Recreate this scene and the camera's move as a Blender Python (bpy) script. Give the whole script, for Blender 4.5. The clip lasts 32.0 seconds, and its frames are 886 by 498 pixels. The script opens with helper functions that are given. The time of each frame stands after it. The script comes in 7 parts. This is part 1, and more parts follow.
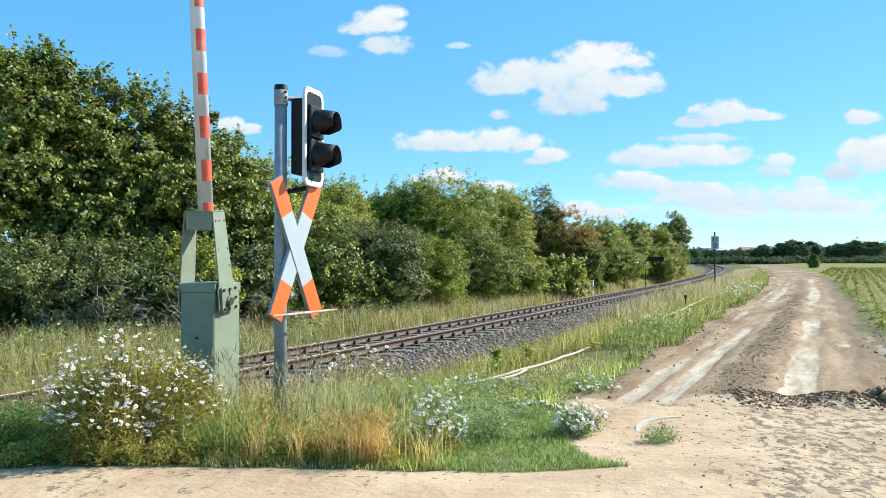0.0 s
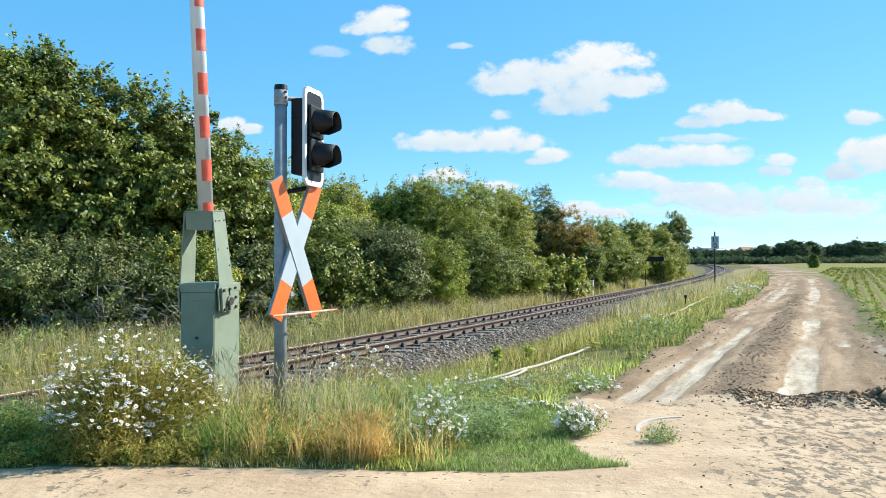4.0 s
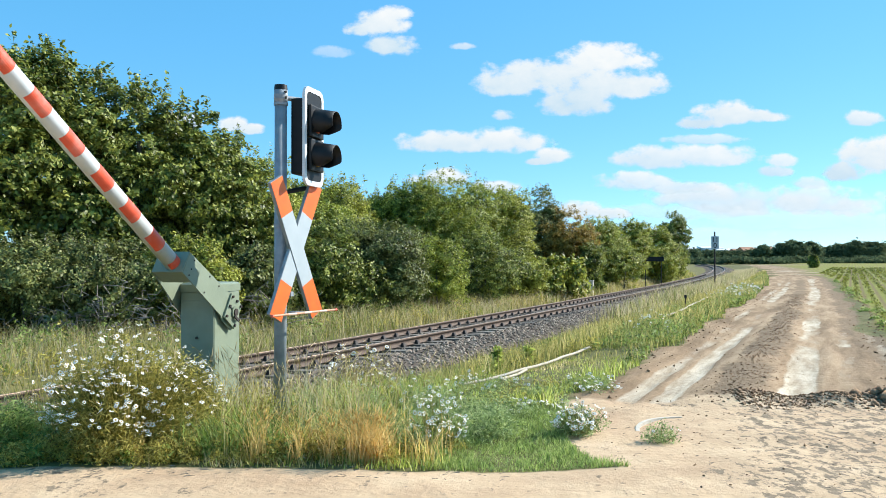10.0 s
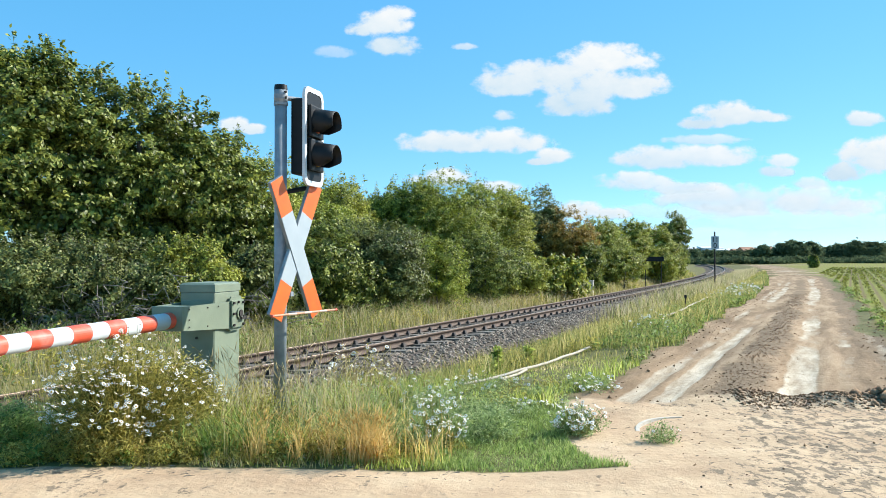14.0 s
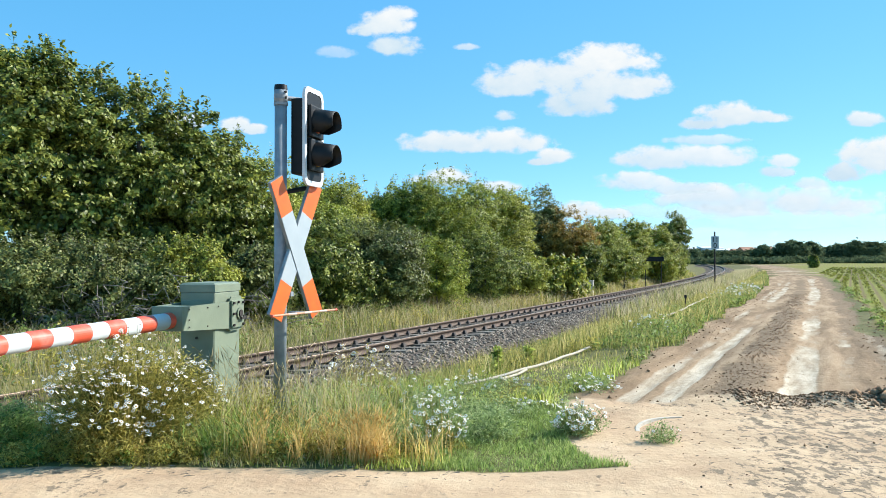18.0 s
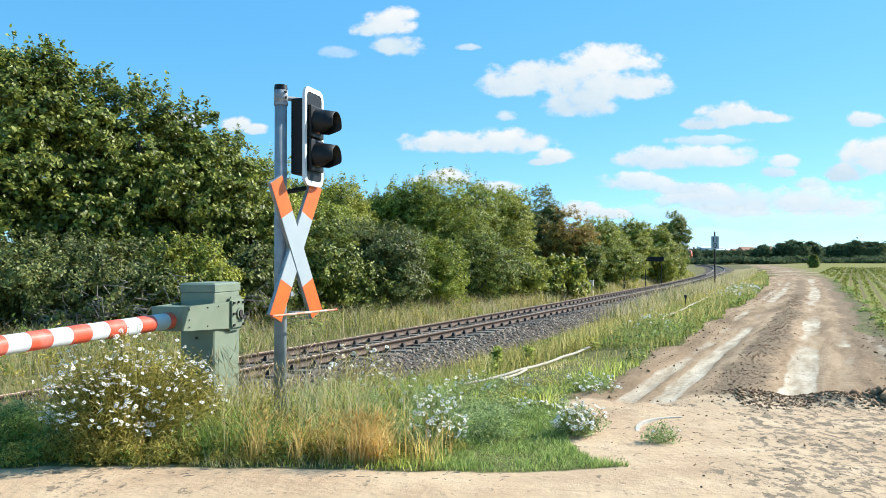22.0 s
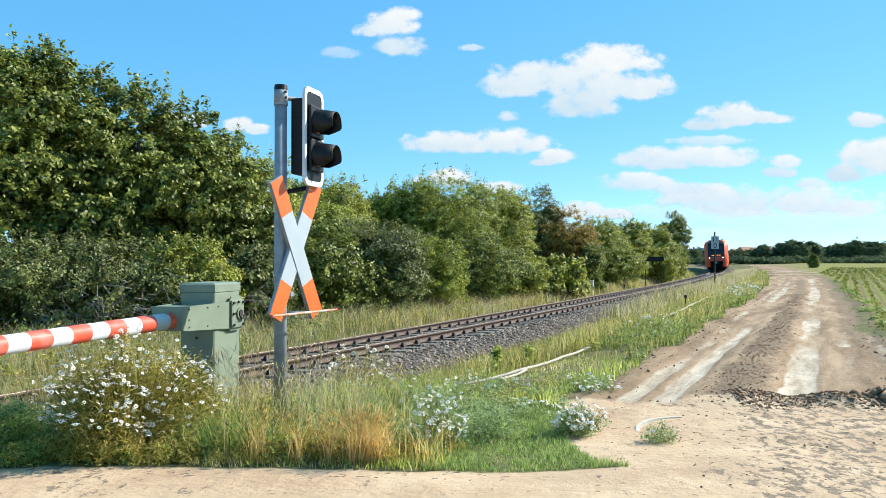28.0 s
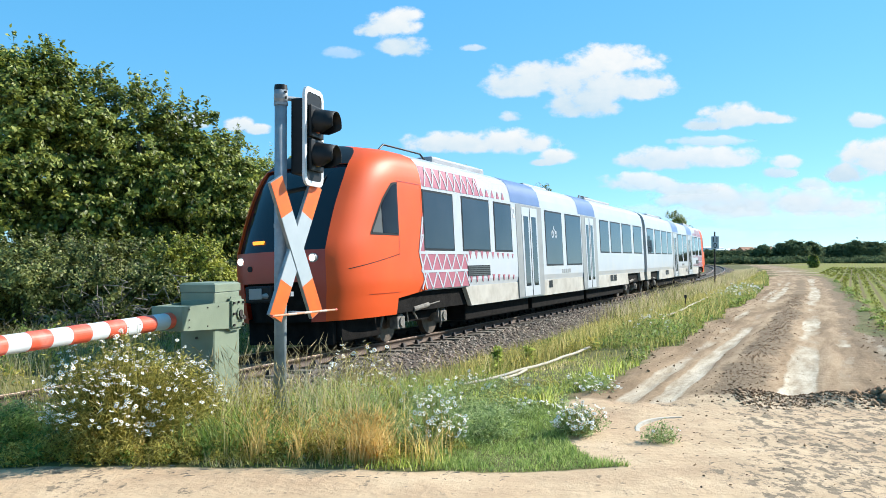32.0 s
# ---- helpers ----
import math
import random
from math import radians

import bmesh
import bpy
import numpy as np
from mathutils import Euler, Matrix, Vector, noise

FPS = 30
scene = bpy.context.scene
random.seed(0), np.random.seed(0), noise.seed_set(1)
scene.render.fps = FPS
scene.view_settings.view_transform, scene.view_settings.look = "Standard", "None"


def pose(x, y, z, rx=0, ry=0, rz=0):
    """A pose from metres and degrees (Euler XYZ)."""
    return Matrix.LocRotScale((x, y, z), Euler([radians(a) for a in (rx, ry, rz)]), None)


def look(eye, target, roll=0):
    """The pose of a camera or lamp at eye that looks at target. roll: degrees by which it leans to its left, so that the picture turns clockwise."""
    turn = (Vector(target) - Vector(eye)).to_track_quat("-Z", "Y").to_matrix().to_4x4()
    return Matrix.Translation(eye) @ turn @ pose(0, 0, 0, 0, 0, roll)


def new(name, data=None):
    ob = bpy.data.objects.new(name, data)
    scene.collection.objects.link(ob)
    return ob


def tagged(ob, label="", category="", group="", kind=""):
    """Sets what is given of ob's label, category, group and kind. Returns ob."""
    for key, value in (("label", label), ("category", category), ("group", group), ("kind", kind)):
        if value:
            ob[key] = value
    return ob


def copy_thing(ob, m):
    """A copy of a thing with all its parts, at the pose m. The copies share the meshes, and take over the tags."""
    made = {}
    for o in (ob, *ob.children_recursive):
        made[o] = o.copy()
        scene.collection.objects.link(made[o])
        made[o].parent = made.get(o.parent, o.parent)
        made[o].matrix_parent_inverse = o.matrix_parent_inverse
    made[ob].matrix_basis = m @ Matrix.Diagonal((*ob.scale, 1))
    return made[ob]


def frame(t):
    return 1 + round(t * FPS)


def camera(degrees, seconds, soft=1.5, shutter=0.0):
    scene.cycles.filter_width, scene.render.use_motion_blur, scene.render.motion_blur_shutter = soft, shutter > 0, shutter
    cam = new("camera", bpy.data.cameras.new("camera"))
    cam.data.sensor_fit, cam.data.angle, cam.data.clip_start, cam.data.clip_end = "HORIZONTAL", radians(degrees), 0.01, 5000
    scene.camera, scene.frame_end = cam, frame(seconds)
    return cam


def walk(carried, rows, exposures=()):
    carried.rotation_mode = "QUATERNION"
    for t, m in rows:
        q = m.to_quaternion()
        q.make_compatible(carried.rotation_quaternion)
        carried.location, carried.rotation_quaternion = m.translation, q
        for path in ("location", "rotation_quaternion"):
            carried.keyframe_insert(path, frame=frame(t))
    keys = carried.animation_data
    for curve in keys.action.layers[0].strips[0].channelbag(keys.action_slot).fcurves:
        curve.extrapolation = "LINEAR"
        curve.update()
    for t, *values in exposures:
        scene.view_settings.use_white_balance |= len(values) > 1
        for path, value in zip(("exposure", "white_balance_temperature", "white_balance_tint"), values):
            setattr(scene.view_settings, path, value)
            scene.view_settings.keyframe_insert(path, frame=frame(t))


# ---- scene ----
import collections

EYE = 1.45
cam = camera(58.5, 32.0, soft=0.5)
walk(cam, [(0.0, pose(0, 0, EYE, 90.614, 0, 0)), (32.0, pose(0, 0, EYE, 90.614, 0, 0))], exposures=[(0.0, 1.0), (32.0, 1.0)])

# ---- sky and sun ----
SUN = Vector((1.0, 0.45, 0.78)).normalized()
world = bpy.data.worlds.new("world")
scene.world = world
world.use_nodes = True
wn = world.node_tree
wn.nodes.clear()
w_out = wn.nodes.new("ShaderNodeOutputWorld")
w_bg = wn.nodes.new("ShaderNodeBackground")
w_sky = wn.nodes.new("ShaderNodeTexSky")
w_sky.sky_type = "NISHITA"
w_sky.sun_disc = False
w_sky.sun_elevation = math.asin(SUN.z)
w_sky.sun_rotation = math.atan2(SUN.x, SUN.y)
w_sky.air_density, w_sky.dust_density, w_sky.ozone_density = 0.75, 0.0, 3.0
w_tint = wn.nodes.new("ShaderNodeMix")
w_tint.data_type, w_tint.blend_type = "RGBA", "MULTIPLY"
w_tint.inputs["Factor"].default_value = 1.0
w_tint.inputs["B"].default_value = (0.42, 0.45, 0.45, 1)
w_air = wn.nodes.new("ShaderNodeMix")
w_air.data_type, w_air.blend_type = "RGBA", "ADD"
w_air.inputs["Factor"].default_value = 1.0
w_air.inputs["B"].default_value = (0.15, 1.42, 2.62, 1)
w_bg.inputs["Strength"].default_value = 0.110
wn.links.new(w_sky.outputs["Color"], w_tint.inputs["A"])
wn.links.new(w_tint.outputs["Result"], w_air.inputs["A"])
wn.links.new(w_air.outputs["Result"], w_bg.inputs["Color"])
wn.links.new(w_bg.outputs["Background"], w_out.inputs["Surface"])

sun_data = bpy.data.lights.new("sun", "SUN")
sun_data.energy, sun_data.angle, sun_data.color = 4.45, radians(0.55), (1.0, 0.965, 0.89)
sun = new("sun", sun_data)
sun.matrix_basis = look(SUN * 100, (0, 0, 0))


# ---- materials ----
def mat(name, c1, c2=None, rough=0.7, metal=0.0, scale=8.0, bump=0.0, bump_scale=None, spec=0.5, island=False, each=False,
        coords="Object", detail=6.0, dirt=None, dirt_scale=1.2, dirt_amount=0.5):
    """A principled material whose colour runs from c1 to c2 by noise, and by island or object where asked."""
    m = bpy.data.materials.new(name)
    m.use_nodes = True
    nt = m.node_tree
    n, l = nt.nodes, nt.links
    b = n["Principled BSDF"]
    b.inputs["Roughness"].default_value = rough
    b.inputs["Metallic"].default_value = metal
    b.inputs["Specular IOR Level"].default_value = spec
    c2 = c2 or tuple(x * 0.75 for x in c1)
    tc = n.new("ShaderNodeTexCoord")
    nz = n.new("ShaderNodeTexNoise")
    nz.inputs["Scale"].default_value = scale
    nz.inputs["Detail"].default_value = detail
    l.new(tc.outputs[coords], nz.inputs["Vector"])
    ramp = n.new("ShaderNodeValToRGB")
    ramp.color_ramp.elements[0].position, ramp.color_ramp.elements[1].position = 0.3, 0.7
    ramp.color_ramp.elements[0].color, ramp.color_ramp.elements[1].color = (*c2, 1), (*c1, 1)
    fac = nz.outputs["Fac"]
    if island or each:
        src = n.new("ShaderNodeNewGeometry").outputs["Random Per Island"] if island else n.new("ShaderNodeObjectInfo").outputs["Random"]
        mx = n.new("ShaderNodeMix")
        mx.inputs["Factor"].default_value = 0.6
        l.new(fac, mx.inputs["A"])
        l.new(src, mx.inputs["B"])
        fac = mx.outputs["Result"]
    l.new(fac, ramp.inputs["Fac"])
    col = ramp.outputs["Color"]
    if dirt:
        nd = n.new("ShaderNodeTexNoise")
        nd.inputs["Scale"].default_value = dirt_scale
        nd.inputs["Detail"].default_value = 8
        l.new(tc.outputs[coords], nd.inputs["Vector"])
        rd = n.new("ShaderNodeValToRGB")
        rd.color_ramp.elements[0].position, rd.color_ramp.elements[1].position = 0.48, 0.72
        l.new(nd.outputs["Fac"], rd.inputs["Fac"])
        mu = n.new("ShaderNodeMath")
        mu.operation = "MULTIPLY"
        mu.inputs[1].default_value = dirt_amount
        l.new(rd.outputs["Color"], mu.inputs[0])
        md = n.new("ShaderNodeMix")
        md.data_type = "RGBA"
        l.new(mu.outputs[0], md.inputs["Factor"])
        l.new(col, md.inputs["A"])
        md.inputs["B"].default_value = (*dirt, 1)
        col = md.outputs["Result"]
    l.new(col, b.inputs["Base Color"])
    if bump:
        nb = n.new("ShaderNodeTexNoise")
        nb.inputs["Scale"].default_value = bump_scale or scale * 4
        nb.inputs["Detail"].default_value = 8
        l.new(tc.outputs[coords], nb.inputs["Vector"])
        bp = n.new("ShaderNodeBump")
        bp.inputs["Strength"].default_value = bump
        bp.inputs["Distance"].default_value = 0.02
        l.new(nb.outputs["Fac"], bp.inputs["Height"])
        l.new(bp.outputs["Normal"], b.inputs["Normal"])
    return m


def leaf_mat(name, ca, cb, cc, trans=0.42, rough=0.5, patch=0.7):
    """Leaves or blades: three colours by island and by patches, part of the light passing through."""
    m = bpy.data.materials.new(name)
    m.use_nodes = True
    nt = m.node_tree
    n, l = nt.nodes, nt.links
    b, out = n["Principled BSDF"], n["Material Output"]
    b.inputs["Roughness"].default_value = rough
    b.inputs["Specular IOR Level"].default_value = 0.35 if rough < 0.9 else 0.0
    geo = n.new("ShaderNodeNewGeometry")
    tc = n.new("ShaderNodeTexCoord")
    nz = n.new("ShaderNodeTexNoise")
    nz.inputs["Scale"].default_value = patch
    nz.inputs["Detail"].default_value = 3
    l.new(tc.outputs["Object"], nz.inputs["Vector"])
    mx = n.new("ShaderNodeMix")
    mx.inputs["Factor"].default_value = 0.5
    l.new(geo.outputs["Random Per Island"], mx.inputs["A"])
    l.new(nz.outputs["Fac"], mx.inputs["B"])
    ramp = n.new("ShaderNodeValToRGB")
    e = ramp.color_ramp.elements
    e[0].position, e[1].position = 0.25, 0.78
    e[0].color, e[1].color = (*(c * 0.62 for c in ca), 1), (*cc, 1)
    mid = e.new(0.52)
    mid.color = (*cb, 1)
    l.new(mx.outputs["Result"], ramp.inputs["Fac"])
    l.new(ramp.outputs["Color"], b.inputs["Base Color"])
    tr = n.new("ShaderNodeBsdfTranslucent")
    l.new(ramp.outputs["Color"], tr.inputs["Color"])
    ms = n.new("ShaderNodeMixShader")
    ms.inputs["Fac"].default_value = trans
    l.new(b.outputs["BSDF"], ms.inputs[1])
    l.new(tr.outputs["BSDF"], ms.inputs[2])
    l.new(ms.outputs["Shader"], out.inputs["Surface"])
    return m


def glow(name, colour, strength):
    m = bpy.data.materials.new(name)
    m.use_nodes = True
    b = m.node_tree.nodes["Principled BSDF"]
    b.inputs["Base Color"].default_value = (*colour, 1)
    b.inputs["Emission Color"].default_value = (*colour, 1)
    b.inputs["Emission Strength"].default_value = strength
    return m


STEEL = mat("galvanised_steel", (0.29, 0.325, 0.355), (0.21, 0.24, 0.27), 0.6, 0.1, 14, 0.1, 90)
GREEN_PAINT = mat("green_paint", (0.215, 0.255, 0.182), (0.178, 0.215, 0.152), 0.5, 0, 5, 0.08, 60, dirt=(0.12, 0.13, 0.09), dirt_scale=3.5, dirt_amount=0.5)
WHITE_PAINT = mat("white_paint", (0.80, 0.80, 0.79), (0.70, 0.71, 0.70), 0.4, 0, 6, dirt=(0.45, 0.44, 0.40), dirt_scale=5, dirt_amount=0.25)
SIGN_WHITE = mat("sign_white", (0.42, 0.47, 0.50), (0.375, 0.425, 0.455), 0.35, 0, 7, dirt=(0.5, 0.5, 0.47), dirt_scale=6, dirt_amount=0.25)
BOOM_WHITE = mat("boom_white", (0.62, 0.66, 0.69), (0.55, 0.59, 0.62), 0.4, 0, 7, dirt=(0.5, 0.5, 0.47), dirt_scale=6, dirt_amount=0.25)
SIGN_ORANGE = mat("sign_orange", (0.80, 0.155, 0.02), (0.70, 0.12, 0.02), 0.38, 0, 8)
BOOM_RED = mat("boom_red", (0.72, 0.10, 0.045), (0.60, 0.08, 0.04), 0.45, 0, 9, dirt=(0.7, 0.55, 0.5), dirt_scale=7, dirt_amount=0.25)
ROD_RED = mat("faded_red", (0.52, 0.22, 0.12), (0.56, 0.30, 0.19), 0.6, 0, 20)
BLACK_PLASTIC = mat("black_plastic", (0.010, 0.0115, 0.013), (0.006, 0.007, 0.008), 0.5, 0, 12, spec=0.25)
BOARD_GREY = mat("board_edge", (0.32, 0.34, 0.35), (0.22, 0.24, 0.25), 0.5, 0.4, 20)
RED_LENS = mat("red_lens", (0.25, 0.02, 0.01), (0.18, 0.015, 0.01), 0.12, 0, 4)
AMBER_LENS = mat("amber_lens", (0.22, 0.10, 0.01), (0.15, 0.07, 0.01), 0.12, 0, 4)
RAIL_RUST = mat("rail_rust", (0.115, 0.072, 0.048), (0.06, 0.042, 0.032), 0.75, 0.2, 14, 0.3, 60)
RAIL_TOP = mat("rail_head", (0.36, 0.27, 0.21), (0.25, 0.16, 0.11), 0.38, 0.7, 6)
SLEEPER = mat("sleeper", (0.17, 0.14, 0.11), (0.09, 0.075, 0.06), 0.85, 0, 5, 0.4, 40, each=True)
STONE = mat("ballast_stone", (0.40, 0.325, 0.255), (0.12, 0.094, 0.074), 0.9, 0, 9, 0.4, 60, spec=0.2, island=True)
BALLAST = mat("ballast_bed", (0.17, 0.135, 0.105), (0.06, 0.047, 0.038), 0.95, 0, 14, 0.9, 26, spec=0.1)
IRON = mat("clip_iron", (0.05, 0.04, 0.036), (0.03, 0.025, 0.022), 0.7, 0.3, 20)
CAB_GLASS = mat("cab_glass", (0.015, 0.015, 0.018), (0.008, 0.008, 0.01), 0.15, 0, 3, spec=0.2)
BARK = mat("bark", (0.16, 0.13, 0.10), (0.07, 0.055, 0.045), 0.9, 0, 9, 0.6, 40)
DEADWOOD = mat("dead_wood", (0.30, 0.26, 0.22), (0.19, 0.16, 0.14), 0.9, 0, 9)
CLOD = mat("soil_clod", (0.33, 0.20, 0.11), (0.17, 0.10, 0.055), 0.95, 0, 9, 0.5, 40, island=True)
HOSE = mat("pale_hose", (0.52, 0.46, 0.36), (0.40, 0.35, 0.27), 0.85, 0, 7, spec=0.1)
CONCRETE = mat("concrete", (0.60, 0.55, 0.47), (0.46, 0.41, 0.34), 0.9, 0, 8, 0.3, 60, spec=0.1)
PETAL = leaf_mat("petal", (1.35, 1.32, 1.24), (0.90, 0.88, 0.82), (0.95, 0.93, 0.88), 0.15, 0.7)
POLLEN = mat("flower_disc", (0.62, 0.38, 0.03), (0.50, 0.28, 0.02), 0.8, 0, 30)
RED_BODY = mat("red_body", (0.76, 0.092, 0.014), (0.70, 0.08, 0.012), 0.5, 0, 1.5, spec=0.3, dirt=(0.5, 0.09, 0.03), dirt_scale=1.1, dirt_amount=0.3)
WHITE_BODY = mat("white_body", (0.48, 0.495, 0.52), (0.435, 0.45, 0.475), 0.3, 0, 1.2, dirt=(0.54, 0.50, 0.45), dirt_scale=1.4, dirt_amount=0.45)
SKIRT = mat("skirt_paint", (0.53, 0.485, 0.42), (0.42, 0.38, 0.325), 0.45, 0, 2.5, dirt=(0.26, 0.21, 0.16), dirt_scale=2.2, dirt_amount=0.6)
BLUE_BODY = mat("blue_body", (0.115, 0.175, 0.33), (0.10, 0.155, 0.30), 0.35, 0, 2)
MAUVE = mat("mauve_panel", (0.40, 0.115, 0.15), (0.34, 0.10, 0.13), 0.4, 0, 3)
DOOR_GREY = mat("door_grey", (0.30, 0.295, 0.285), (0.24, 0.235, 0.225), 0.4, 0, 3)
ROOF_GREY = mat("roof_grey", (0.30, 0.31, 0.33), (0.22, 0.23, 0.25), 0.6, 0, 3)
UNDER = mat("underframe", (0.016, 0.014, 0.013), (0.006, 0.0055, 0.005), 0.9, 0.0, 6, 0.4, 30, spec=0.08)
WHEEL_STEEL = mat("wheel_steel", (0.17, 0.13, 0.10), (0.09, 0.075, 0.06), 0.6, 0.6, 9)
# red darkened for the shaded front panel; also colours the joint lines
JOINT_SHADE_RED = mat("joint_shade_red", (0.46, 0.052, 0.03), (0.40, 0.046, 0.026), 0.35, 0, 2)
GLASS = mat("tinted_glass", (0.030, 0.032, 0.036), (0.012, 0.013, 0.015), 0.04, 0, 0.8, spec=0.5)
SCREEN = mat("windscreen_glass", (0.014, 0.017, 0.024), (0.008, 0.010, 0.015), 0.05, 0, 1.0, spec=0.42)
HEADLIGHT = glow("headlight_glow", (1.0, 0.93, 0.78), 4.0)
DISPLAY = glow("display_glow", (1.0, 0.30, 0.03), 1.0)
LEAF_DARK = leaf_mat("leaf_dark", (0.058, 0.08, 0.017), (0.195, 0.235, 0.042), (0.43, 0.45, 0.10), 0.34)
LEAF_MID = leaf_mat("leaf_mid", (0.075, 0.10, 0.016), (0.265, 0.315, 0.042), (0.50, 0.52, 0.09), 0.36)
LEAF_YELLOW = leaf_mat("leaf_yellow", (0.10, 0.12, 0.018), (0.325, 0.345, 0.05), (0.56, 0.56, 0.11), 0.35)
LEAF_GREY = leaf_mat("leaf_grey", (0.065, 0.078, 0.026), (0.18, 0.205, 0.055), (0.33, 0.35, 0.11), 0.32)
LEAF_BROWN = leaf_mat("leaf_brown", (0.13, 0.10, 0.02), (0.36, 0.25, 0.05), (0.55, 0.38, 0.10))
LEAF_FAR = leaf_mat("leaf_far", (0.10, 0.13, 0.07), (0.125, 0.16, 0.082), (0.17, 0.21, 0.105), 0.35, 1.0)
GRASS = leaf_mat("grass_green", (0.15, 0.20, 0.03), (0.44, 0.50, 0.095), (0.68, 0.70, 0.23), 0.60, 0.6, 1.2)
GRASS_DRY = leaf_mat("grass_dry", (0.50, 0.40, 0.16), (0.68, 0.56, 0.26), (0.82, 0.71, 0.40), 0.6, 0.7, 1.2)
GRASS_MIX = leaf_mat("grass_mixed", (0.22, 0.22, 0.055), (0.46, 0.40, 0.125), (0.72, 0.59, 0.26), 0.6, 0.65, 1.0)
HERB = leaf_mat("herb_green", (0.17, 0.19, 0.045), (0.36, 0.34, 0.085), (0.58, 0.48, 0.16), 0.5, 0.6, 1.5)
CROP = leaf_mat("crop_leaf", (0.12, 0.13, 0.018), (0.21, 0.215, 0.03), (0.36, 0.35, 0.06), 0.3, 0.6, 0.2)
LAWN = leaf_mat("lawn_green", (0.16, 0.24, 0.05), (0.33, 0.44, 0.105), (0.58, 0.64, 0.24), 0.5, 0.55, 2.0)
FEATHER = leaf_mat("feathery_green", (0.10, 0.16, 0.045), (0.31, 0.41, 0.14), (0.58, 0.64, 0.29), 0.5, 0.6, 1.6)
OLIVE = leaf_mat("olive_herb", (0.24, 0.205, 0.045), (0.48, 0.41, 0.085), (0.84, 0.72, 0.21), 0.6, 0.6, 2.5)
GOLD = leaf_mat("golden_grass", (0.82, 0.54, 0.16), (0.90, 0.66, 0.25), (0.95, 0.78, 0.40), 0.62, 0.65, 2.0)
STRAW = leaf_mat("pale_straw", (0.40, 0.33, 0.16), (0.56, 0.47, 0.26), (0.74, 0.65, 0.42), 0.5, 0.7, 1.0)
WEED = leaf_mat("weed_green", (0.085, 0.14, 0.026), (0.235, 0.33, 0.062), (0.46, 0.54, 0.16), 0.52, 0.5, 2.0)
LINESIDE = leaf_mat("lineside_green", (0.10, 0.13, 0.026), (0.27, 0.30, 0.066), (0.50, 0.47, 0.17), 0.5, 0.6, 0.8)
DAISY_LEAF = leaf_mat("daisy_foliage", (0.21, 0.19, 0.042), (0.45, 0.395, 0.085), (0.80, 0.68, 0.21), 0.6, 0.6, 3.0)
BOGIE_GREY = mat("bogie_grey", (0.24, 0.215, 0.185), (0.10, 0.088, 0.075), 0.75, 0.1, 9, 0.3, 40)
HOOD = mat("hood_black", (0.010, 0.011, 0.012), (0.006, 0.0065, 0.007), 0.5, 0, 12, spec=0.3)
ROD_PALE = mat("faded_white", (0.62, 0.45, 0.37), (0.55, 0.38, 0.30), 0.6, 0, 20)
BLANK_GREY = mat("blank_grey", (0.085, 0.09, 0.088), (0.06, 0.064, 0.062), 0.45, 0, 3)


# ---- helpers of this scene ----
def part(name, bm, material, parent=None, label="", smooth=False):
    """Links a bmesh as one mesh object, under a thing or a part."""
    me = bpy.data.meshes.new(name)
    bmesh.ops.recalc_face_normals(bm, faces=bm.faces)
    bm.to_mesh(me)
    bm.free()
    me.materials.append(material)
    if smooth:
        me.polygons.foreach_set("use_smooth", [True] * len(me.polygons))
    ob = new(name, me)
    ob.parent = parent
    if label:
        tagged(ob, label)
    return ob


def empty(name, m=None, **tags):
    ob = new(name)
    ob.empty_display_size = 0.1
    if m is not None:
        ob.matrix_basis = m
    return tagged(ob, **tags)


def fast_mesh(name, verts, faces, material, smooth=False):
    """A mesh from arrays: verts (n, 3) and faces (m, 3 or 4)."""
    me = bpy.data.meshes.new(name)
    verts, faces = np.asarray(verts, np.float32), np.asarray(faces, np.int32)
    k = faces.shape[1]
    me.vertices.add(len(verts))
    me.vertices.foreach_set("co", verts.ravel())
    me.loops.add(faces.size)
    me.loops.foreach_set("vertex_index", faces.ravel())
    me.polygons.add(len(faces))
    me.polygons.foreach_set("loop_start", np.arange(0, faces.size, k, dtype=np.int32))
    if smooth:
        me.polygons.foreach_set("use_smooth", np.ones(len(faces), bool))
    me.update(calc_edges=True)
    me.materials.append(material)
    return me


def box(bm, x0, x1, y0, y1, z0, z1, bevel=0.0):
    vs = [bm.verts.new((x, y, z)) for x in (x0, x1) for y in (y0, y1) for z in (z0, z1)]
    fs = [bm.faces.new([vs[i] for i in q]) for q in ((0, 1, 3, 2), (4, 6, 7, 5), (0, 4, 5, 1), (2, 3, 7, 6), (0, 2, 6, 4), (1, 5, 7, 3))]
    if bevel:
        edges = list({e for f in fs for e in f.edges})
        bmesh.ops.bevel(bm, geom=edges, offset=bevel, segments=2, affect="EDGES", profile=0.6)
    return bm


def boxed(*a, bevel=0.0):
    return box(bmesh.new(), *a, bevel=bevel)


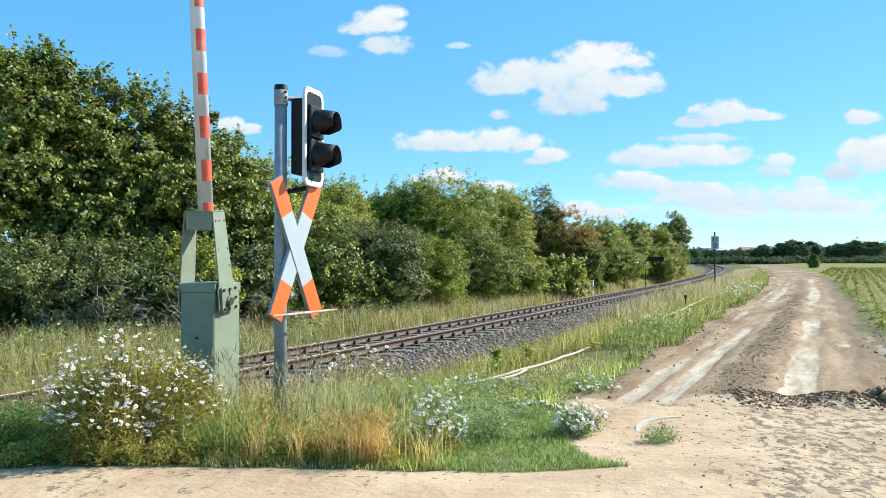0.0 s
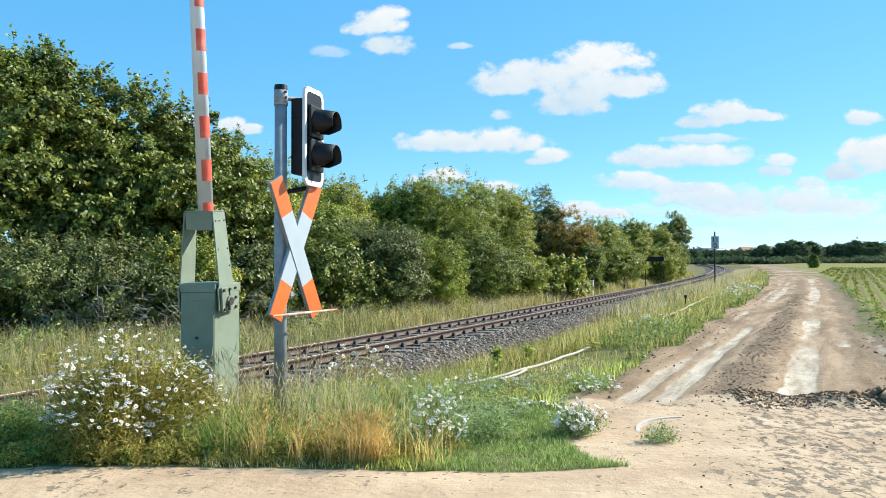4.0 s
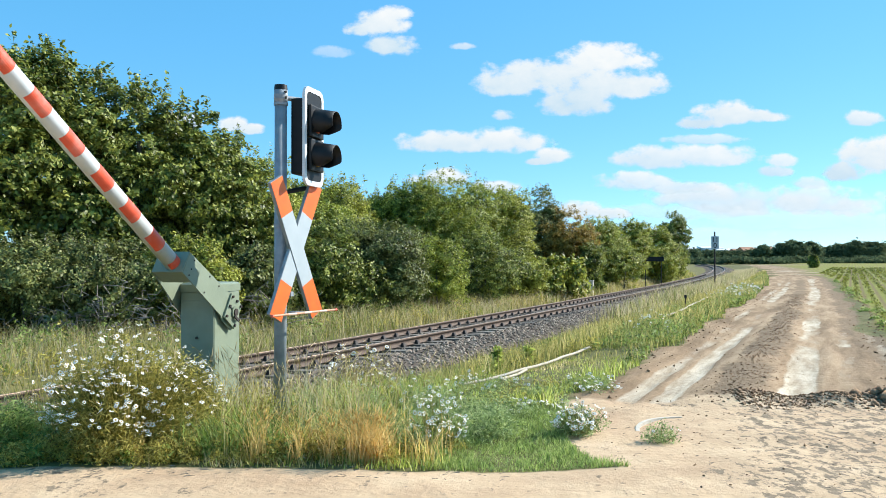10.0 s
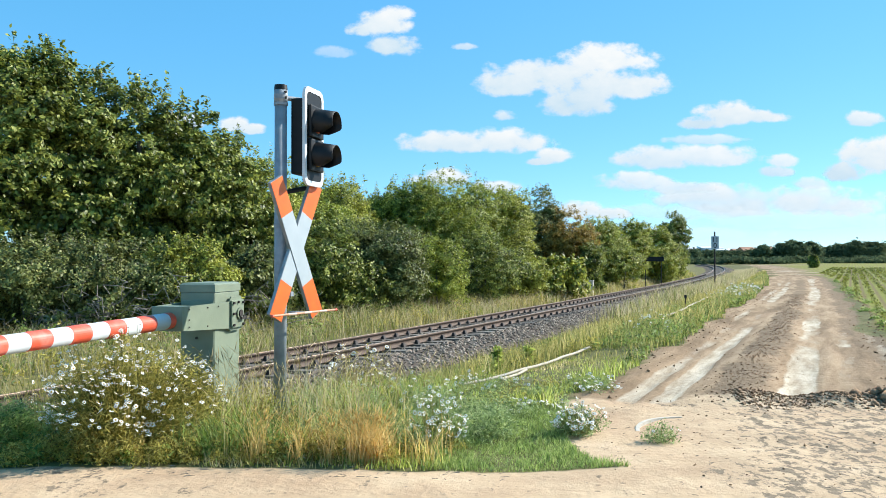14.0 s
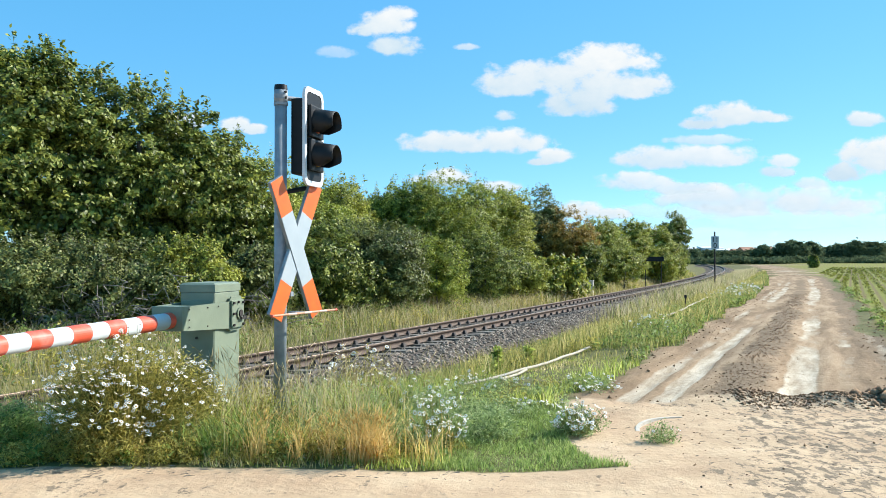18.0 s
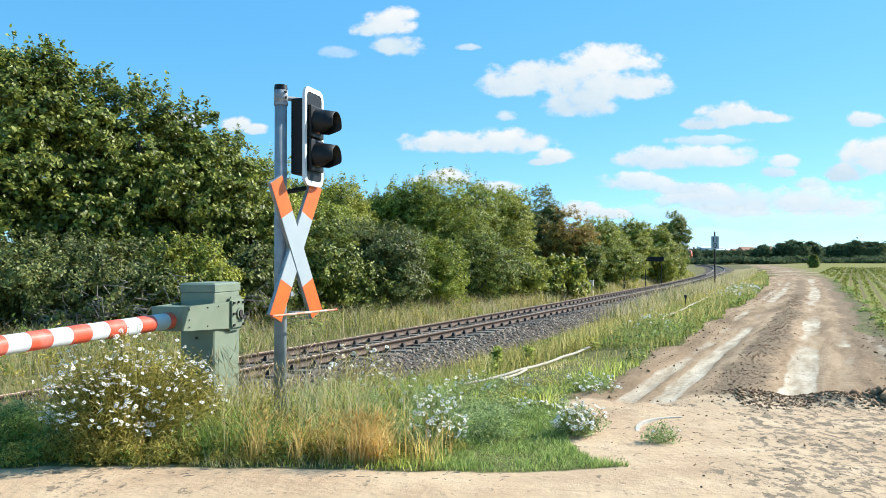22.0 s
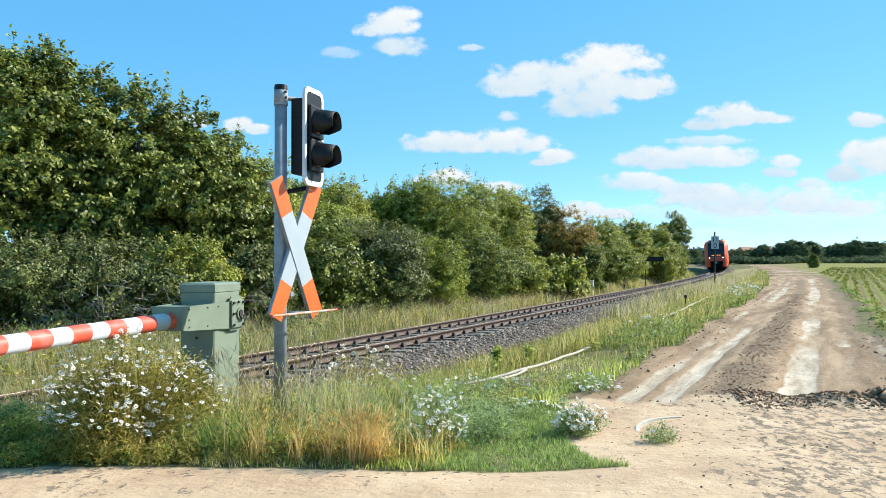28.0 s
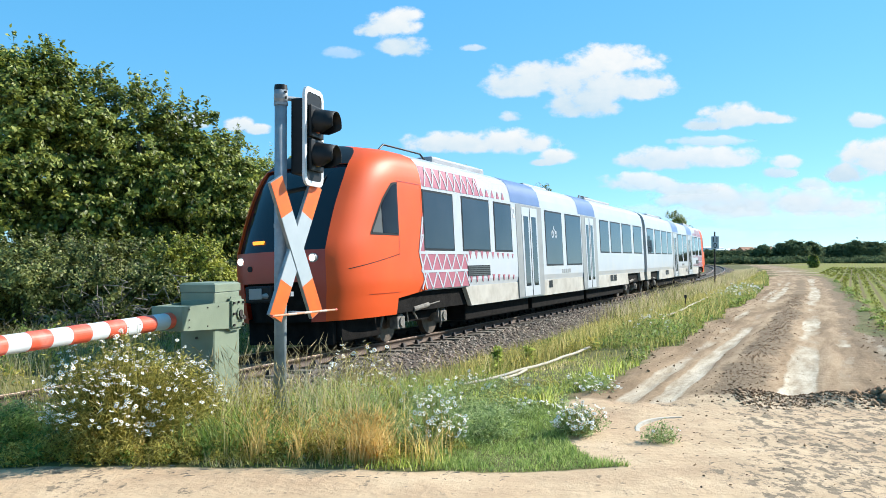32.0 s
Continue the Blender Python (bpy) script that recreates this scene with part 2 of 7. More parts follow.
def tube(bm, a, b, r0, r1=None, n=12, caps=True):
    """A straight tapered tube from a to b."""
    r1 = r0 if r1 is None else r1
    a, b = Vector(a), Vector(b)
    q = (b - a).to_track_quat("Z", "Y").to_matrix()
    rings = []
    for p, r in ((a, r0), (b, r1)):
        rings.append([bm.verts.new(p + q @ Vector((r * math.cos(2 * math.pi * i / n), r * math.sin(2 * math.pi * i / n), 0))) for i in range(n)])
    for i in range(n):
        bm.faces.new((rings[0][i], rings[0][(i + 1) % n], rings[1][(i + 1) % n], rings[1][i]))
    if caps:
        bm.faces.new(rings[0][::-1])
        bm.faces.new(rings[1])
    return bm


def tubed(*a, **k):
    return tube(bmesh.new(), *a, **k)


def extrude_poly(pts, axis_from, axis_to, plane="xz"):
    """A prism: the polygon pts in a plane, between two places on the third axis."""
    bm = bmesh.new()

    def at(p, d):
        return (p[0], d, p[1]) if plane == "xz" else ((d, p[0], p[1]) if plane == "yz" else (p[0], p[1], d))
    lo = [bm.verts.new(at(p, axis_from)) for p in pts]
    hi = [bm.verts.new(at(p, axis_to)) for p in pts]
    bm.faces.new(lo)
    bm.faces.new(hi[::-1])
    for i in range(len(pts)):
        j = (i + 1) % len(pts)
        bm.faces.new((lo[i], lo[j], hi[j], hi[i]))
    return bm


# ---- the line of the railway ----
HEAD0, LINE0 = 0.4656, (-4.3045, 10.7026)
BENDS = ([0, 15, 30, 45, 60, 75, 90, 110, 140, 180, 230], [0.0022, 0.0006, 0.0007, 0.0012, 0.0011, 0.0014, 0.0015, 0.0008, 0.0015, 0.0014, 0.0016])
STEP = 0.5
LS = np.arange(-60, 800, STEP)
_k = np.interp(LS, *BENDS)
_h = -np.concatenate([[0], np.cumsum((_k[1:] + _k[:-1]) / 2 * STEP)])
_i0 = int(np.argmin(abs(LS)))
LH = HEAD0 + _h - _h[_i0]
_x = np.concatenate([[0], np.cumsum((np.sin(LH[1:]) + np.sin(LH[:-1])) / 2 * STEP)])
_y = np.concatenate([[0], np.cumsum((np.cos(LH[1:]) + np.cos(LH[:-1])) / 2 * STEP)])
LX, LY = _x - _x[_i0] + LINE0[0], _y - _y[_i0] + LINE0[1]
RAIL_Z, CANT = EYE - 1.68, 0.08 / 1.5


def line(s, off=0.0):
    """World x, y at the distance s along the railway, off metres to its right; arrays or numbers."""
    h = np.interp(s, LS, LH)
    return np.interp(s, LS, LX) + np.cos(h) * off, np.interp(s, LS, LY) - np.sin(h) * off


def along(x, y):
    """The distance s and the offset of world places, by two steps of Newton."""
    x, y = np.asarray(x, float), np.asarray(y, float)
    s = (x - LINE0[0]) * math.sin(0.42) + (y - LINE0[1]) * math.cos(0.42)
    for _ in range(4):
        s = np.clip(s, LS[0], LS[-1])
        h = np.interp(s, LS, LH)
        s = s + (x - np.interp(s, LS, LX)) * np.sin(h) + (y - np.interp(s, LS, LY)) * np.cos(h)
    s = np.clip(s, LS[0], LS[-1])
    h = np.interp(s, LS, LH)
    return s, (x - np.interp(s, LS, LX)) * np.cos(h) - (y - np.interp(s, LS, LY)) * np.sin(h)


def sstep(a, b, v):
    t = np.clip((np.asarray(v, float) - a) / (b - a), 0, 1)
    return t * t * (3 - 2 * t)


def wave(x, y, scale, seed=0.0):
    """Smooth uneven values from -1 to 1 for arrays: two octaves of lattice noise."""
    total = 0.0
    for octave, share in ((1.0, 0.68), (2.17, 0.42)):
        u = np.asarray(x, float) * scale * octave * 0.55 + 37.2 * seed + 500.5
        v = np.asarray(y, float) * scale * octave * 0.55 + 11.9 * seed + 900.5
        iu, iv = np.floor(u).astype(np.int64), np.floor(v).astype(np.int64)
        fu, fv = u - iu, v - iv
        fu, fv = fu * fu * (3 - 2 * fu), fv * fv * (3 - 2 * fv)

        def knot(a, c):
            h = (a * 374761393 + c * 668265263 + int(seed * 7919) * 2246822519) & 0xFFFFFFFF
            h = ((h ^ (h >> 13)) * 1274126177) & 0xFFFFFFFF
            return ((h ^ (h >> 16)) & 0xFFFF) / 32767.5 - 1.0
        top = knot(iu, iv) * (1 - fu) + knot(iu + 1, iv) * fu
        low = knot(iu, iv + 1) * (1 - fu) + knot(iu + 1, iv + 1) * fu
        total = total + share * (top * (1 - fv) + low * fv)
    return total


def zones(x, y):
    """Shares of worn sandy ground, ploughed-up mud and crop field at world places."""
    s, off = along(x, y)
    rag = wave(x, y, 1.1) * 0.28 + wave(x, y, 4.3, 2) * 0.10
    far = sstep(18, 60, y)
    left = 6.2 - 0.35 * far - 0.7 * sstep(40, 70, y) + rag * (1 - 0.4 * far)
    right = 9.35 - 0.28 * sstep(12, 17, y) + wave(x, y, 0.8, 5) * 0.25
    track = sstep(left - 0.25, left + 0.25, off) * (1 - sstep(right - 0.2, right + 0.3, off))
    side = 1.05 + 0.36 * np.exp(-((y - 5.42) / 0.22) ** 2) + 0.10 * np.clip(y - 6.5, 0, 3)
    apron = (1 - sstep(7.7, 8.5, y + rag)) * sstep(-0.15, 0.15, x - side + rag * 0.5)
    road = 1 - sstep(5.30, 5.50, y + 0.25 * rag - 0.11 * np.clip(x - 0.3, 0, 1.6))
    sand = np.maximum(np.maximum(apron, road), 0)
    mud = track * sstep(7.6, 8.1, y + rag * 0.5)
    near_track = track * (1 - sstep(7.6, 8.1, y + rag * 0.5)) * sstep(-0.15, 0.15, x - side + rag * 0.5)
    sand = np.maximum(sand, near_track)
    crop = sstep(right + 0.1, right + 0.6, off) * sstep(9.0, 11.0, y)
    return np.clip(sand, 0, 1), np.clip(mud, 0, 1), np.clip(crop, 0, 1)


def tracks(x, y):
    """Share of the smooth pale wheel tracks in the mud."""
    s, off = along(x, y)
    lane = off + 0.10 * wave(x, y, 0.30, 9) + 0.05 * wave(x, y, 1.3, 2)
    t = np.zeros(np.shape(off))
    for at, half, share in ((6.62, 0.12, 0.65), (6.98, 0.14, 0.8), (8.20, 0.19, 1.0), (8.72, 0.13, 0.75), (9.15, 0.12, 0.8)):
        worn = 1.0 if at < 8.5 else 1 - 0.85 * sstep(13, 18, y)
        t = np.maximum(t, worn * share * np.exp(-((lane - at) / half) ** 4))
    return np.clip(t * (0.9 + 0.9 * wave(off * 1.5, s * 0.18, 1.7, 14) + 0.35 * wave(off, s * 0.3, 5.3, 15)), 0, 1)


ROW, ROW_TURN = 0.50, 0.478      # the crop rows' spacing and heading


def row_at(x, y):
    """The number of the crop row at world places; whole numbers lie on the plants."""
    return (x * math.cos(ROW_TURN) - y * math.sin(ROW_TURN) - 0.62) / ROW


def ground_z(x, y):
    """Height of the ground at world places."""
    x, y = np.asarray(x, float), np.asarray(y, float)
    s, off = along(x, y)
    deep = sstep(-3.5, 3.0, s)
    low = -0.52 * deep * (1 - sstep(3.0, 5.6, off))
    low = low - 0.10 * (1 - deep) * (1 - sstep(1.6, 3.2, off))
    low = low + 0.18 * (1 - sstep(-4.5, -2.6, off))
    low = low - 0.42 * (1 - sstep(1.75, 2.35, np.abs(off))) * sstep(-6.0, -4.0, s)
    z = low + 0.02 * wave(x, y, 0.7) + 0.008 * wave(x, y, 3.0, 3)
    sand, mud, crop = zones(x, y)
    lane = off + 0.10 * wave(x, y, 0.30, 9) + 0.05 * wave(x, y, 1.3, 2)
    fade = np.clip(1.3 - y / 90, 0.3, 1)
    ruts = (wave(off, s * 0.12, 3.4, 4) * 0.022 + wave(off, s * 0.2, 9.0, 6) * 0.012 + wave(x, y, 9.0, 5) * 0.008 * np.clip(1.5 - y / 14, 0, 1) - 0.035 * tracks(x, y)) * fade
    ridge = 0.09 * np.exp(-((lane - 7.65) / 0.34) ** 2) * np.clip(1 - y / 60, 0, 1)
    z = z + mud * (ruts + ridge + 0.02)
    lip = np.exp(-((y - 7.95 - 0.12 * wave(x, y, 1.9, 2)) / 0.16) ** 2) * sstep(2.9, 3.6, x)
    z = z + lip * (0.07 + 0.05 * wave(x, y, 5.0, 8))
    z = z + sand * (0.012 * wave(x, y, 5.1, 7) * sstep(0.6, 1.6, x) + 0.004 * wave(x, y, 14.0, 7))
    bank = np.exp(-((off - 9.5) / 0.22) ** 2) * sstep(9, 12, y) * 0.07
    z = z + bank + crop * 0.04 * np.cos(row_at(x, y) * 2 * math.pi) * np.clip(1 - y / 80, 0, 1)
    return z


def low_strip(x, y):
    """The trodden strip beside the hose."""
    t, d = (x - 0.2) * 0.555 + (y - 9.4) * 0.832, (x - 0.2) * 0.832 - (y - 9.4) * 0.555
    return (t > -1.7) & (t < 3.9) & (d > -0.45) & (d < 1.15)


def gz(x, y):
    return float(ground_z(np.array([x]), np.array([y]))[0])



# ---- ground ----
def spaced(parts):
    out = []
    for a, b, st in parts:
        out.extend(np.arange(a, b, st))
    return np.array(out + [parts[-1][1]])


def ground_material():
    m = bpy.data.materials.new("ground")
    m.use_nodes = True
    nt = m.node_tree
    n, l = nt.nodes, nt.links
    b = n["Principled BSDF"]
    b.inputs["Roughness"].default_value = 0.95
    b.inputs["Specular IOR Level"].default_value = 0.15
    tc = n.new("ShaderNodeTexCoord")

    path = n.new("ShaderNodeAttribute")
    path.attribute_name = "path"

    def noise_at(scale, detail=8.0, stretch=None):
        nz = n.new("ShaderNodeTexNoise")
        nz.inputs["Scale"].default_value = scale
        nz.inputs["Detail"].default_value = detail
        nz.inputs["Roughness"].default_value = 0.65
        if stretch:
            mp = n.new("ShaderNodeMapping")
            mp.inputs["Scale"].default_value = stretch[1]
            l.new(path.outputs["Vector"] if stretch[0] else tc.outputs["Object"], mp.inputs["Vector"])
            l.new(mp.outputs["Vector"], nz.inputs["Vector"])
        else:
            l.new(tc.outputs["Object"], nz.inputs["Vector"])
        return nz.outputs["Fac"]

    def ramp(fac, *stops):
        r = n.new("ShaderNodeValToRGB")
        e = r.color_ramp.elements
        for i, (p, c) in enumerate(stops):
            el = e[i] if i < 2 else e.new(p)
            el.position, el.color = p, (*c, 1)
        l.new(fac, r.inputs["Fac"])
        return r.outputs["Color"]

    def mix(fac, a, c):
        mx = n.new("ShaderNodeMix")
        mx.data_type = "RGBA"
        l.new(fac, mx.inputs["Factor"])
        l.new(a, mx.inputs["A"])
        l.new(c, mx.inputs["B"])
        return mx.outputs["Result"]

    def share(name, noise_fac):
        at = n.new("ShaderNodeAttribute")
        at.attribute_name = name
        ad = n.new("ShaderNodeMath")
        ad.operation = "MULTIPLY_ADD"
        l.new(noise_fac, ad.inputs[0])
        ad.inputs[1].default_value = 0.9
        l.new(at.outputs["Fac"], ad.inputs[2])
        r = n.new("ShaderNodeMapRange")
        r.inputs["From Min"].default_value, r.inputs["From Max"].default_value = 0.82, 1.08
        l.new(ad.outputs[0], r.inputs["Value"])
        return r.outputs["Result"]
    rough_n = noise_at(3.2)
    soil = ramp(noise_at(2.2), (0.3, (0.09, 0.085, 0.035)), (0.7, (0.20, 0.17, 0.075)), (0.5, (0.13, 0.125, 0.048)))
    sand_c = ramp(noise_at(0.9, 10), (0.32, (0.41, 0.275, 0.17)), (0.62, (0.575, 0.42, 0.272)), (0.5, (0.505, 0.357, 0.225)))
    where = n.new("ShaderNodeAttribute")
    where.attribute_name = "litter"
    lm = n.new("ShaderNodeMath")
    lm.operation = "MULTIPLY_ADD"
    l.new(where.outputs["Fac"], lm.inputs[0])
    lm.inputs[1].default_value = 0.125
    l.new(noise_at(9.5, 11, (False, (1.15, 0.75, 1.0))), lm.inputs[2])
    flecks = ramp(lm.outputs[0], (0.615, (0.0, 0.0, 0.0)), (0.665, (1.0, 1.0, 1.0)))
    sand_c = mix(flecks, sand_c, ramp(noise_at(20), (0.3, (0.15, 0.112, 0.078)), (0.7, (0.29, 0.22, 0.15))))
    crumbs = ramp(noise_at(26.0, 6), (0.30, (0.0, 0.0, 0.0)), (0.37, (1.0, 1.0, 1.0)))
    sand_c = mix(crumbs, ramp(noise_at(9), (0.3, (0.22, 0.15, 0.09)), (0.7, (0.34, 0.25, 0.16))), sand_c)
    streak = noise_at(2.4, 10, (True, (1.0, 0.10, 1.0)))
    mud_c = ramp(streak, (0.36, (0.18, 0.118, 0.068)), (0.62, (0.40, 0.28, 0.174)), (0.48, (0.285, 0.192, 0.115)))
    pale = ramp(noise_at(5.0, 10, (True, (1.0, 0.15, 1.0))), (0.36, (0.31, 0.235, 0.155)), (0.66, (0.55, 0.465, 0.355)))
    mud_c = mix(share("turned", rough_n), mud_c, ramp(noise_at(12.0), (0.3, (0.145, 0.098, 0.06)), (0.7, (0.27, 0.188, 0.116))))
    mud_c = mix(share("tracks", noise_at(4.0, 11, (True, (1.0, 0.3, 1.0)))), mud_c, pale)
    xyz = n.new("ShaderNodeSeparateXYZ")
    l.new(tc.outputs["Object"], xyz.inputs[0])

    def calc(op, a, c, d=None):
        q = n.new("ShaderNodeMath")
        q.operation = op
        for slot, v in zip(q.inputs, (a, c, d)):
            if isinstance(v, (int, float)):
                slot.default_value = v
            elif v is not None:
                l.new(v, slot)
        return q.outputs[0]
    across = calc("MULTIPLY_ADD", xyz.outputs["X"], math.cos(ROW_TURN) / ROW, calc("MULTIPLY_ADD", xyz.outputs["Y"], -math.sin(ROW_TURN) / ROW, -0.62 / ROW))
    ripple = calc("MULTIPLY_ADD", calc("COSINE", calc("MULTIPLY", across, 2 * math.pi), 0.0), 0.35, calc("MULTIPLY_ADD", rough_n, 0.5, 0.40))
    crop_c = ramp(ripple, (0.26, (0.15, 0.105, 0.055)), (0.56, (0.20, 0.20, 0.038)), (0.38, (0.17, 0.15, 0.045)))
    col = mix(share("crop", rough_n), soil, crop_c)
    col = mix(share("mud", rough_n), col, mud_c)
    col = mix(share("sand", rough_n), col, sand_c)
    l.new(col, b.inputs["Base Color"])
    bp = n.new("ShaderNodeBump")
    bp.inputs["Strength"].default_value, bp.inputs["Distance"].default_value = 0.55, 0.04
    l.new(noise_at(11.0, 10), bp.inputs["Height"])
    l.new(bp.outputs["Normal"], b.inputs["Normal"])
    return m


def build_ground():
    xs = spaced([(-1800, -300, 250), (-300, -60, 30), (-60, -12, 2.0), (-12, -4, 0.35), (-4, 8.5, 0.055), (8.5, 24, 0.12), (24, 60, 0.8), (60, 300, 30), (300, 1800, 250)])
    ys = spaced([(-600, -40, 120), (-40, 3, 2.5), (3, 4.4, 0.2), (4.4, 12, 0.055), (12, 24, 0.11), (24, 60, 0.45), (60, 300, 10), (300, 3400, 250)])
    gx, gy = np.meshgrid(xs, ys)
    sh = gx.shape
    fx, fy = gx.ravel(), gy.ravel()
    z = ground_z(fx, fy)
    verts = np.stack([fx, fy, z], 1)
    i = np.arange(sh[0] * sh[1]).reshape(sh)
    faces = np.stack([i[:-1, :-1].ravel(), i[:-1, 1:].ravel(), i[1:, 1:].ravel(), i[1:, :-1].ravel()], 1)
    me = fast_mesh("ground", verts, faces, ground_material(), True)
    off = along(fx, fy)[1] + 0.12 * wave(fx, fy, 1.1, 9)
    turned = 0.92 * np.exp(-((off - 7.65) / 0.31) ** 4) + 0.95 * np.exp(-((off - 9.42) / 0.30) ** 4) + np.exp(-((fy - 7.95) / 0.22) ** 4) * sstep(2.9, 3.4, fx)
    turned = turned + 0.95 * sstep(8.75, 9.15, off + 0.3 * sstep(12, 17, fy)) * (1 - sstep(9.5, 9.9, off)) * sstep(9, 12, fy)
    turned = np.clip(turned * (0.75 + 0.4 * wave(fx, fy, 2.0, 4)), 0, 1)
    scraps = np.clip(-0.15 + 0.6 * sstep(1.0, 2.8, fx) * sstep(4.6, 5.3, fy) + 0.95 * sstep(1.9, 2.9, fx - 0.35 * (fy - 6)) + 0.9 * wave(fx, fy, 1.7, 3) + 0.5 * wave(fx, fy, 5.0, 4), 0, 1)
    me.attributes.new("path", "FLOAT_VECTOR", "POINT").data.foreach_set("vector", np.stack([off, along(fx, fy)[0], 0 * off], 1).astype(np.float32).ravel())
    for name, v in zip(("sand", "mud", "crop", "tracks", "litter", "turned"), (*zones(fx, fy), tracks(fx, fy), scraps, turned)):
        at = me.attributes.new(name, "FLOAT", "POINT")
        at.data.foreach_set("value", v.astype(np.float32))
    return tagged(new("ground", me), "sandy verge, rutted dirt track and crop field", "ground", kind="structure")


build_ground()


# ---- railway ----
def sweep(name, profile, off, s_list, material, parent, label="", tilt=True):
    """A profile (x across, z up) drawn along the line at an offset."""
    vs, fs = [], []
    k = len(profile)
    for s in s_list:
        for a, z in profile:
            o = off + a
            x, y = line(s, o)
            vs.append((x, y, RAIL_Z + z + (o * CANT if tilt else 0)))
    for i in range(len(s_list) - 1):
        for j in range(k):
            a, b = i * k + j, i * k + (j + 1) % k
            fs.append((a, b, b + k, a + k))
    ob = new(name, fast_mesh(name, vs, fs, material))
    ob.parent = parent
    if label:
        tagged(ob, label)
    return ob


def build_railway():
    near = np.concatenate([np.arange(-40, 120, 1.0), np.arange(120, 260, 2.5), np.arange(260, 790, 10)])
    bed = empty("railway_track", label="single railway line on grey crushed-stone ballast", category="railway track", kind="structure")
    web = [(-0.065, -0.155), (0.065, -0.155), (0.065, -0.140), (0.012, -0.118), (0.010, -0.050), (0.036, -0.038), (0.036, -0.010), (-0.036, -0.010), (-0.036, -0.038), (-0.010, -0.050), (-0.012, -0.118), (-0.065, -0.140)]
    head = [(-0.036, -0.0095), (0.036, -0.0095), (0.034, -0.002), (0.026, 0.0), (-0.026, 0.0), (-0.034, -0.002)]
    for off in (-0.754, 0.754):
        r = sweep("rail", web, off, near, RAIL_RUST, bed, "rusty steel rail")
        sweep("rail_head", head, off, near, RAIL_TOP, r)
    top = -0.20
    prof = [(-2.6, -0.62), (-2.1, -0.34), (-1.6, top - 0.03), (-1.2, top), (1.2, top), (1.6, top - 0.03), (2.2, -0.35), (2.7, -0.70), (2.7, -0.95), (-2.6, -0.95)]
    sweep("ballast", prof, 0, near, BALLAST, bed)
    me = part("sleeper", boxed(-1.3, 1.3, -0.13, 0.13, -0.16, 0, bevel=0.015), SLEEPER).data
    bpy.data.objects.remove(bpy.data.objects["sleeper"])
    for i, s in enumerate(np.arange(-16, 150, 0.6)):
        x, y = line(s)
        h = float(np.interp(s, LS, LH))
        ob = new("sleeper", me)
        ob.parent = bed
        ob.matrix_basis = pose(x, y, RAIL_Z - 0.162 + random.uniform(-0.008, 0.004), 0, -math.degrees(CANT), -math.degrees(h) + random.uniform(-0.6, 0.6))
    # clips and chairs beside the rails
    bm = bmesh.new()
    for s in np.arange(-10, 80, 0.6):
        h = float(np.interp(s, LS, LH))
        for off in (-0.754, 0.754):
            for side in (-1, 1):
                o = off + side * 0.085
                x, y = line(s, o)
                m = pose(x, y, RAIL_Z - 0.118 + o * CANT, 0, 0, -math.degrees(h))
                b2 = [bm.verts.new(m @ Vector(v)) for v in ((-0.05, -0.055, -0.04), (0.05, -0.055, -0.04), (0.05, 0.055, -0.04), (-0.05, 0.055, -0.04), (-0.02, -0.03, 0.045), (0.02, -0.03, 0.045), (0.02, 0.03, 0.045), (-0.02, 0.03, 0.045))]
                for q in ((0, 1, 5, 4), (1, 2, 6, 5), (2, 3, 7, 6), (3, 0, 4, 7), (4, 5, 6, 7)):
                    bm.faces.new([b2[i] for i in q])
    tagged(part("rail_clips", bm, IRON, bed), kind="stuff")
    return bed


def stones(name, places, sizes, material, seed, label):
    """Many small angular stones in one mesh."""
    rng = np.random.default_rng(seed)
    base = np.array([(1, 0, 0), (-1, 0, 0), (0, 1, 0), (0, -1, 0), (0, 0, 1), (0, 0, -1)], float)
    tri = np.array([(0, 2, 4), (2, 1, 4), (1, 3, 4), (3, 0, 4), (2, 0, 5), (1, 2, 5), (3, 1, 5), (0, 3, 5)])
    n = len(places)
    v = base[None] * (0.6 + 0.8 * rng.random((n, 6, 1))) + rng.normal(0, 0.22, (n, 6, 3))
    a = rng.random(n) * 6.283
    c, s = np.cos(a)[:, None], np.sin(a)[:, None]
    v = np.stack([v[..., 0] * c - v[..., 1] * s, v[..., 0] * s + v[..., 1] * c, v[..., 2] * 0.8], -1)
    v = v * np.asarray(sizes)[:, None, None] + np.asarray(places)[:, None, :]
    f = (tri[None] + (np.arange(n) * 6)[:, None, None]).reshape(-1, 3)
    return tagged(new(name, fast_mesh(name, v.reshape(-1, 3), f, material)), label, "stones", kind="stuff")


def build_ballast_stones():
    rng = np.random.default_rng(4)
    n = 36000
    s = -8 + 62 * rng.random(n) ** 1.5
    off = rng.uniform(-1.6, 2.55, n)
    x, y = line(s, off)
    z = np.interp(off, [-2.1, -1.6, -1.2, 1.2, 1.6, 2.2, 2.7], [-0.34, -0.23, -0.2, -0.2, -0.23, -0.35, -0.70]) + RAIL_Z + off * CANT
    keep = (np.abs(np.abs(off) - 0.754) > 0.10)
    pl = np.stack([x, y, z + 0.008], 1)[keep]
    stones("ballast_stones", pl, rng.uniform(0.017, 0.042, len(pl)), STONE, 5, "grey angular crushed-stone railway ballast")


railway = build_railway()
build_ballast_stones()


# ---- barrier, signal and cross ----
BD = 13.9            # the boom's line, degrees from the view's axis


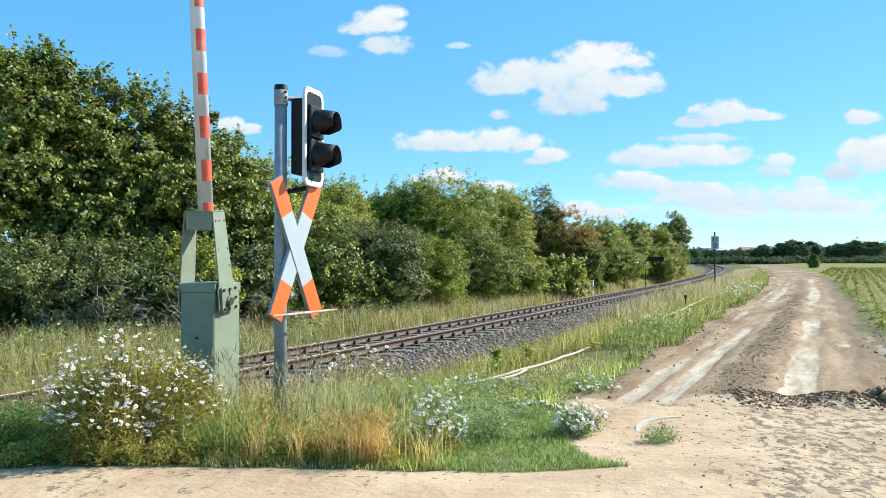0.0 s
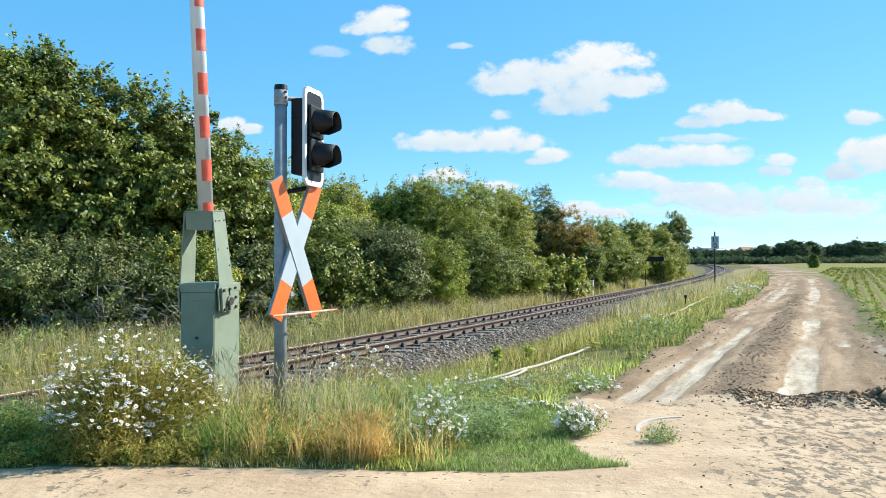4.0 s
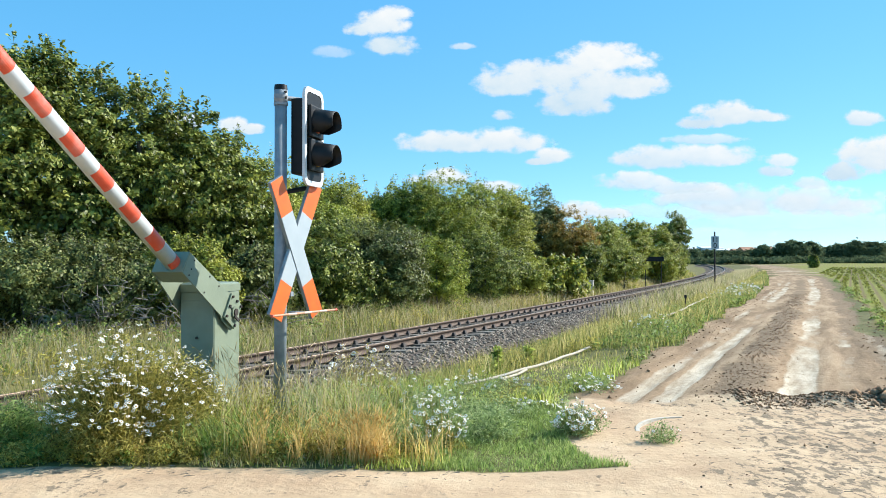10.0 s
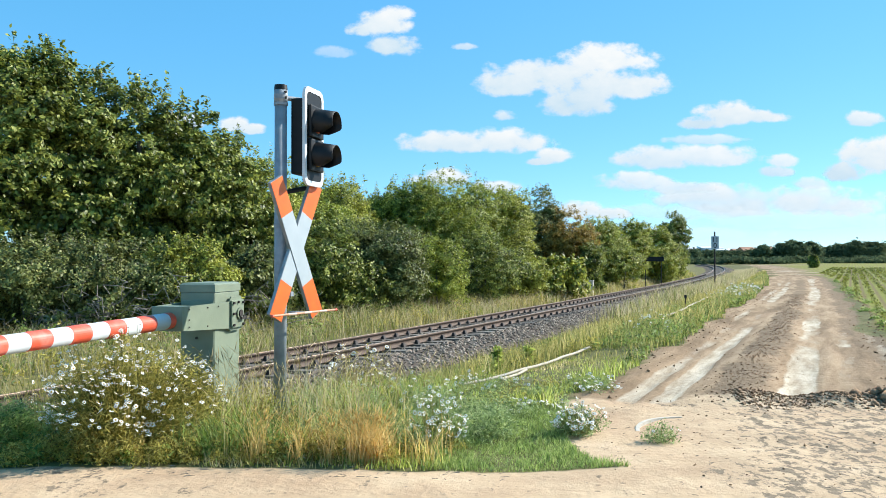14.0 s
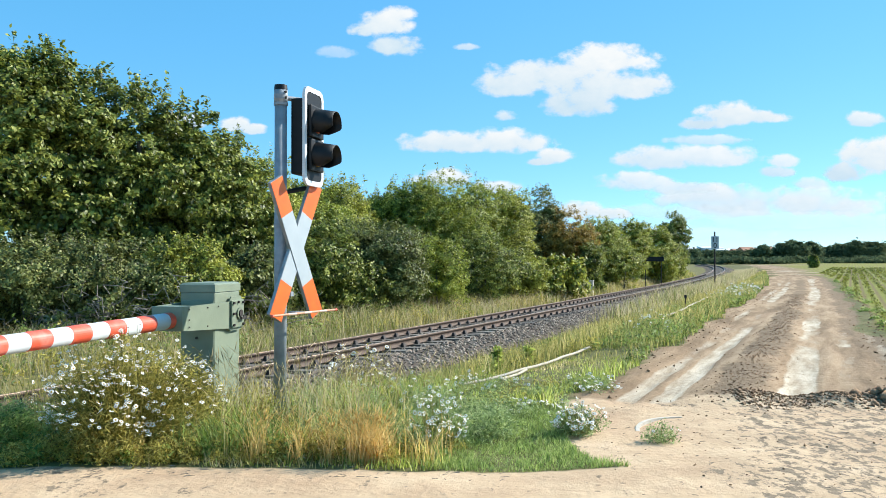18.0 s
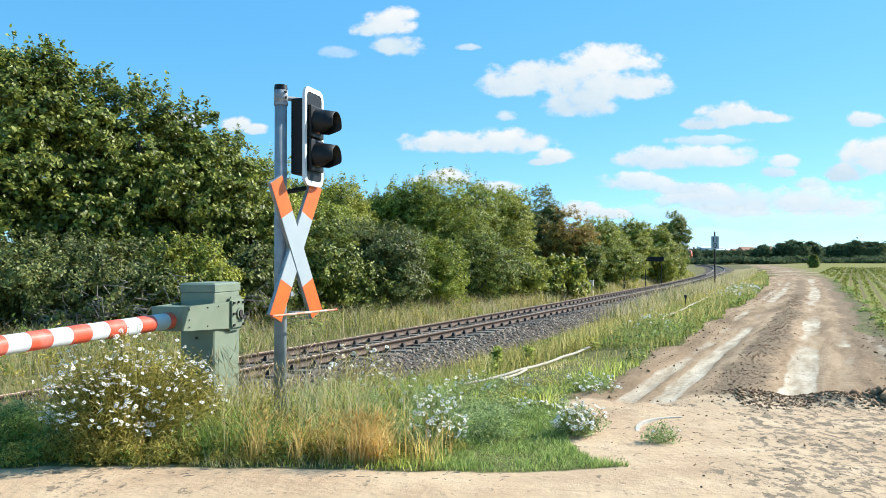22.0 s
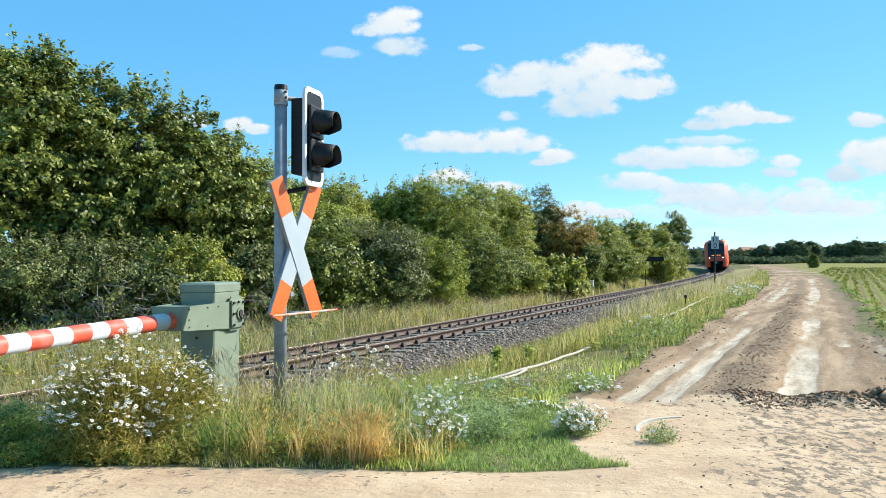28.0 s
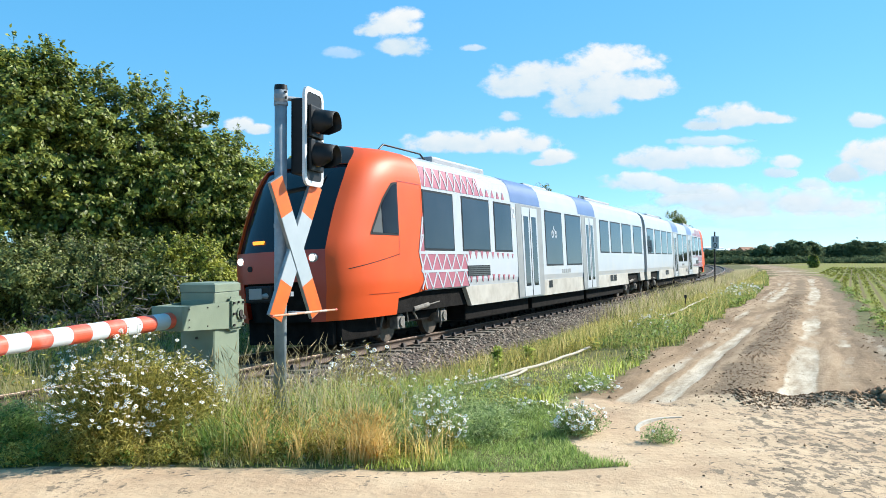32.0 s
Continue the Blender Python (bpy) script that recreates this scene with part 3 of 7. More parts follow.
def build_barrier():
    """Local axes: y along the boom's line away from its tip, x to the traffic's side; origin at the base's near corner."""
    th = empty("level_crossing_barrier", pose(-2.063, 7.15, -0.03, 0, 0, -BD), label="green steel barrier machine with red and white striped boom", category="barrier")
    W, D, H = 0.345, 0.46, 1.25
    part("cabinet", boxed(-W, 0, 0, D, -0.1, H - 0.085, bevel=0.012), GREEN_PAINT, th)
    lid = bmesh.new()
    lo = [(-W - 0.006, -0.006), (0.006, -0.006), (0.006, D + 0.006), (-W - 0.006, D + 0.006)]
    rings = []
    for z, g in ((H - 0.085, 0.0), (H - 0.018, 0.0), (H - 0.004, 0.02), (H, 0.05)):
        rings.append([lid.verts.new((x + (g if x < -0.1 else -g), y + (g if y < 0.2 else -g), z)) for x, y in lo])
    for a, b in zip(rings, rings[1:]):
        for i in range(4):
            lid.faces.new((a[i], a[(i + 1) % 4], b[(i + 1) % 4], b[i]))
    lid.faces.new(rings[-1])
    lid.faces.new(rings[0][::-1])
    part("lid", lid, GREEN_PAINT, th)
    part("door_panel", boxed(-W + 0.008, -0.008, -0.008, -0.001, 0.03, 1.09, bevel=0.003), GREEN_PAINT, th)
    part("base_frame", boxed(-W - 0.02, 0.02, -0.02, D + 0.02, -0.12, 0.02, bevel=0.005), GREEN_PAINT, th)
    part("lock", tubed((-W * 0.5, -0.008, 0.75), (-W * 0.5, -0.02, 0.75), 0.012), IRON, th)
    # the swinging frame and the boom: origin at the axle, laid along -y
    sw = empty("boom_frame", pose(-W / 2, 0.33, 1.115, 0, 0, 0))
    sw.parent = th
    zc = -0.166

    def taper(y):
        return 0.060 * min(1.0, max(0.0, (-y - 0.12) / 0.70))
    for sgn in (-1, 1):
        x0 = sgn * (W / 2 + 0.022)
        x1 = sgn * (W / 2 + 0.034)
        pts = [(0.11, -0.03), (0.11, -0.29), (0.09, -0.315), (-0.10, -0.315), (-0.14, zc - 0.125), (-0.80, zc - 0.088), (-0.80, zc + 0.118), (-0.12, zc + 0.122), (-0.09, 0.0), (0.09, 0.0)]
        plate = extrude_poly(pts, min(x0, x1), max(x0, x1), "yz")
        for v in plate.verts:
            v.co.x -= sgn * taper(v.co.y)
        part("side_plate", plate, GREEN_PAINT, sw)
        for yy, zz in ((-0.30, zc + 0.09), (-0.72, zc + 0.09), (-0.72, zc - 0.062), (-0.72, zc), (-0.46, zc + 0.09), (-0.46, zc - 0.075)):
            xb = x1 - sgn * taper(yy)
            part("bolt", tubed((xb, yy, zz), (xb + sgn * 0.007, yy, zz), 0.007, n=6), IRON, sw)
        # the axle's pad with its bolts, slot and clamped lever
        x2 = x1 + sgn * 0.022
        part("axle_pad", boxed(min(x1, x2) + 0.001, max(x1, x2), -0.112, 0.112, -0.29, -0.035, bevel=0.004), GREEN_PAINT, sw)
        for yy, zz in ((0.088, -0.06), (0.088, -0.265), (-0.088, -0.06), (-0.088, -0.265), (-0.088, -0.16), (0.0, -0.055), (0.092, -0.19)):
            part("bolt", tubed((x2, yy, zz), (x2 + sgn * 0.016, yy, zz), 0.013, n=6), IRON, sw)
        part("slot", boxed(min(x2, x2 + sgn * 0.004), max(x2, x2 + sgn * 0.004), -0.10, -0.035, -0.168, -0.150), BLACK_PLASTIC, sw)
        part("hub", tubed((x2, 0.022, -0.16), (x2 + sgn * 0.024, 0.022, -0.16), 0.034, n=16), IRON, sw)
        part("hub_collar", tubed((x2, 0.022, -0.16), (x2 + sgn * 0.014, 0.022, -0.16), 0.056, n=20), GREEN_PAINT, sw)
        part("lever", boxed(min(x2 + sgn * 0.018, x2 + sgn * 0.030), max(x2 + sgn * 0.018, x2 + sgn * 0.030), 0.012, 0.10, -0.22, -0.195, bevel=0.003), IRON, sw)
    ex = W / 2 + 0.034 - 0.060
    bx = 0.025           # the boom sits a little to the traffic's side
    part("end_plate", boxed(-ex, ex, -0.812, -0.802, zc - 0.090, zc + 0.120, bevel=0.003), GREEN_PAINT, sw)
    part("end_web", boxed(-ex + 0.013, ex - 0.013, -0.801, -0.62, zc + 0.104, zc + 0.116), GREEN_PAINT, sw)
    part("end_web", boxed(-ex + 0.013, ex - 0.013, -0.801, -0.64, zc - 0.086, zc - 0.076), GREEN_PAINT, sw)
    part("inner_plate", boxed(-ex + 0.013, ex - 0.013, -0.648, -0.638, zc - 0.075, zc + 0.103), GREEN_PAINT, sw)
    part("socket", tubed((bx, -0.813, zc), (bx, -0.70, zc), 0.074, n=24), GREEN_PAINT, sw)
    boom_r = 0.069

    def radius(y):
        return boom_r * (1 - 0.05 * (-y - 0.8))
    part("boom_tube", tubed((bx, -0.814, zc), (bx, -5.03, zc), radius(-0.814), radius(-5.03), n=32), BOOM_WHITE, sw, "white round boom", smooth=True)
    # red bands on the traffic's side of the boom only
    y = -0.814
    for i in range(11):
        ln = 0.075 if i == 0 else 0.195
        vs, fs = [], []
        for yy in (y, y - ln):
            for lift in (0.0016, -0.002):
                for k in range(15):
                    a = radians(-78 + 175 * k / 14)
                    rr = radius(yy) + lift
                    vs.append((bx + rr * math.cos(a), yy, zc + rr * math.sin(a)))
        for k in range(14):
            fs.append((k, k + 1, 31 + k, 30 + k))
            fs += [(k, k + 1, 16 + k, 15 + k), (30 + k, 31 + k, 46 + k, 45 + k)]
        fs += [(0, 15, 45, 30), (14, 29, 59, 44)]
        me = bpy.data.meshes.new("red_band")
        me.from_pydata(vs, [], fs)
        me.materials.append(BOOM_RED)
        band = new("red_band", me)
        band.parent = sw
        y -= ln + 0.195
    return th, sw


barrier, boom = build_barrier()


def ring_plate(bm, pts_out, pts_in, y0, y1):
    vo0 = [bm.verts.new((x, y0, z)) for x, z in pts_out]
    vi0 = [bm.verts.new((x, y0, z)) for x, z in pts_in]
    vo1 = [bm.verts.new((x, y1, z)) for x, z in pts_out]
    vi1 = [bm.verts.new((x, y1, z)) for x, z in pts_in]
    k = len(pts_out)
    for i in range(k):
        j = (i + 1) % k
        bm.faces.new((vo0[i], vo0[j], vi0[j], vi0[i]))
        bm.faces.new((vo1[j], vo1[i], vi1[i], vi1[j]))
        bm.faces.new((vo0[j], vo0[i], vo1[i], vo1[j]))
        bm.faces.new((vi0[i], vi0[j], vi1[j], vi1[i]))
    return bm


def rounded(w, h, r, n=5):
    """Corner-rounded rectangle round (0, 0), as x, z."""
    out = []
    for cx, cz, a0 in ((w / 2 - r, h / 2 - r, 0), (-w / 2 + r, h / 2 - r, 90), (-w / 2 + r, -h / 2 + r, 180), (w / 2 - r, -h / 2 + r, 270)):
        for i in range(n + 1):
            a = radians(a0 + 90 * i / n)
            out.append((cx + r * math.cos(a), cz + r * math.sin(a)))
    return out


def build_signal():
    """Local axes: -y towards the traffic, x along the sign's plane; the post stands on the origin."""
    th = empty("crossing_signal", pose(-1.405, 7.0, -0.02, 0, 0, 63.5), label="galvanised post with two-lamp signal head and white-bordered board", category="signal")
    px, py = -0.024, 0.022      # the post stands a little behind the sign's middle
    part("post", tubed((px, py, -0.15), (px, py, 2.83), 0.054, n=28), STEEL, th, smooth=True)
    part("collar", tubed((px, py, 2.83), (px, py, 2.95), 0.059, n=28), STEEL, th, smooth=True)
    part("collar_band", tubed((px, py, 2.815), (px, py, 2.84), 0.062, n=28), STEEL, th)
    part("post_cap", tubed((px, py, 2.95), (px, py, 2.995), 0.060, 0.055, n=28), BLACK_PLASTIC, th, "black plastic cap")
    for z in (2.89, 2.05):
        b = tubed((px, py, z - 0.018), (px, py, z + 0.018), 0.062, n=24)
        tube(b, (px + 0.05, py - 0.01, z), (0.24, -0.09 if z > 2.5 else -0.05, z + (0 if z > 2.5 else 0.05)), 0.022, n=10)
        part("bracket", b, STEEL if z > 2.5 else BLACK_PLASTIC, th)
    for z in (2.93, 2.88):
        part("post_bolt", tubed((px - 0.01, py - 0.055, z), (px - 0.01, py - 0.068, z), 0.012, n=8), BLACK_PLASTIC, th)
    cx, cz, yb = 0.215, 2.55, -0.155
    hd = empty("signal_head", pose(cx, yb, 0, 0, 0, 11) @ pose(-cx, -yb, 0), label="black two-lamp signal head on a white-edged board")
    hd.parent = th
    bw, bh = 0.40, 0.88
    out, inn = rounded(bw, bh, 0.085), rounded(bw - 0.09, bh - 0.09, 0.05)
    mv = [(cx + a, cz + c) for a, c in out]
    mi = [(cx + a, cz + c) for a, c in inn]
    part("board_border", ring_plate(bmesh.new(), mv, mi, yb - 0.012, yb + 0.012), BOOM_WHITE, hd, "white reflective border")
    part("backboard", extrude_poly(mi, yb - 0.008, yb + 0.008), BLACK_PLASTIC, hd)
    part("housing", boxed(cx - 0.14, cx + 0.14, yb + 0.009, yb + 0.155, cz - 0.34, cz + 0.34, bevel=0.02), BLACK_PLASTIC, hd, "black signal housing")
    for lz, lens in ((cz + 0.135, RED_LENS), (cz - 0.165, AMBER_LENS)):
        part("lamp_door", boxed(cx - 0.135, cx + 0.135, yb - 0.045, yb - 0.009, lz - 0.142, lz + 0.142, bevel=0.012), BLACK_PLASTIC, hd)
        bm = bmesh.new()
        n = 28
        rings = []
        for j in range(7):
            d, r = 0.018 * math.sin(j / 6 * 1.57), 0.102 * math.cos(j / 6 * 1.57) + 0.0005
            rings.append([bm.verts.new((cx + r * math.cos(2 * math.pi * i / n), yb - 0.046 - d, lz + r * math.sin(2 * math.pi * i / n))) for i in range(n)])
        for a, c in zip(rings, rings[1:]):
            for i in range(n):
                bm.faces.new((a[i], a[(i + 1) % n], c[(i + 1) % n], c[i]))
        part("lens", bm, lens, hd, smooth=True)
        # hood: open below, longer above
        bm = bmesh.new()
        rings = []
        seg = 30
        for d, rad in ((0.0, 0.121), (0.5, 0.116), (1.0, 0.110)):
            for inner in (0, 1):
                ring = []
                for i in range(seg + 1):
                    a = radians(-52 + 284 * i / seg)
                    up = 0.5 + 0.5 * math.sin(a)
                    ln = 0.06 + 0.125 * float(sstep(0.02, 0.36, up))
                    rr = rad - 0.006 * inner
                    ring.append(bm.verts.new((cx + rr * math.cos(a), yb - 0.046 - ln * d, lz + rr * math.sin(a) - 0.02 * d)))
                rings.append(ring)
        for a, c in ((0, 2), (2, 4), (4, 5), (5, 3), (3, 1)):
            for i in range(seg):
                bm.faces.new((rings[a][i], rings[a][i + 1], rings[c][i + 1], rings[c][i]))
        part("hood", bm, HOOD, hd, smooth=True)
    return th


def build_cross():
    """The cross of two boards fixed to the post, and its rod."""
    th = empty("crossbuck_sign", pose(-1.405, 7.0, -0.02, 0, 0, 63.5), label="white crossbuck with orange-red ends and red-and-white rod", category="sign")
    cx, cz, half, wide = 0.055, 1.545, 0.665, 0.178
    for k, a in enumerate((26.5, -26.5)):
        u = Vector((math.sin(radians(a)), 0, math.cos(radians(a))))
        v = Vector((u.z, 0, -u.x))
        yf = -0.098 - 0.006 * k

        def quad(t0, t1, y0, y1, w=wide):
            bm = bmesh.new()
            c = Vector((cx, 0, cz))
            pts = [c + u * t0 - v * w / 2, c + u * t0 + v * w / 2, c + u * t1 + v * w / 2, c + u * t1 - v * w / 2]
            lo = [bm.verts.new((p.x, y0, p.z)) for p in pts]
            hi = [bm.verts.new((p.x, y1, p.z)) for p in pts]
            bm.faces.new(lo)
            bm.faces.new(hi[::-1])
            for i in range(4):
                bm.faces.new((lo[i], lo[(i + 1) % 4], hi[(i + 1) % 4], hi[i]))
            return bm
        core = part("board_core", quad(-half, half, yf + 0.002, yf + 0.032), BOARD_GREY, th, "grey aluminium board")
        part("white_face", quad(-0.335, 0.335, yf - 0.001, yf + 0.0015, wide - 0.008), SIGN_WHITE, core)
        for s in (-1, 1):
            t0, t1 = sorted((s * 0.335, s * (half - 0.004)))
            part("orange_face", quad(t0, t1, yf - 0.001, yf + 0.0015, wide - 0.008), SIGN_ORANGE, core, "orange-red reflective end")
    rod = bmesh.new()
    tube(rod, (-0.40, -0.20, 0.985), (0.50, -0.20, 0.985), 0.010, n=10)
    part("rod", rod, ROD_RED, th, "thin red and white rod")
    for x0 in (-0.20, 0.02, 0.25):
        part("rod_band", tubed((x0, -0.20, 0.985), (x0 + 0.11, -0.20, 0.985), 0.011, n=10), ROD_PALE, th)
    for x in (-0.41, 0.51):
        part("rod_end", tubed((x - 0.012, -0.20, 0.985), (x + 0.012, -0.20, 0.985), 0.013, n=10), BOOM_RED, th)
    for z in (1.15, 1.75):
        b = tubed((-0.024, 0.022, z - 0.02), (-0.024, 0.022, z + 0.02), 0.06, n=20)
        box(b, -0.035, 0.005, -0.10, -0.03, z - 0.02, z + 0.02)
        part("clamp", b, STEEL, th)
    part("rod_bracket", boxed(-0.01, 0.03, -0.20, -0.05, 0.975, 0.997), STEEL, th)
    return th


build_signal()
build_cross()


# ---- trees and bushes ----
def leaf_quads(p, normal, size, rng, long=1.7):
    """Folded leaves at the places p: vertices and triangles."""
    n = len(p)
    d = rng.normal(0, 1, (n, 3))
    d[:, 2] -= 0.25
    nrm = normal + rng.normal(0, 0.55, (n, 3))
    nrm /= np.linalg.norm(nrm, axis=1)[:, None] + 1e-9
    d -= nrm * np.sum(d * nrm, 1)[:, None]
    d /= np.linalg.norm(d, axis=1)[:, None] + 1e-9
    s = np.cross(nrm, d)
    sz = (size * rng.uniform(0.6, 1.3, n))[:, None]
    a = p - d * sz * long * 0.5
    b = p + d * sz * long * 0.5
    c = p + s * sz * 0.5 + nrm * sz * 0.12
    e = p - s * sz * 0.5 + nrm * sz * 0.12
    v = np.stack([a, c, b, e], 1).reshape(-1, 3)
    i = np.arange(n) * 4
    f = np.concatenate([np.stack([i, i + 1, i + 2], 1), np.stack([i, i + 2, i + 3], 1)])
    return v, f


def crown_points(blobs, n, rng, tuft):
    """Leaf places gathered in tufts on the outer shells of ellipsoids, and their outward directions."""
    blobs = np.array(blobs, float)
    area = blobs[:, 3] * blobs[:, 5] + blobs[:, 3] * blobs[:, 4]
    per = 34
    k = max(8, n // per)
    b = rng.choice(len(blobs), k, p=area / area.sum())
    d = rng.normal(0, 1, (k, 3))
    d /= np.linalg.norm(d, axis=1)[:, None]
    r = 1.0 - np.abs(rng.normal(0, 0.16, k))
    inner = rng.random(k) < 0.30
    r[inner] *= rng.uniform(0.45, 0.9, inner.sum())
    lump = 1 + 0.13 * np.sin(d[:, 0] * 5.1 + b) + 0.11 * np.sin(d[:, 2] * 6.3 + b * 2) + 0.09 * np.sin(d[:, 1] * 7.7 + b * 3)
    c = blobs[b, :3] + d * blobs[b, 3:6] * (r * lump)[:, None]
    which = np.repeat(np.arange(k), per)
    p = c[which] + rng.normal(0, tuft, (k * per, 3)) * np.array([1, 1, 0.75])
    out = d[which] * 0.8 + np.array([0, 0, 0.45])
    return p, out


def plant(name, x, y, half, top, size, material, label, seed, twigs=0, low=0.0, tuft=None, count=None, category="bush", trunk=True, full=False):
    """A tree or bush: trunk with limbs, and a crown of leaves down to the height low."""
    rng = np.random.default_rng(seed)
    g = gz(x, y)
    th = empty(name, pose(x, y, g), label=label, category=category)
    H = top - g
    mid = low + (H - low) * 0.5
    blobs = [(0, 0, mid, half * (0.92 if full else 0.80), half * (0.92 if full else 0.80), (H - low) * (0.50 if full else 0.46))]
    for i in range(15):
        a = rng.uniform(0, 6.283)
        hh = rng.uniform(0.12, 0.88)
        rr = half * 0.62 * math.sqrt(max(0.1, 1 - (2 * hh - 0.85) ** 2))
        q = half * rng.uniform(0.26, 0.44)
        qz = min(q * 1.1, (H - low) * 0.3)
        blobs.append((rr * math.cos(a), rr * math.sin(a), min(low + (H - low) * hh, H - qz), q, q, qz))
    if count is None:
        count = int(min(60000, 11.0 * (2 * half) * (H - low) / (size * size)))
    p, out = crown_points(blobs, count, rng, tuft or max(0.08, size * 1.15))
    # shoots that break the outline
    m = 14 if full else 24
    a = rng.uniform(0, 6.283, m)
    base = np.stack([np.cos(a) * half * 0.6 * rng.random(m), np.sin(a) * half * 0.5 * rng.random(m), np.full(m, H * 0.93)], 1)
    tt = rng.random((m, 26, 1))
    tip = base[:, None] + tt * (np.array([0, 0, 1.0]) * rng.uniform(0.25, 0.75, (m, 1, 1)) + rng.normal(0, 0.12, (m, 1, 3))) * min(1.0, H / 5)
    sp = tip.reshape(-1, 3) + rng.normal(0, 0.035 + size * 0.2, (m * 26, 3))
    p = np.concatenate([p, sp])
    out = np.concatenate([out, np.tile([0.3, -0.3, 0.8], (len(sp), 1))])
    keep = p[:, 2] > 0.02
    v, f = leaf_quads(p[keep], out[keep], size, rng)
    ob = new("crown", fast_mesh("crown", v, f, material))
    ob.parent = th
    if trunk:
        n_stem = 1 if H > 5.5 else 3
        for i in range(n_stem):
            bm = bmesh.new()
            bx, by = (0, 0) if n_stem == 1 else (rng.normal(0, half * 0.25), rng.normal(0, half * 0.25))
            r = 0.03 * H if n_stem == 1 else 0.015 * H
            last = Vector((bx, by, -0.1))
            for j in range(4):
                nxt = Vector((bx + rng.normal(0, 0.03 * H), by + rng.normal(0, 0.03 * H), H * 0.19 * (j + 1)))
                tube(bm, last, nxt, r, r * 0.75, n=7, caps=False)
                for _ in range(3 if j < 3 else 0):
                    tipv = nxt + Vector((rng.normal(0, half * 0.25), rng.normal(0, half * 0.25), rng.uniform(0.05, 0.13) * H))
                    tube(bm, nxt, tipv, r * 0.4, r * 0.12, n=5, caps=False)
                last, r = nxt, r * 0.75
            part("trunk" if n_stem == 1 else "stem", bm, BARK, th)
    if twigs:
        bm = bmesh.new()
        for _ in range(twigs):
            q = Vector((rng.normal(0, half * 0.55), -half * rng.uniform(0.6, 0.95), rng.uniform(0.2, 0.9)))
            for _ in range(5):
                e = q + Vector((rng.normal(0, 0.17), rng.normal(-0.03, 0.08), rng.normal(0.0, 0.13)))
                tube(bm, q, e, 0.010, 0.007, n=4, caps=False)
                q = e
        tagged(part("dead_wood", bm, DEADWOOD, th, "bare grey dead twigs"), kind="stuff")
    return th


LABELS = {"leaf_dark": "dense dark-green leafy %s beside the railway", "leaf_mid": "mid-green leafy %s in the lineside thicket", "leaf_yellow": "sunlit yellow-green %s in the lineside thicket",
          "leaf_grey": "small-leaved grey-green %s at the thicket's foot", "leaf_brown": "rust-brown leafy %s among green bushes"}
TREES = [
    (LEAF_DARK, -10.78, 19.5, 1.88, 6.88, 0.130),
    (LEAF_DARK, -9.58, 20.5, 1.54, 6.42, 0.130),
    (LEAF_DARK, -8.54, 21.5, 1.75, 6.36, 0.120),
    (LEAF_DARK, -7.40, 22.5, 1.62, 5.90, 0.120),
    (LEAF_DARK, -6.45, 23.5, 1.42, 5.15, 0.120),
    (LEAF_YELLOW, -5.95, 26.0, 1.5, 4.85, 0.120),
    (LEAF_MID, -4.98, 28.0, 1.70, 4.27, 0.120),
    (LEAF_YELLOW, -4.12, 31.0, 1.5, 4.51, 0.120),
    (LEAF_MID, -2.28, 34.0, 1.34, 4.63, 0.110),
    (LEAF_MID, -1.25, 33.2, 1.55, 4.75, 0.110),
    (LEAF_MID, -0.34, 34.0, 2.31, 5.12, 0.110),
    (LEAF_MID, 1.15, 35.6, 1.75, 4.90, 0.110),
    (LEAF_YELLOW, 2.27, 37.0, 1.98, 4.78, 0.120),
    (LEAF_YELLOW, 3.45, 39.5, 1.15, 4.45, 0.120),
    (LEAF_GREY, 5.50, 45.0, 1.35, 5.40, 0.140),
    (LEAF_BROWN, 7.00, 44.3, 1.75, 4.20, 0.130),
    (LEAF_YELLOW, 10.25, 52.0, 1.93, 3.98, 0.140),
    (LEAF_YELLOW, 13.71, 58.0, 1.86, 4.18, 0.150),
    (LEAF_YELLOW, 17.19, 64.0, 2.06, 3.92, 0.160),
    (LEAF_YELLOW, 20.88, 72.0, 1.44, 2.68, 0.170),
    (LEAF_DARK, 34.81, 118.0, 2.36, 8.19, 0.300),
]
BUSHES = [
    (LEAF_GREY, -9.23, 17.6, 1.89, 1.90, 0.070),
    (LEAF_GREY, -7.53, 18.2, 1.43, 1.79, 0.070),
    (LEAF_YELLOW, -6.23, 19.0, 1.15, 1.87, 0.075),
    (LEAF_GREY, -4.96, 20.5, 1.10, 1.68, 0.080),
    (LEAF_DARK, -3.76, 23.5, 1.59, 2.47, 0.085),
    (LEAF_GREY, -2.40, 26.0, 1.76, 2.58, 0.090),
    (LEAF_MID, -0.79, 28.5, 1.73, 2.18, 0.090),
    (LEAF_DARK, 1.51, 32.0, 1.71, 2.39, 0.100),
    (LEAF_YELLOW, 2.82, 34.0, 1.46, 1.47, 0.100),
    (LEAF_YELLOW, 5.40, 37.0, 1.25, 1.35, 0.210),
    (LEAF_DARK, 7.9, 42.8, 0.85, 2.05, 0.120),
    (LEAF_YELLOW, 10.71, 49.0, 1.93, 2.01, 0.120),
    (LEAF_YELLOW, 16.33, 60.0, 1.93, 2.14, 0.140),
]

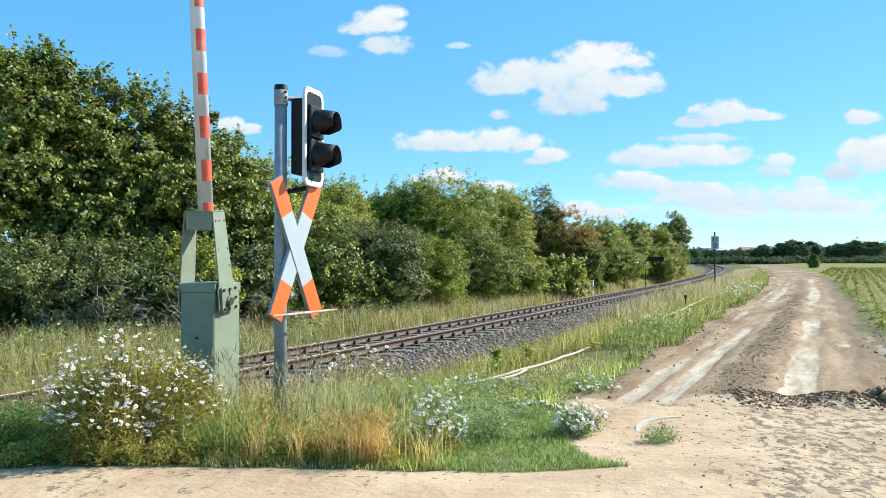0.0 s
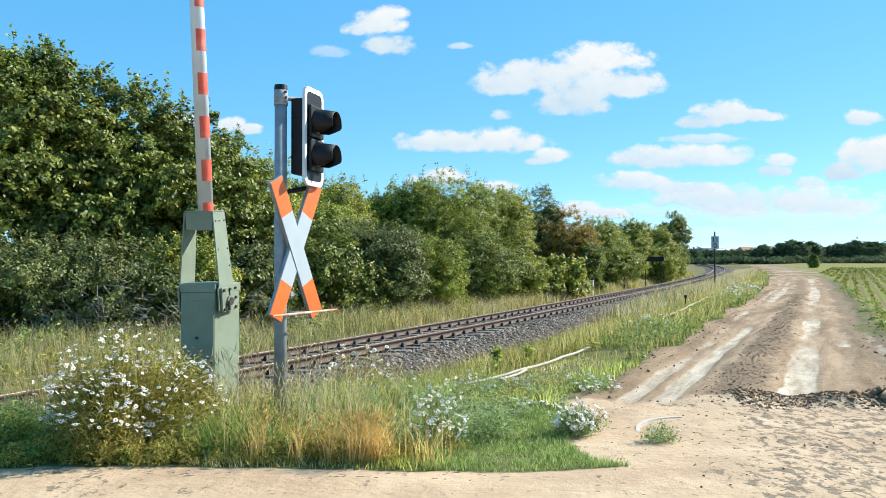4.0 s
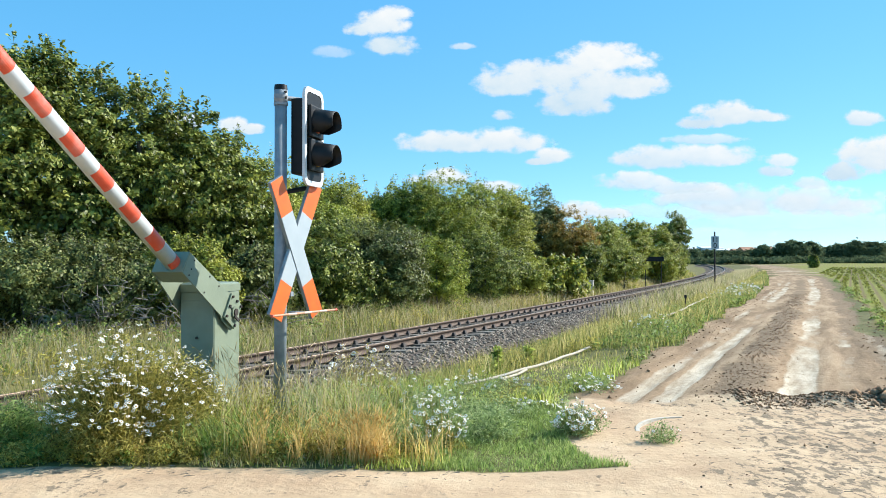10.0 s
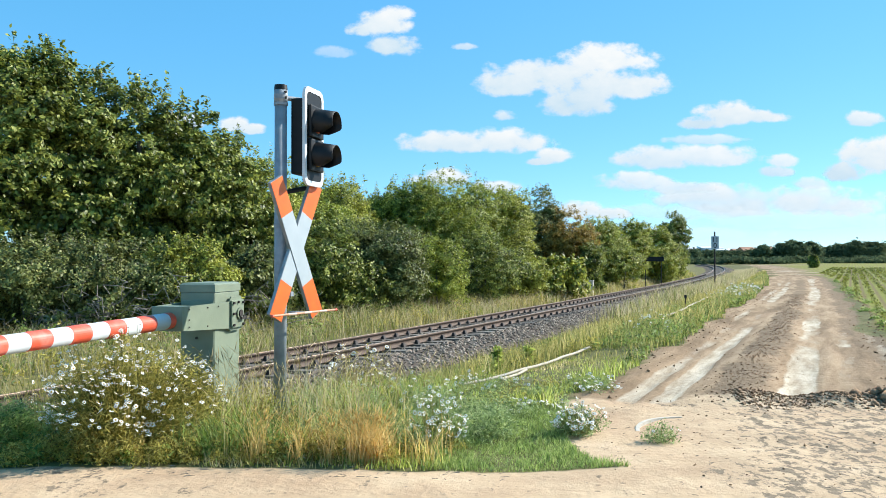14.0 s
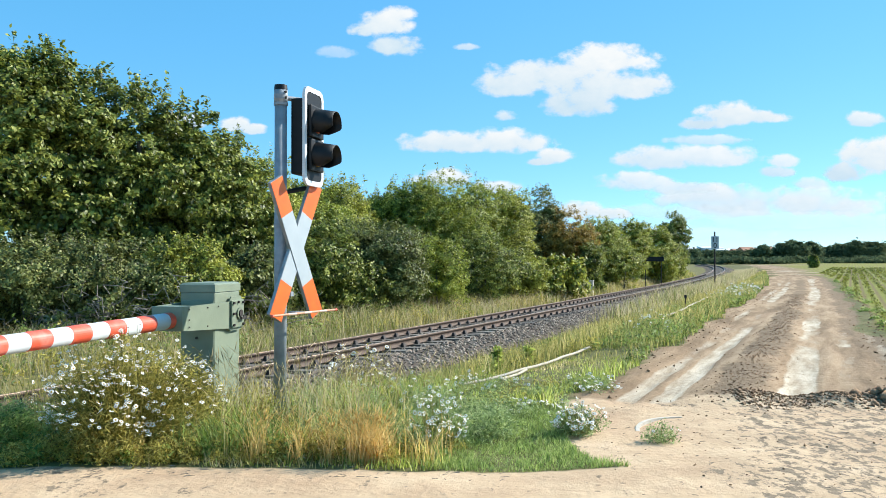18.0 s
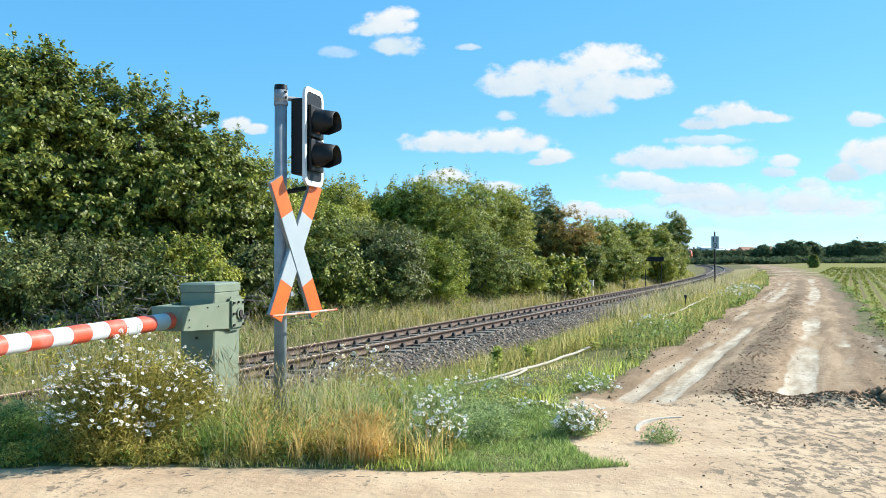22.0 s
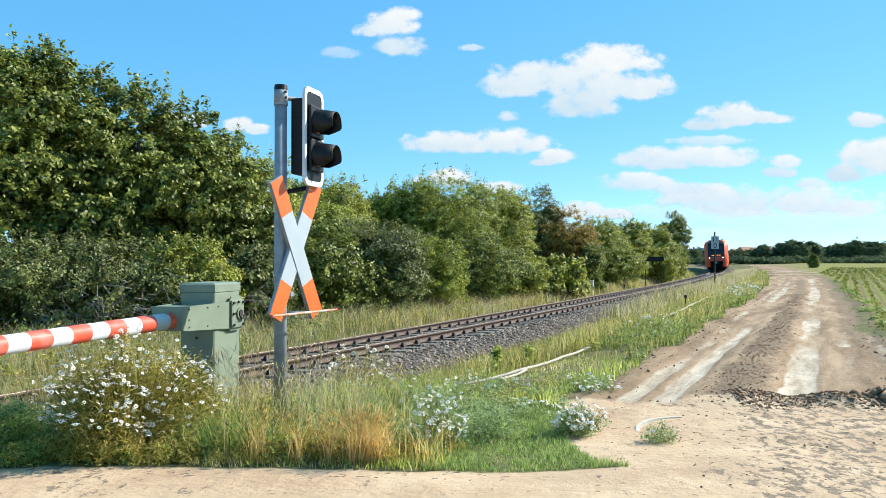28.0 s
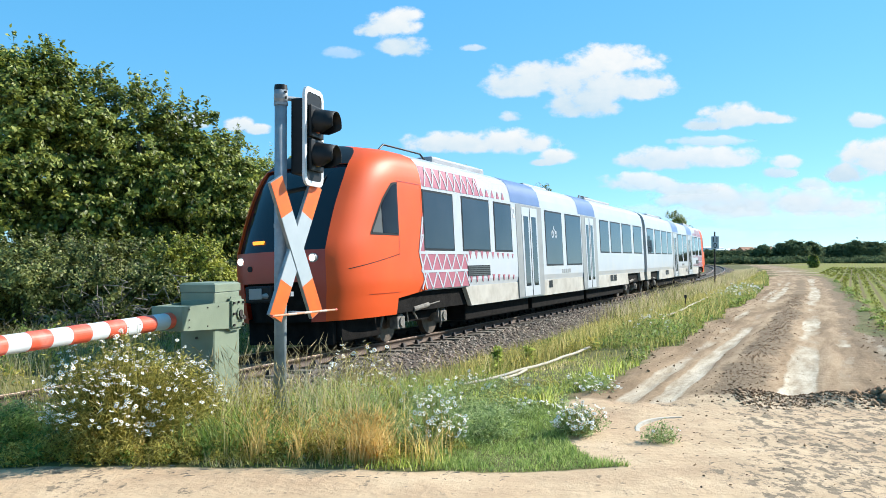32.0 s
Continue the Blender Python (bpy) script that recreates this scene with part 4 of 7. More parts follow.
for i, (m, x, y, half, top, size) in enumerate(TREES):
    plant("tree", x, y + half * 0.4, half * (1.1 if y < 27 else 1.22 if y < 56 else 1.05 if y < 100 else 1.15), top, size * (0.64 if y < 25 else 0.46), m, LABELS[m.name] % "tree", 100 + i, low=0.25 if y < 100 else 0.1, category="tree", full=y > 24)
for i, (m, x, y, half, top, size) in enumerate(BUSHES):
    plant("bush", x, y + half * 0.4, half * 1.25, top, size * (0.72 if y < 25 else 0.55), m, LABELS[m.name] % "bush", 200 + i, twigs=60 if i == 1 else 24 if i in (2, 3) else 0)


# ---- grass ----
def blades(name, x, y, height, width, material, rng, label, bend=0.35, heads=False, lift=0.0):
    """Bent grass blades in one mesh: three levels each, some with seed heads."""
    n = len(x)
    height = height * np.where(low_strip(x, y), 0.22, 1.0)
    z = ground_z(x, y) - 0.01 + lift
    a = rng.random(n) * 6.283
    b = a + rng.normal(0, 0.6, n)
    hx, hy = np.cos(a) * width * 0.5, np.sin(a) * width * 0.5
    lean = bend * height * rng.uniform(0.2, 1.2, n)
    bx, by = -np.sin(b) * lean, np.cos(b) * lean
    v = np.stack([
        np.stack([x - hx, y - hy, z], 1), np.stack([x + hx, y + hy, z], 1),
        np.stack([x - hx * 0.75 + bx * 0.3, y - hy * 0.75 + by * 0.3, z + height * 0.55], 1), np.stack([x + hx * 0.75 + bx * 0.3, y + hy * 0.75 + by * 0.3, z + height * 0.55], 1),
        np.stack([x + bx, y + by, z + height], 1)], 1)
    i = np.arange(n) * 5
    f = np.concatenate([np.stack([i, i + 1, i + 3], 1), np.stack([i, i + 3, i + 2], 1), np.stack([i + 2, i + 3, i + 4], 1)])
    v = v.reshape(-1, 3)
    if heads:
        # a seed head: a thin spindle round each tip
        m = n
        t = np.stack([x + bx, y + by, z + height], 1)
        dv = np.stack([bx * 0.25, by * 0.25, height * 0.10], 1)
        w = np.stack([hx, hy, np.zeros(n)], 1) * 1.2
        w2 = np.stack([-hy, hx, np.zeros(n)], 1) * 1.2
        hv = np.stack([t - dv * 0.8, t + w, t + w2, t - w, t - w2, t + dv], 1).reshape(-1, 3)
        j = np.arange(m) * 6 + len(v)
        hf = np.concatenate([np.stack([j + q, j + p1, j + p2], 1) for q in (0, 5) for p1, p2 in ((1, 2), (2, 3), (3, 4), (4, 1))])
        v, f = np.concatenate([v, hv]), np.concatenate([f, hf])
    return tagged(new(name, fast_mesh(name, v, f, material)), label, "grass", kind="stuff")


def scatter_line(rng, n, s0, s1, o0, o1, power=1.0):
    s = s0 + (s1 - s0) * rng.random(n) ** power
    return line(s, rng.uniform(o0, o1, n))


def build_grass():
    rng = np.random.default_rng(31)

    def bare(x, y):
        sand, mud, crop = zones(x, y)
        s, off = along(x, y)
        return (sand + mud + crop) > 0.45
    # verge in front of and between road, post and ballast
    n = 40000
    y = 5.30 + 6.2 * rng.random(n) ** 1.3
    x = rng.uniform(-5.2, 2.6, n)
    s, off = along(x, y)
    shade_gap = (x > -3.22) & (x < -1.75) & (y < 6.6)
    lawn = sstep(-0.25, 0.15, x + 0.15 * wave(x, y, 2.5, 40)) * sstep(7.9, 7.2, y)
    k = ~bare(x, y) & (off > 3.0 + 0.25 * wave(x, y, 2.0, 4)) & ~(shade_gap & (rng.random(n) < 0.96)) & (rng.random(n) > lawn)
    x, y, off = x[k], y[k], off[k]
    dry = wave(x, y, 1.3, 11) + 0.5 * wave(x, y, 4.1, 3) - 0.05
    patch = wave(x, y, 3.1, 33) + 0.6 * wave(x, y, 8.0, 34)
    hgt = (rng.uniform(0.08, 0.30, len(x)) * (0.32 + 0.68 * sstep(5.4, 6.1, y)) + 0.02) * (0.6 + 0.9 * np.clip(patch + 0.3, 0, 1))
    hgt = hgt * (1 - 0.35 * sstep(0.2, 1.0, x))
    w = rng.uniform(0.006, 0.014, len(x))
    isdry = dry + rng.normal(0, 0.25, len(x)) > 0.3
    blades("verge_grass", x[~isdry], y[~isdry], hgt[~isdry], w[~isdry], GRASS, rng, "green uneven verge grass beside the sandy road", 0.8)
    blades("dry_grass", x[isdry], y[isdry], hgt[isdry] * 1.15, w[isdry] * 0.7, GRASS_DRY, rng, "straw-yellow dry verge grass", 0.7)
    # short lawn-like grass at the corner of the road
    n = 42000
    x, y = rng.uniform(-0.5, 1.7, n), rng.uniform(5.25, 7.9, n)
    lawn = sstep(-0.25, 0.15, x + 0.15 * wave(x, y, 2.5, 40)) * sstep(7.9, 7.2, y)
    k = ~bare(x, y) & (rng.random(n) < lawn)
    x, y = x[k], y[k]
    tuft = np.clip(0.75 + 0.5 * wave(x, y, 3.3, 41) + 0.35 * wave(x, y, 9.0, 42), 0.25, 1.6)
    blades("short_grass", x, y, rng.uniform(0.035, 0.085, len(x)) * tuft * (1 + 0.7 * sstep(0.3, -0.2, x)), rng.uniform(0.004, 0.008, len(x)), LAWN, rng, "short fresh-green grass at the corner of the road", 0.9)
    # long lush blades at the daisies' foot
    n = 900
    x, y = rng.normal(-1.48, 0.24, n), rng.uniform(5.6, 6.3, n)
    blades("lush_grass", x, y, rng.uniform(0.14, 0.36, n), rng.uniform(0.006, 0.012, n), WEED, rng, "long lush green grass at the roadside", 0.9)
    # golden clumps
    parts_x = np.concatenate([rng.normal(-0.50, 0.055, 560), rng.normal(-0.63, 0.03, 150), rng.normal(-0.80, 0.03, 130), rng.normal(-1.02, 0.03, 130), rng.normal(-1.30, 0.04, 120), rng.normal(-0.12, 0.1, 80)])
    parts_y = 5.50 + np.abs(rng.normal(0, 0.16, len(parts_x)))
    blades("golden_grass", parts_x, parts_y, rng.uniform(0.12, 0.35, len(parts_x)), rng.uniform(0.0035, 0.0075, len(parts_x)), GOLD, rng, "golden dried-out grass clump at the roadside", 0.5, heads=True)

    def mounds(name, spots, leaf, long, material, label, per):
        """Loose herb cushions: small leaves in low domes at the spots (x, y, radius, height)."""
        c = np.repeat(spots, per, 0)
        m = len(c)
        a, e, r = rng.random(m) * 6.283, np.arcsin(rng.random(m)), rng.random(m) ** 0.45
        px, py = c[:, 0] + np.cos(a) * np.cos(e) * r * c[:, 2], c[:, 1] + np.sin(a) * np.cos(e) * r * c[:, 2]
        pz = ground_z(px, py) + c[:, 3] * (0.05 + 0.95 * np.sin(e) * r) * rng.uniform(0.75, 1.15, m)
        v, f = leaf_quads(np.stack([px, py, pz], 1), np.tile([0.1, -0.3, 0.7], (m, 1)), leaf * np.ones(m), rng, long)
        return tagged(new(name, fast_mesh(name, v, f, material)), label, "weeds", kind="stuff")

    def spots(n, x0, x1, y0, y1, r, h, lim=None):
        q = np.stack([rng.uniform(x0, x1, n), rng.uniform(y0, y1, n), r * rng.uniform(0.6, 1.3, n), h * rng.uniform(0.55, 1.25, n)], 1)
        s, off = along(q[:, 0], q[:, 1])
        return q[~bare(q[:, 0], q[:, 1]) & (off > 3.3) & ~low_strip(q[:, 0], q[:, 1])]
    mounds("feathery_weeds", np.concatenate([spots(130, -1.35, 0.55, 6.1, 9.2, 0.20, 0.30), spots(26, -1.2, 0.0, 5.85, 6.3, 0.15, 0.24), spots(30, 0.2, 1.5, 7.2, 10.0, 0.18, 0.14)]), 0.0075, 6.0, FEATHER, "feathery blue-green weeds in the verge", 300)
    mounds("olive_weeds", np.concatenate([spots(40, -1.5, -0.75, 5.6, 6.4, 0.14, 0.24), spots(24, -2.1, -1.3, 6.3, 7.2, 0.16, 0.4), spots(22, -0.9, 0.1, 5.6, 6.1, 0.11, 0.15), spots(26, -4.6, -2.9, 6.8, 9.0, 0.2, 0.3), spots(50, -1.3, 1.2, 7.5, 10.5, 0.18, 0.22), spots(60, -2.0, -0.2, 5.5, 6.1, 0.10, 0.16), spots(75, -3.05, -1.7, 5.48, 5.85, 0.11, 0.17)]), 0.010, 3.2, OLIVE, "olive and brownish herbs in the verge", 190)
    corner = np.stack([rng.normal(-3.16, 0.10, 12), rng.normal(5.90, 0.13, 12), np.full(12, 0.17), rng.uniform(0.30, 0.50, 12)], 1)
    mounds("roadside_weed", corner, 0.0085, 6.5, LAWN, "bright green feathery weed at the road's edge", 500)
    mounds("broadleaf_weeds", np.concatenate([spots(34, -1.85, -0.85, 5.55, 6.4, 0.10, 0.20), spots(20, -0.85, 0.2, 5.6, 6.6, 0.09, 0.15), spots(14, -3.0, -1.9, 5.45, 5.7, 0.09, 0.14)]), 0.017, 2.2, WEED, "fresh green broad-leaved weeds at the roadside", 90)
    mounds("rusty_weeds", np.concatenate([spots(16, -1.9, -0.9, 5.55, 6.3, 0.07, 0.24), spots(10, -2.9, -1.9, 5.5, 5.8, 0.07, 0.22)]), 0.010, 3.0, LEAF_BROWN, "rust-brown withered dock and weed stems", 80)
    # taller stalks with seed heads
    n = 2600
    y = rng.uniform(5.6, 10.5, n)
    x = rng.uniform(-4.6, 0.4, n)
    s, off = along(x, y)
    k = ~bare(x, y) & (off > 3.0) & (wave(x, y, 1.7, 21) > 0.1) & ~((x > -3.12) & (x < -1.75) & (y < 6.9))
    x, y = x[k], y[k]
    blades("seeding_grass", x, y, rng.uniform(0.25, 0.62, len(x)), np.full(len(x), 0.0055), GRASS_DRY, rng, "tall straw-coloured grass gone to seed", 0.5, heads=True)
    n = 420
    x, y = rng.uniform(-1.95, -0.55, n), rng.uniform(6.2, 8.0, n)
    k = wave(x, y, 2.6, 27) > -0.1
    blades("plume_grass", x[k], y[k], rng.uniform(0.38, 0.72, k.sum()), np.full(k.sum(), 0.0065), STRAW, rng, "pale feathery grass plumes beside the signal post", 0.45, heads=True)
    # verge along the ballast, further on
    n = 60000
    x, y = scatter_line(rng, n, 0, 75, 2.75, 6.6, 1.5)
    k = ~bare(x, y) & (y > 10.5)
    x, y = x[k], y[k]
    g = wave(x, y, 0.9, 13) + rng.normal(0, 0.35, len(x)) + 0.2
    hgt = rng.uniform(0.10, 0.34, len(x))
    wd = np.clip(0.0007 * y, 0.008, 0.03) * rng.uniform(0.6, 1.3, len(x))
    blades("lineside_grass", x[g < 0.5], y[g < 0.5], hgt[g < 0.5], wd[g < 0.5], LINESIDE, rng, "green rough grass between track and railway", 0.6)
    blades("lineside_dry_grass", x[g >= 0.5], y[g >= 0.5], hgt[g >= 0.5] * 1.4, wd[g >= 0.5], GRASS_MIX, rng, "half-dry rough grass between track and railway", 0.5)
    n = 14000
    x, y = scatter_line(rng, n, 12, 95, 1.9, 4.3, 0.8)
    k = wave(x, y, 0.6, 17) + 0.6 * sstep(22, 40, y) > 0.05
    x, y = x[k], y[k]
    blades("tall_dry_grass", x, y, rng.uniform(0.3, 0.75, len(x)), np.clip(0.0006 * y, 0.01, 0.04), STRAW, rng, "tall pale dry grass along the ballast", 0.5)
    # rank weeds and plumes that hide the ballast's foot farther on
    n = 9000
    x, y = scatter_line(rng, n, 14, 70, 2.2, 4.2, 1.1)
    k = wave(x, y, 0.8, 57) + 0.5 * wave(x, y, 2.1, 58) > -0.05
    x, y = x[k], y[k]
    tall = rng.uniform(0.35, 0.95, len(x)) * (0.6 + 0.5 * sstep(18, 34, y))
    half = rng.random(len(x)) < 0.5
    blades("lineside_plumes", x[half], y[half], tall[half], np.clip(0.0005 * y[half], 0.010, 0.03), STRAW, rng, "tall pale grass plumes beside the ballast", 0.6)
    blades("lineside_rank_weeds", x[~half], y[~half], tall[~half] * 0.8, np.clip(0.0010 * y[~half], 0.016, 0.05), LINESIDE, rng, "tall green weeds beside the ballast", 0.6)
    # low leafy weeds along the dirt track
    n = 30000
    x, y = scatter_line(rng, n, 3, 62, 4.9, 6.5, 1.4)
    sw, ow = along(x, y)
    k = ~bare(x, y) & ~low_strip(x, y) & (ow > 5.15 + 0.25 * wave(x, y, 1.2, 45) - 0.6 * sstep(30, 60, y))
    x, y = x[k], y[k]
    z = ground_z(x, y) + rng.random(len(x)) * (0.13 + 0.14 * np.clip(wave(x, y, 1.6, 44) + 0.4, 0, 1.3))
    v, f = leaf_quads(np.stack([x, y, z], 1), np.tile([0, -0.3, 0.9], (len(x), 1)), np.clip(0.0022 * y, 0.03, 0.06), rng)
    tagged(new("track_weeds", fast_mesh("track_weeds", v, f, WEED)), "low broad-leaved green weeds along the dirt track", "weeds", kind="stuff")
    # herbs along the ballast and weeds between track and field
    q = np.stack([*scatter_line(rng, 330, 2, 55, 3.0, 5.3, 1.2), rng.uniform(0.15, 0.4, 330), rng.uniform(0.12, 0.34, 330)], 1)
    q = q[(q[:, 1] > 10) & ~low_strip(q[:, 0], q[:, 1]) & ~bare(q[:, 0], q[:, 1])]
    half = len(q) // 2
    mounds("lineside_herbs", q[:half], 0.022, 3.0, OLIVE, "olive herbs and faded weeds beside the ballast", 90)
    mounds("lineside_weeds", q[half:], 0.022, 3.0, WEED, "fresh green weeds beside the ballast", 90)
    q = np.stack([*scatter_line(rng, 34, 4, 45, 9.4, 9.8, 1.2), rng.uniform(0.1, 0.22, 34), rng.uniform(0.05, 0.16, 34)], 1)
    mounds("field_edge_weeds", q, 0.028, 2.4, WEED, "green weeds on the field's dark edge", 70)
    # herb cushions before the thicket
    q = np.stack([*scatter_line(rng, 260, -8, 60, -5.6, -2.4, 1.2), rng.uniform(0.25, 0.6, 260), rng.uniform(0.25, 0.8, 260)], 1)
    mounds("thicket_edge_herbs", q[:120], 0.034, 2.8, OLIVE, "olive and yellowing herbs before the thicket", 110)
    mounds("thicket_edge_weeds", q[120:], 0.034, 2.8, WEED, "rank green weeds before the thicket", 110)
    # beyond the rails
    n = 46000
    x, y = scatter_line(rng, n, -13, 85, -7.2, -1.95, 1.25)
    gx, gy = x, y
    hgt = rng.uniform(0.25, 0.75, n) * (0.7 + 0.3 * wave(x, y, 0.7, 5))
    wd = np.clip(0.0007 * y, 0.008, 0.03)
    g = wave(x, y, 0.5, 23) + rng.normal(0, 0.4, n) + 0.25
    blades("far_bank_grass", x[g > 0.3], y[g > 0.3], hgt[g > 0.3], wd[g > 0.3] * 0.8, GRASS_MIX, rng, "tall yellow-green grass between rails and thicket", 0.55)
    n = 22000
    x, y = scatter_line(rng, n, -13, 60, -6.8, -1.9, 1.2)
    blades("far_bank_straw", x, y, rng.uniform(0.25, 0.62, n), np.clip(0.0005 * y, 0.006, 0.02), STRAW, rng, "pale dry grass stalks before the thicket", 0.9)
    n = 9000
    x, y = scatter_line(rng, n, -9, -0.6, 0.95, 3.3)
    blades("crossing_grass", x, y, rng.uniform(0.25, 0.62, n) * (0.75 + 0.4 * wave(x, y, 1.5, 8)), rng.uniform(0.005, 0.010, n), GRASS_MIX, rng, "tall straw-yellow grass beside the crossing", 0.45)
    blades("far_bank_green", gx[g <= 0.3], gy[g <= 0.3], hgt[g <= 0.3] * 0.85, wd[g <= 0.3] * 1.3, LINESIDE, rng, "rank green growth between rails and thicket", 0.5)


build_grass()


# ---- flowering plants ----
def daisy_mesh():
    bm = bmesh.new()
    n = 11
    for i in range(n):
        a = 2 * math.pi * i / n
        d = 0.25
        pts = [(0.22 * math.cos(a), 0.22 * math.sin(a), 0.02), (math.cos(a - d) * 0.75, math.sin(a - d) * 0.75, -0.05), (math.cos(a) * 1.0, math.sin(a) * 1.0, -0.12), (math.cos(a + d) * 0.75, math.sin(a + d) * 0.75, -0.05)]
        bm.faces.new([bm.verts.new(p) for p in pts])
    c = len(bm.faces)
    for r0, z0, r1, z1 in ((0.30, 0.0, 0.22, 0.14), (0.22, 0.14, 0.02, 0.20)):
        lo = [bm.verts.new((r0 * math.cos(k * math.pi / 4), r0 * math.sin(k * math.pi / 4), z0)) for k in range(8)]
        hi = [bm.verts.new((r1 * math.cos(k * math.pi / 4), r1 * math.sin(k * math.pi / 4), z1)) for k in range(8)]
        for k in range(8):
            bm.faces.new((lo[k], lo[(k + 1) % 8], hi[(k + 1) % 8], hi[k]))
    me = bpy.data.meshes.new("daisy")
    bm.to_mesh(me)
    bm.free()
    me.materials.append(PETAL)
    me.materials.append(POLLEN)
    for p in list(me.polygons)[c:]:
        p.material_index = 1
    return me


DAISY = daisy_mesh()


def daisy_plant(x, y, half, tall, flowers, seed, label, leafy=9000, size=0.017, deep=0.5, name="daisy_bush"):
    """A bushy flowering plant: feathery leaves and stems, and its flower heads."""
    rng = np.random.default_rng(seed)
    th = empty(name, pose(x, y, gz(x, y)), label=label, category="flowers")
    m = flowers * 2
    a = -1.57 + rng.normal(0, 1.3, m)
    e = np.arcsin(rng.random(m) ** 0.9)
    r = rng.uniform(0.86, 1.12, m) * (1 + 0.16 * np.sin(3 * a + seed) * np.cos(e) + 0.13 * np.sin(5 * a + 2 * seed) + 0.10 * np.sin(4 * e + 3 * a))
    r = np.minimum(r, 1.14)
    hx, hy = np.cos(a) * np.cos(e) * half * r, np.sin(a) * np.cos(e) * half * deep * r
    hz = tall * (0.30 + 0.70 * np.sin(e)) * r * rng.uniform(0.9, 1.05, m)
    bm = bmesh.new()
    for i in range(m // 2):
        b = Vector((hx[i] * 0.35, hy[i] * 0.35, 0))
        mid = Vector((hx[i] * 0.72, hy[i] * 0.72, hz[i] * 0.6))
        tube(bm, b, mid, 0.0022, 0.002, n=3, caps=False)
        tube(bm, mid, Vector((hx[i], hy[i], hz[i])), 0.002, 0.0015, n=3, caps=False)
    tagged(part("stalk_mass", bm, HERB, th), kind="stuff")
    n = leafy * 2
    a, e, r = rng.random(n) * 6.283, np.arcsin(rng.random(n)), 0.95 * rng.random(n) ** 0.45
    r = r * (1 + 0.16 * np.sin(3 * a + seed) * np.cos(e) + 0.13 * np.sin(5 * a + 2 * seed) + 0.10 * np.sin(4 * e + 3 * a))
    lx, ly = np.cos(a) * np.cos(e) * r * half, np.sin(a) * np.cos(e) * r * half * deep
    lz = tall * 0.97 * (0.12 + 0.88 * np.sin(e)) * r
    v, f = leaf_quads(np.stack([lx, ly, lz], 1), np.tile([0, -0.4, 0.6], (n, 1)), np.full(n, 0.0082 if tall > 0.5 else 0.0065), rng, 5.5)
    ob = new("foliage", fast_mesh("foliage", v, f, DAISY_LEAF if tall > 0.42 else FEATHER))
    ob.parent = th
    for i in range(flowers):
        d = new("flower_head", DAISY)
        d.parent = th
        s = size * rng.uniform(0.7, 1.15)
        d.matrix_basis = pose(hx[i], hy[i], hz[i] + 0.004, rng.normal(22, 20), rng.normal(8, 22), rng.normal(0, 60)) @ Matrix.Diagonal((s, s, s, 1))
    return th


daisy_plant(-2.36, 5.94, 0.56, 0.82, 560, 1, "large bushy white daisy plant beside the road", 11500, 0.0175, 0.9)
daisy_plant(-2.05, 6.30, 0.30, 0.70, 120, 2, "bushy white daisy plant at the barrier's foot", 4000, 0.0175)
daisy_plant(-2.86, 5.95, 0.14, 0.34, 22, 19, "white daisies leaning over the road's edge", 500, 0.019)
daisy_plant(-3.66, 7.2, 0.18, 0.50, 10, 3, "white daisies in tall grass", 900, 0.026)
daisy_plant(-3.55, 9.4, 0.55, 0.72, 46, 17, "white daisies in tall grass", 1200, 0.026)
daisy_plant(-0.82, 8.3, 0.42, 0.62, 50, 4, "tall white daisies near the ballast", 900, 0.027)
daisy_plant(-0.02, 6.05, 0.22, 0.36, 110, 5, "low white daisies in the verge", 900, 0.019, 0.9)
daisy_plant(-0.10, 6.9, 0.30, 0.33, 40, 6, "low white daisies in the verge", 700, 0.020)
daisy_plant(1.10, 6.55, 0.24, 0.26, 120, 7, "low white daisies at the edge of the sand", 1300, 0.018, 0.9)
daisy_plant(0.72, 7.5, 0.34, 0.12, 60, 8, "low white daisies at the edge of the sand", 400, 0.018)
daisy_plant(1.62, 8.7, 0.32, 0.16, 60, 18, "low white daisies at the edge of the dirt track", 700, 0.021, 1.2)
daisy_plant(0.45, 8.7, 0.5, 0.2, 45, 9, "scattered white daisies in the verge", 500, 0.020)
daisy_plant(-0.45, 7.6, 0.5, 0.36, 50, 10, "scattered white daisies in the verge", 500, 0.022)
daisy_plant(-0.75, 5.75, 0.4, 0.10, 12, 20, "a few white daisies at the roadside", 200, 0.017)
daisy_plant(1.72, 6.28, 0.17, 0.18, 4, 11, "small weed on the bare sand", 420, 0.013, 0.8, "sand_weed")
daisy_plant(3.9, 15.0, 0.45, 0.42, 30, 12, "white flowers beside the track", 500, 0.03)
for i, s in enumerate((20.5, 23.0, 25.0, 27.0)):
    fx, fy = line(s, 5.55)
    daisy_plant(float(fx), float(fy), 0.7, 0.40, 40, 13 + i, "white flowering weeds along the dirt track", 1800, 0.045)


# ---- small things on the ground ----
def curve_tube(name, pts, r, material, label, category):
    cu = bpy.data.curves.new(name, "CURVE")
    cu.dimensions = "3D"
    cu.bevel_depth, cu.bevel_resolution = r, 3
    sp = cu.splines.new("POLY")
    sp.points.add(len(pts) - 1)
    for p, q in zip(sp.points, pts):
        p.co = (*q, 1)
    cu.materials.append(material)
    return tagged(new(name, cu), label, category)


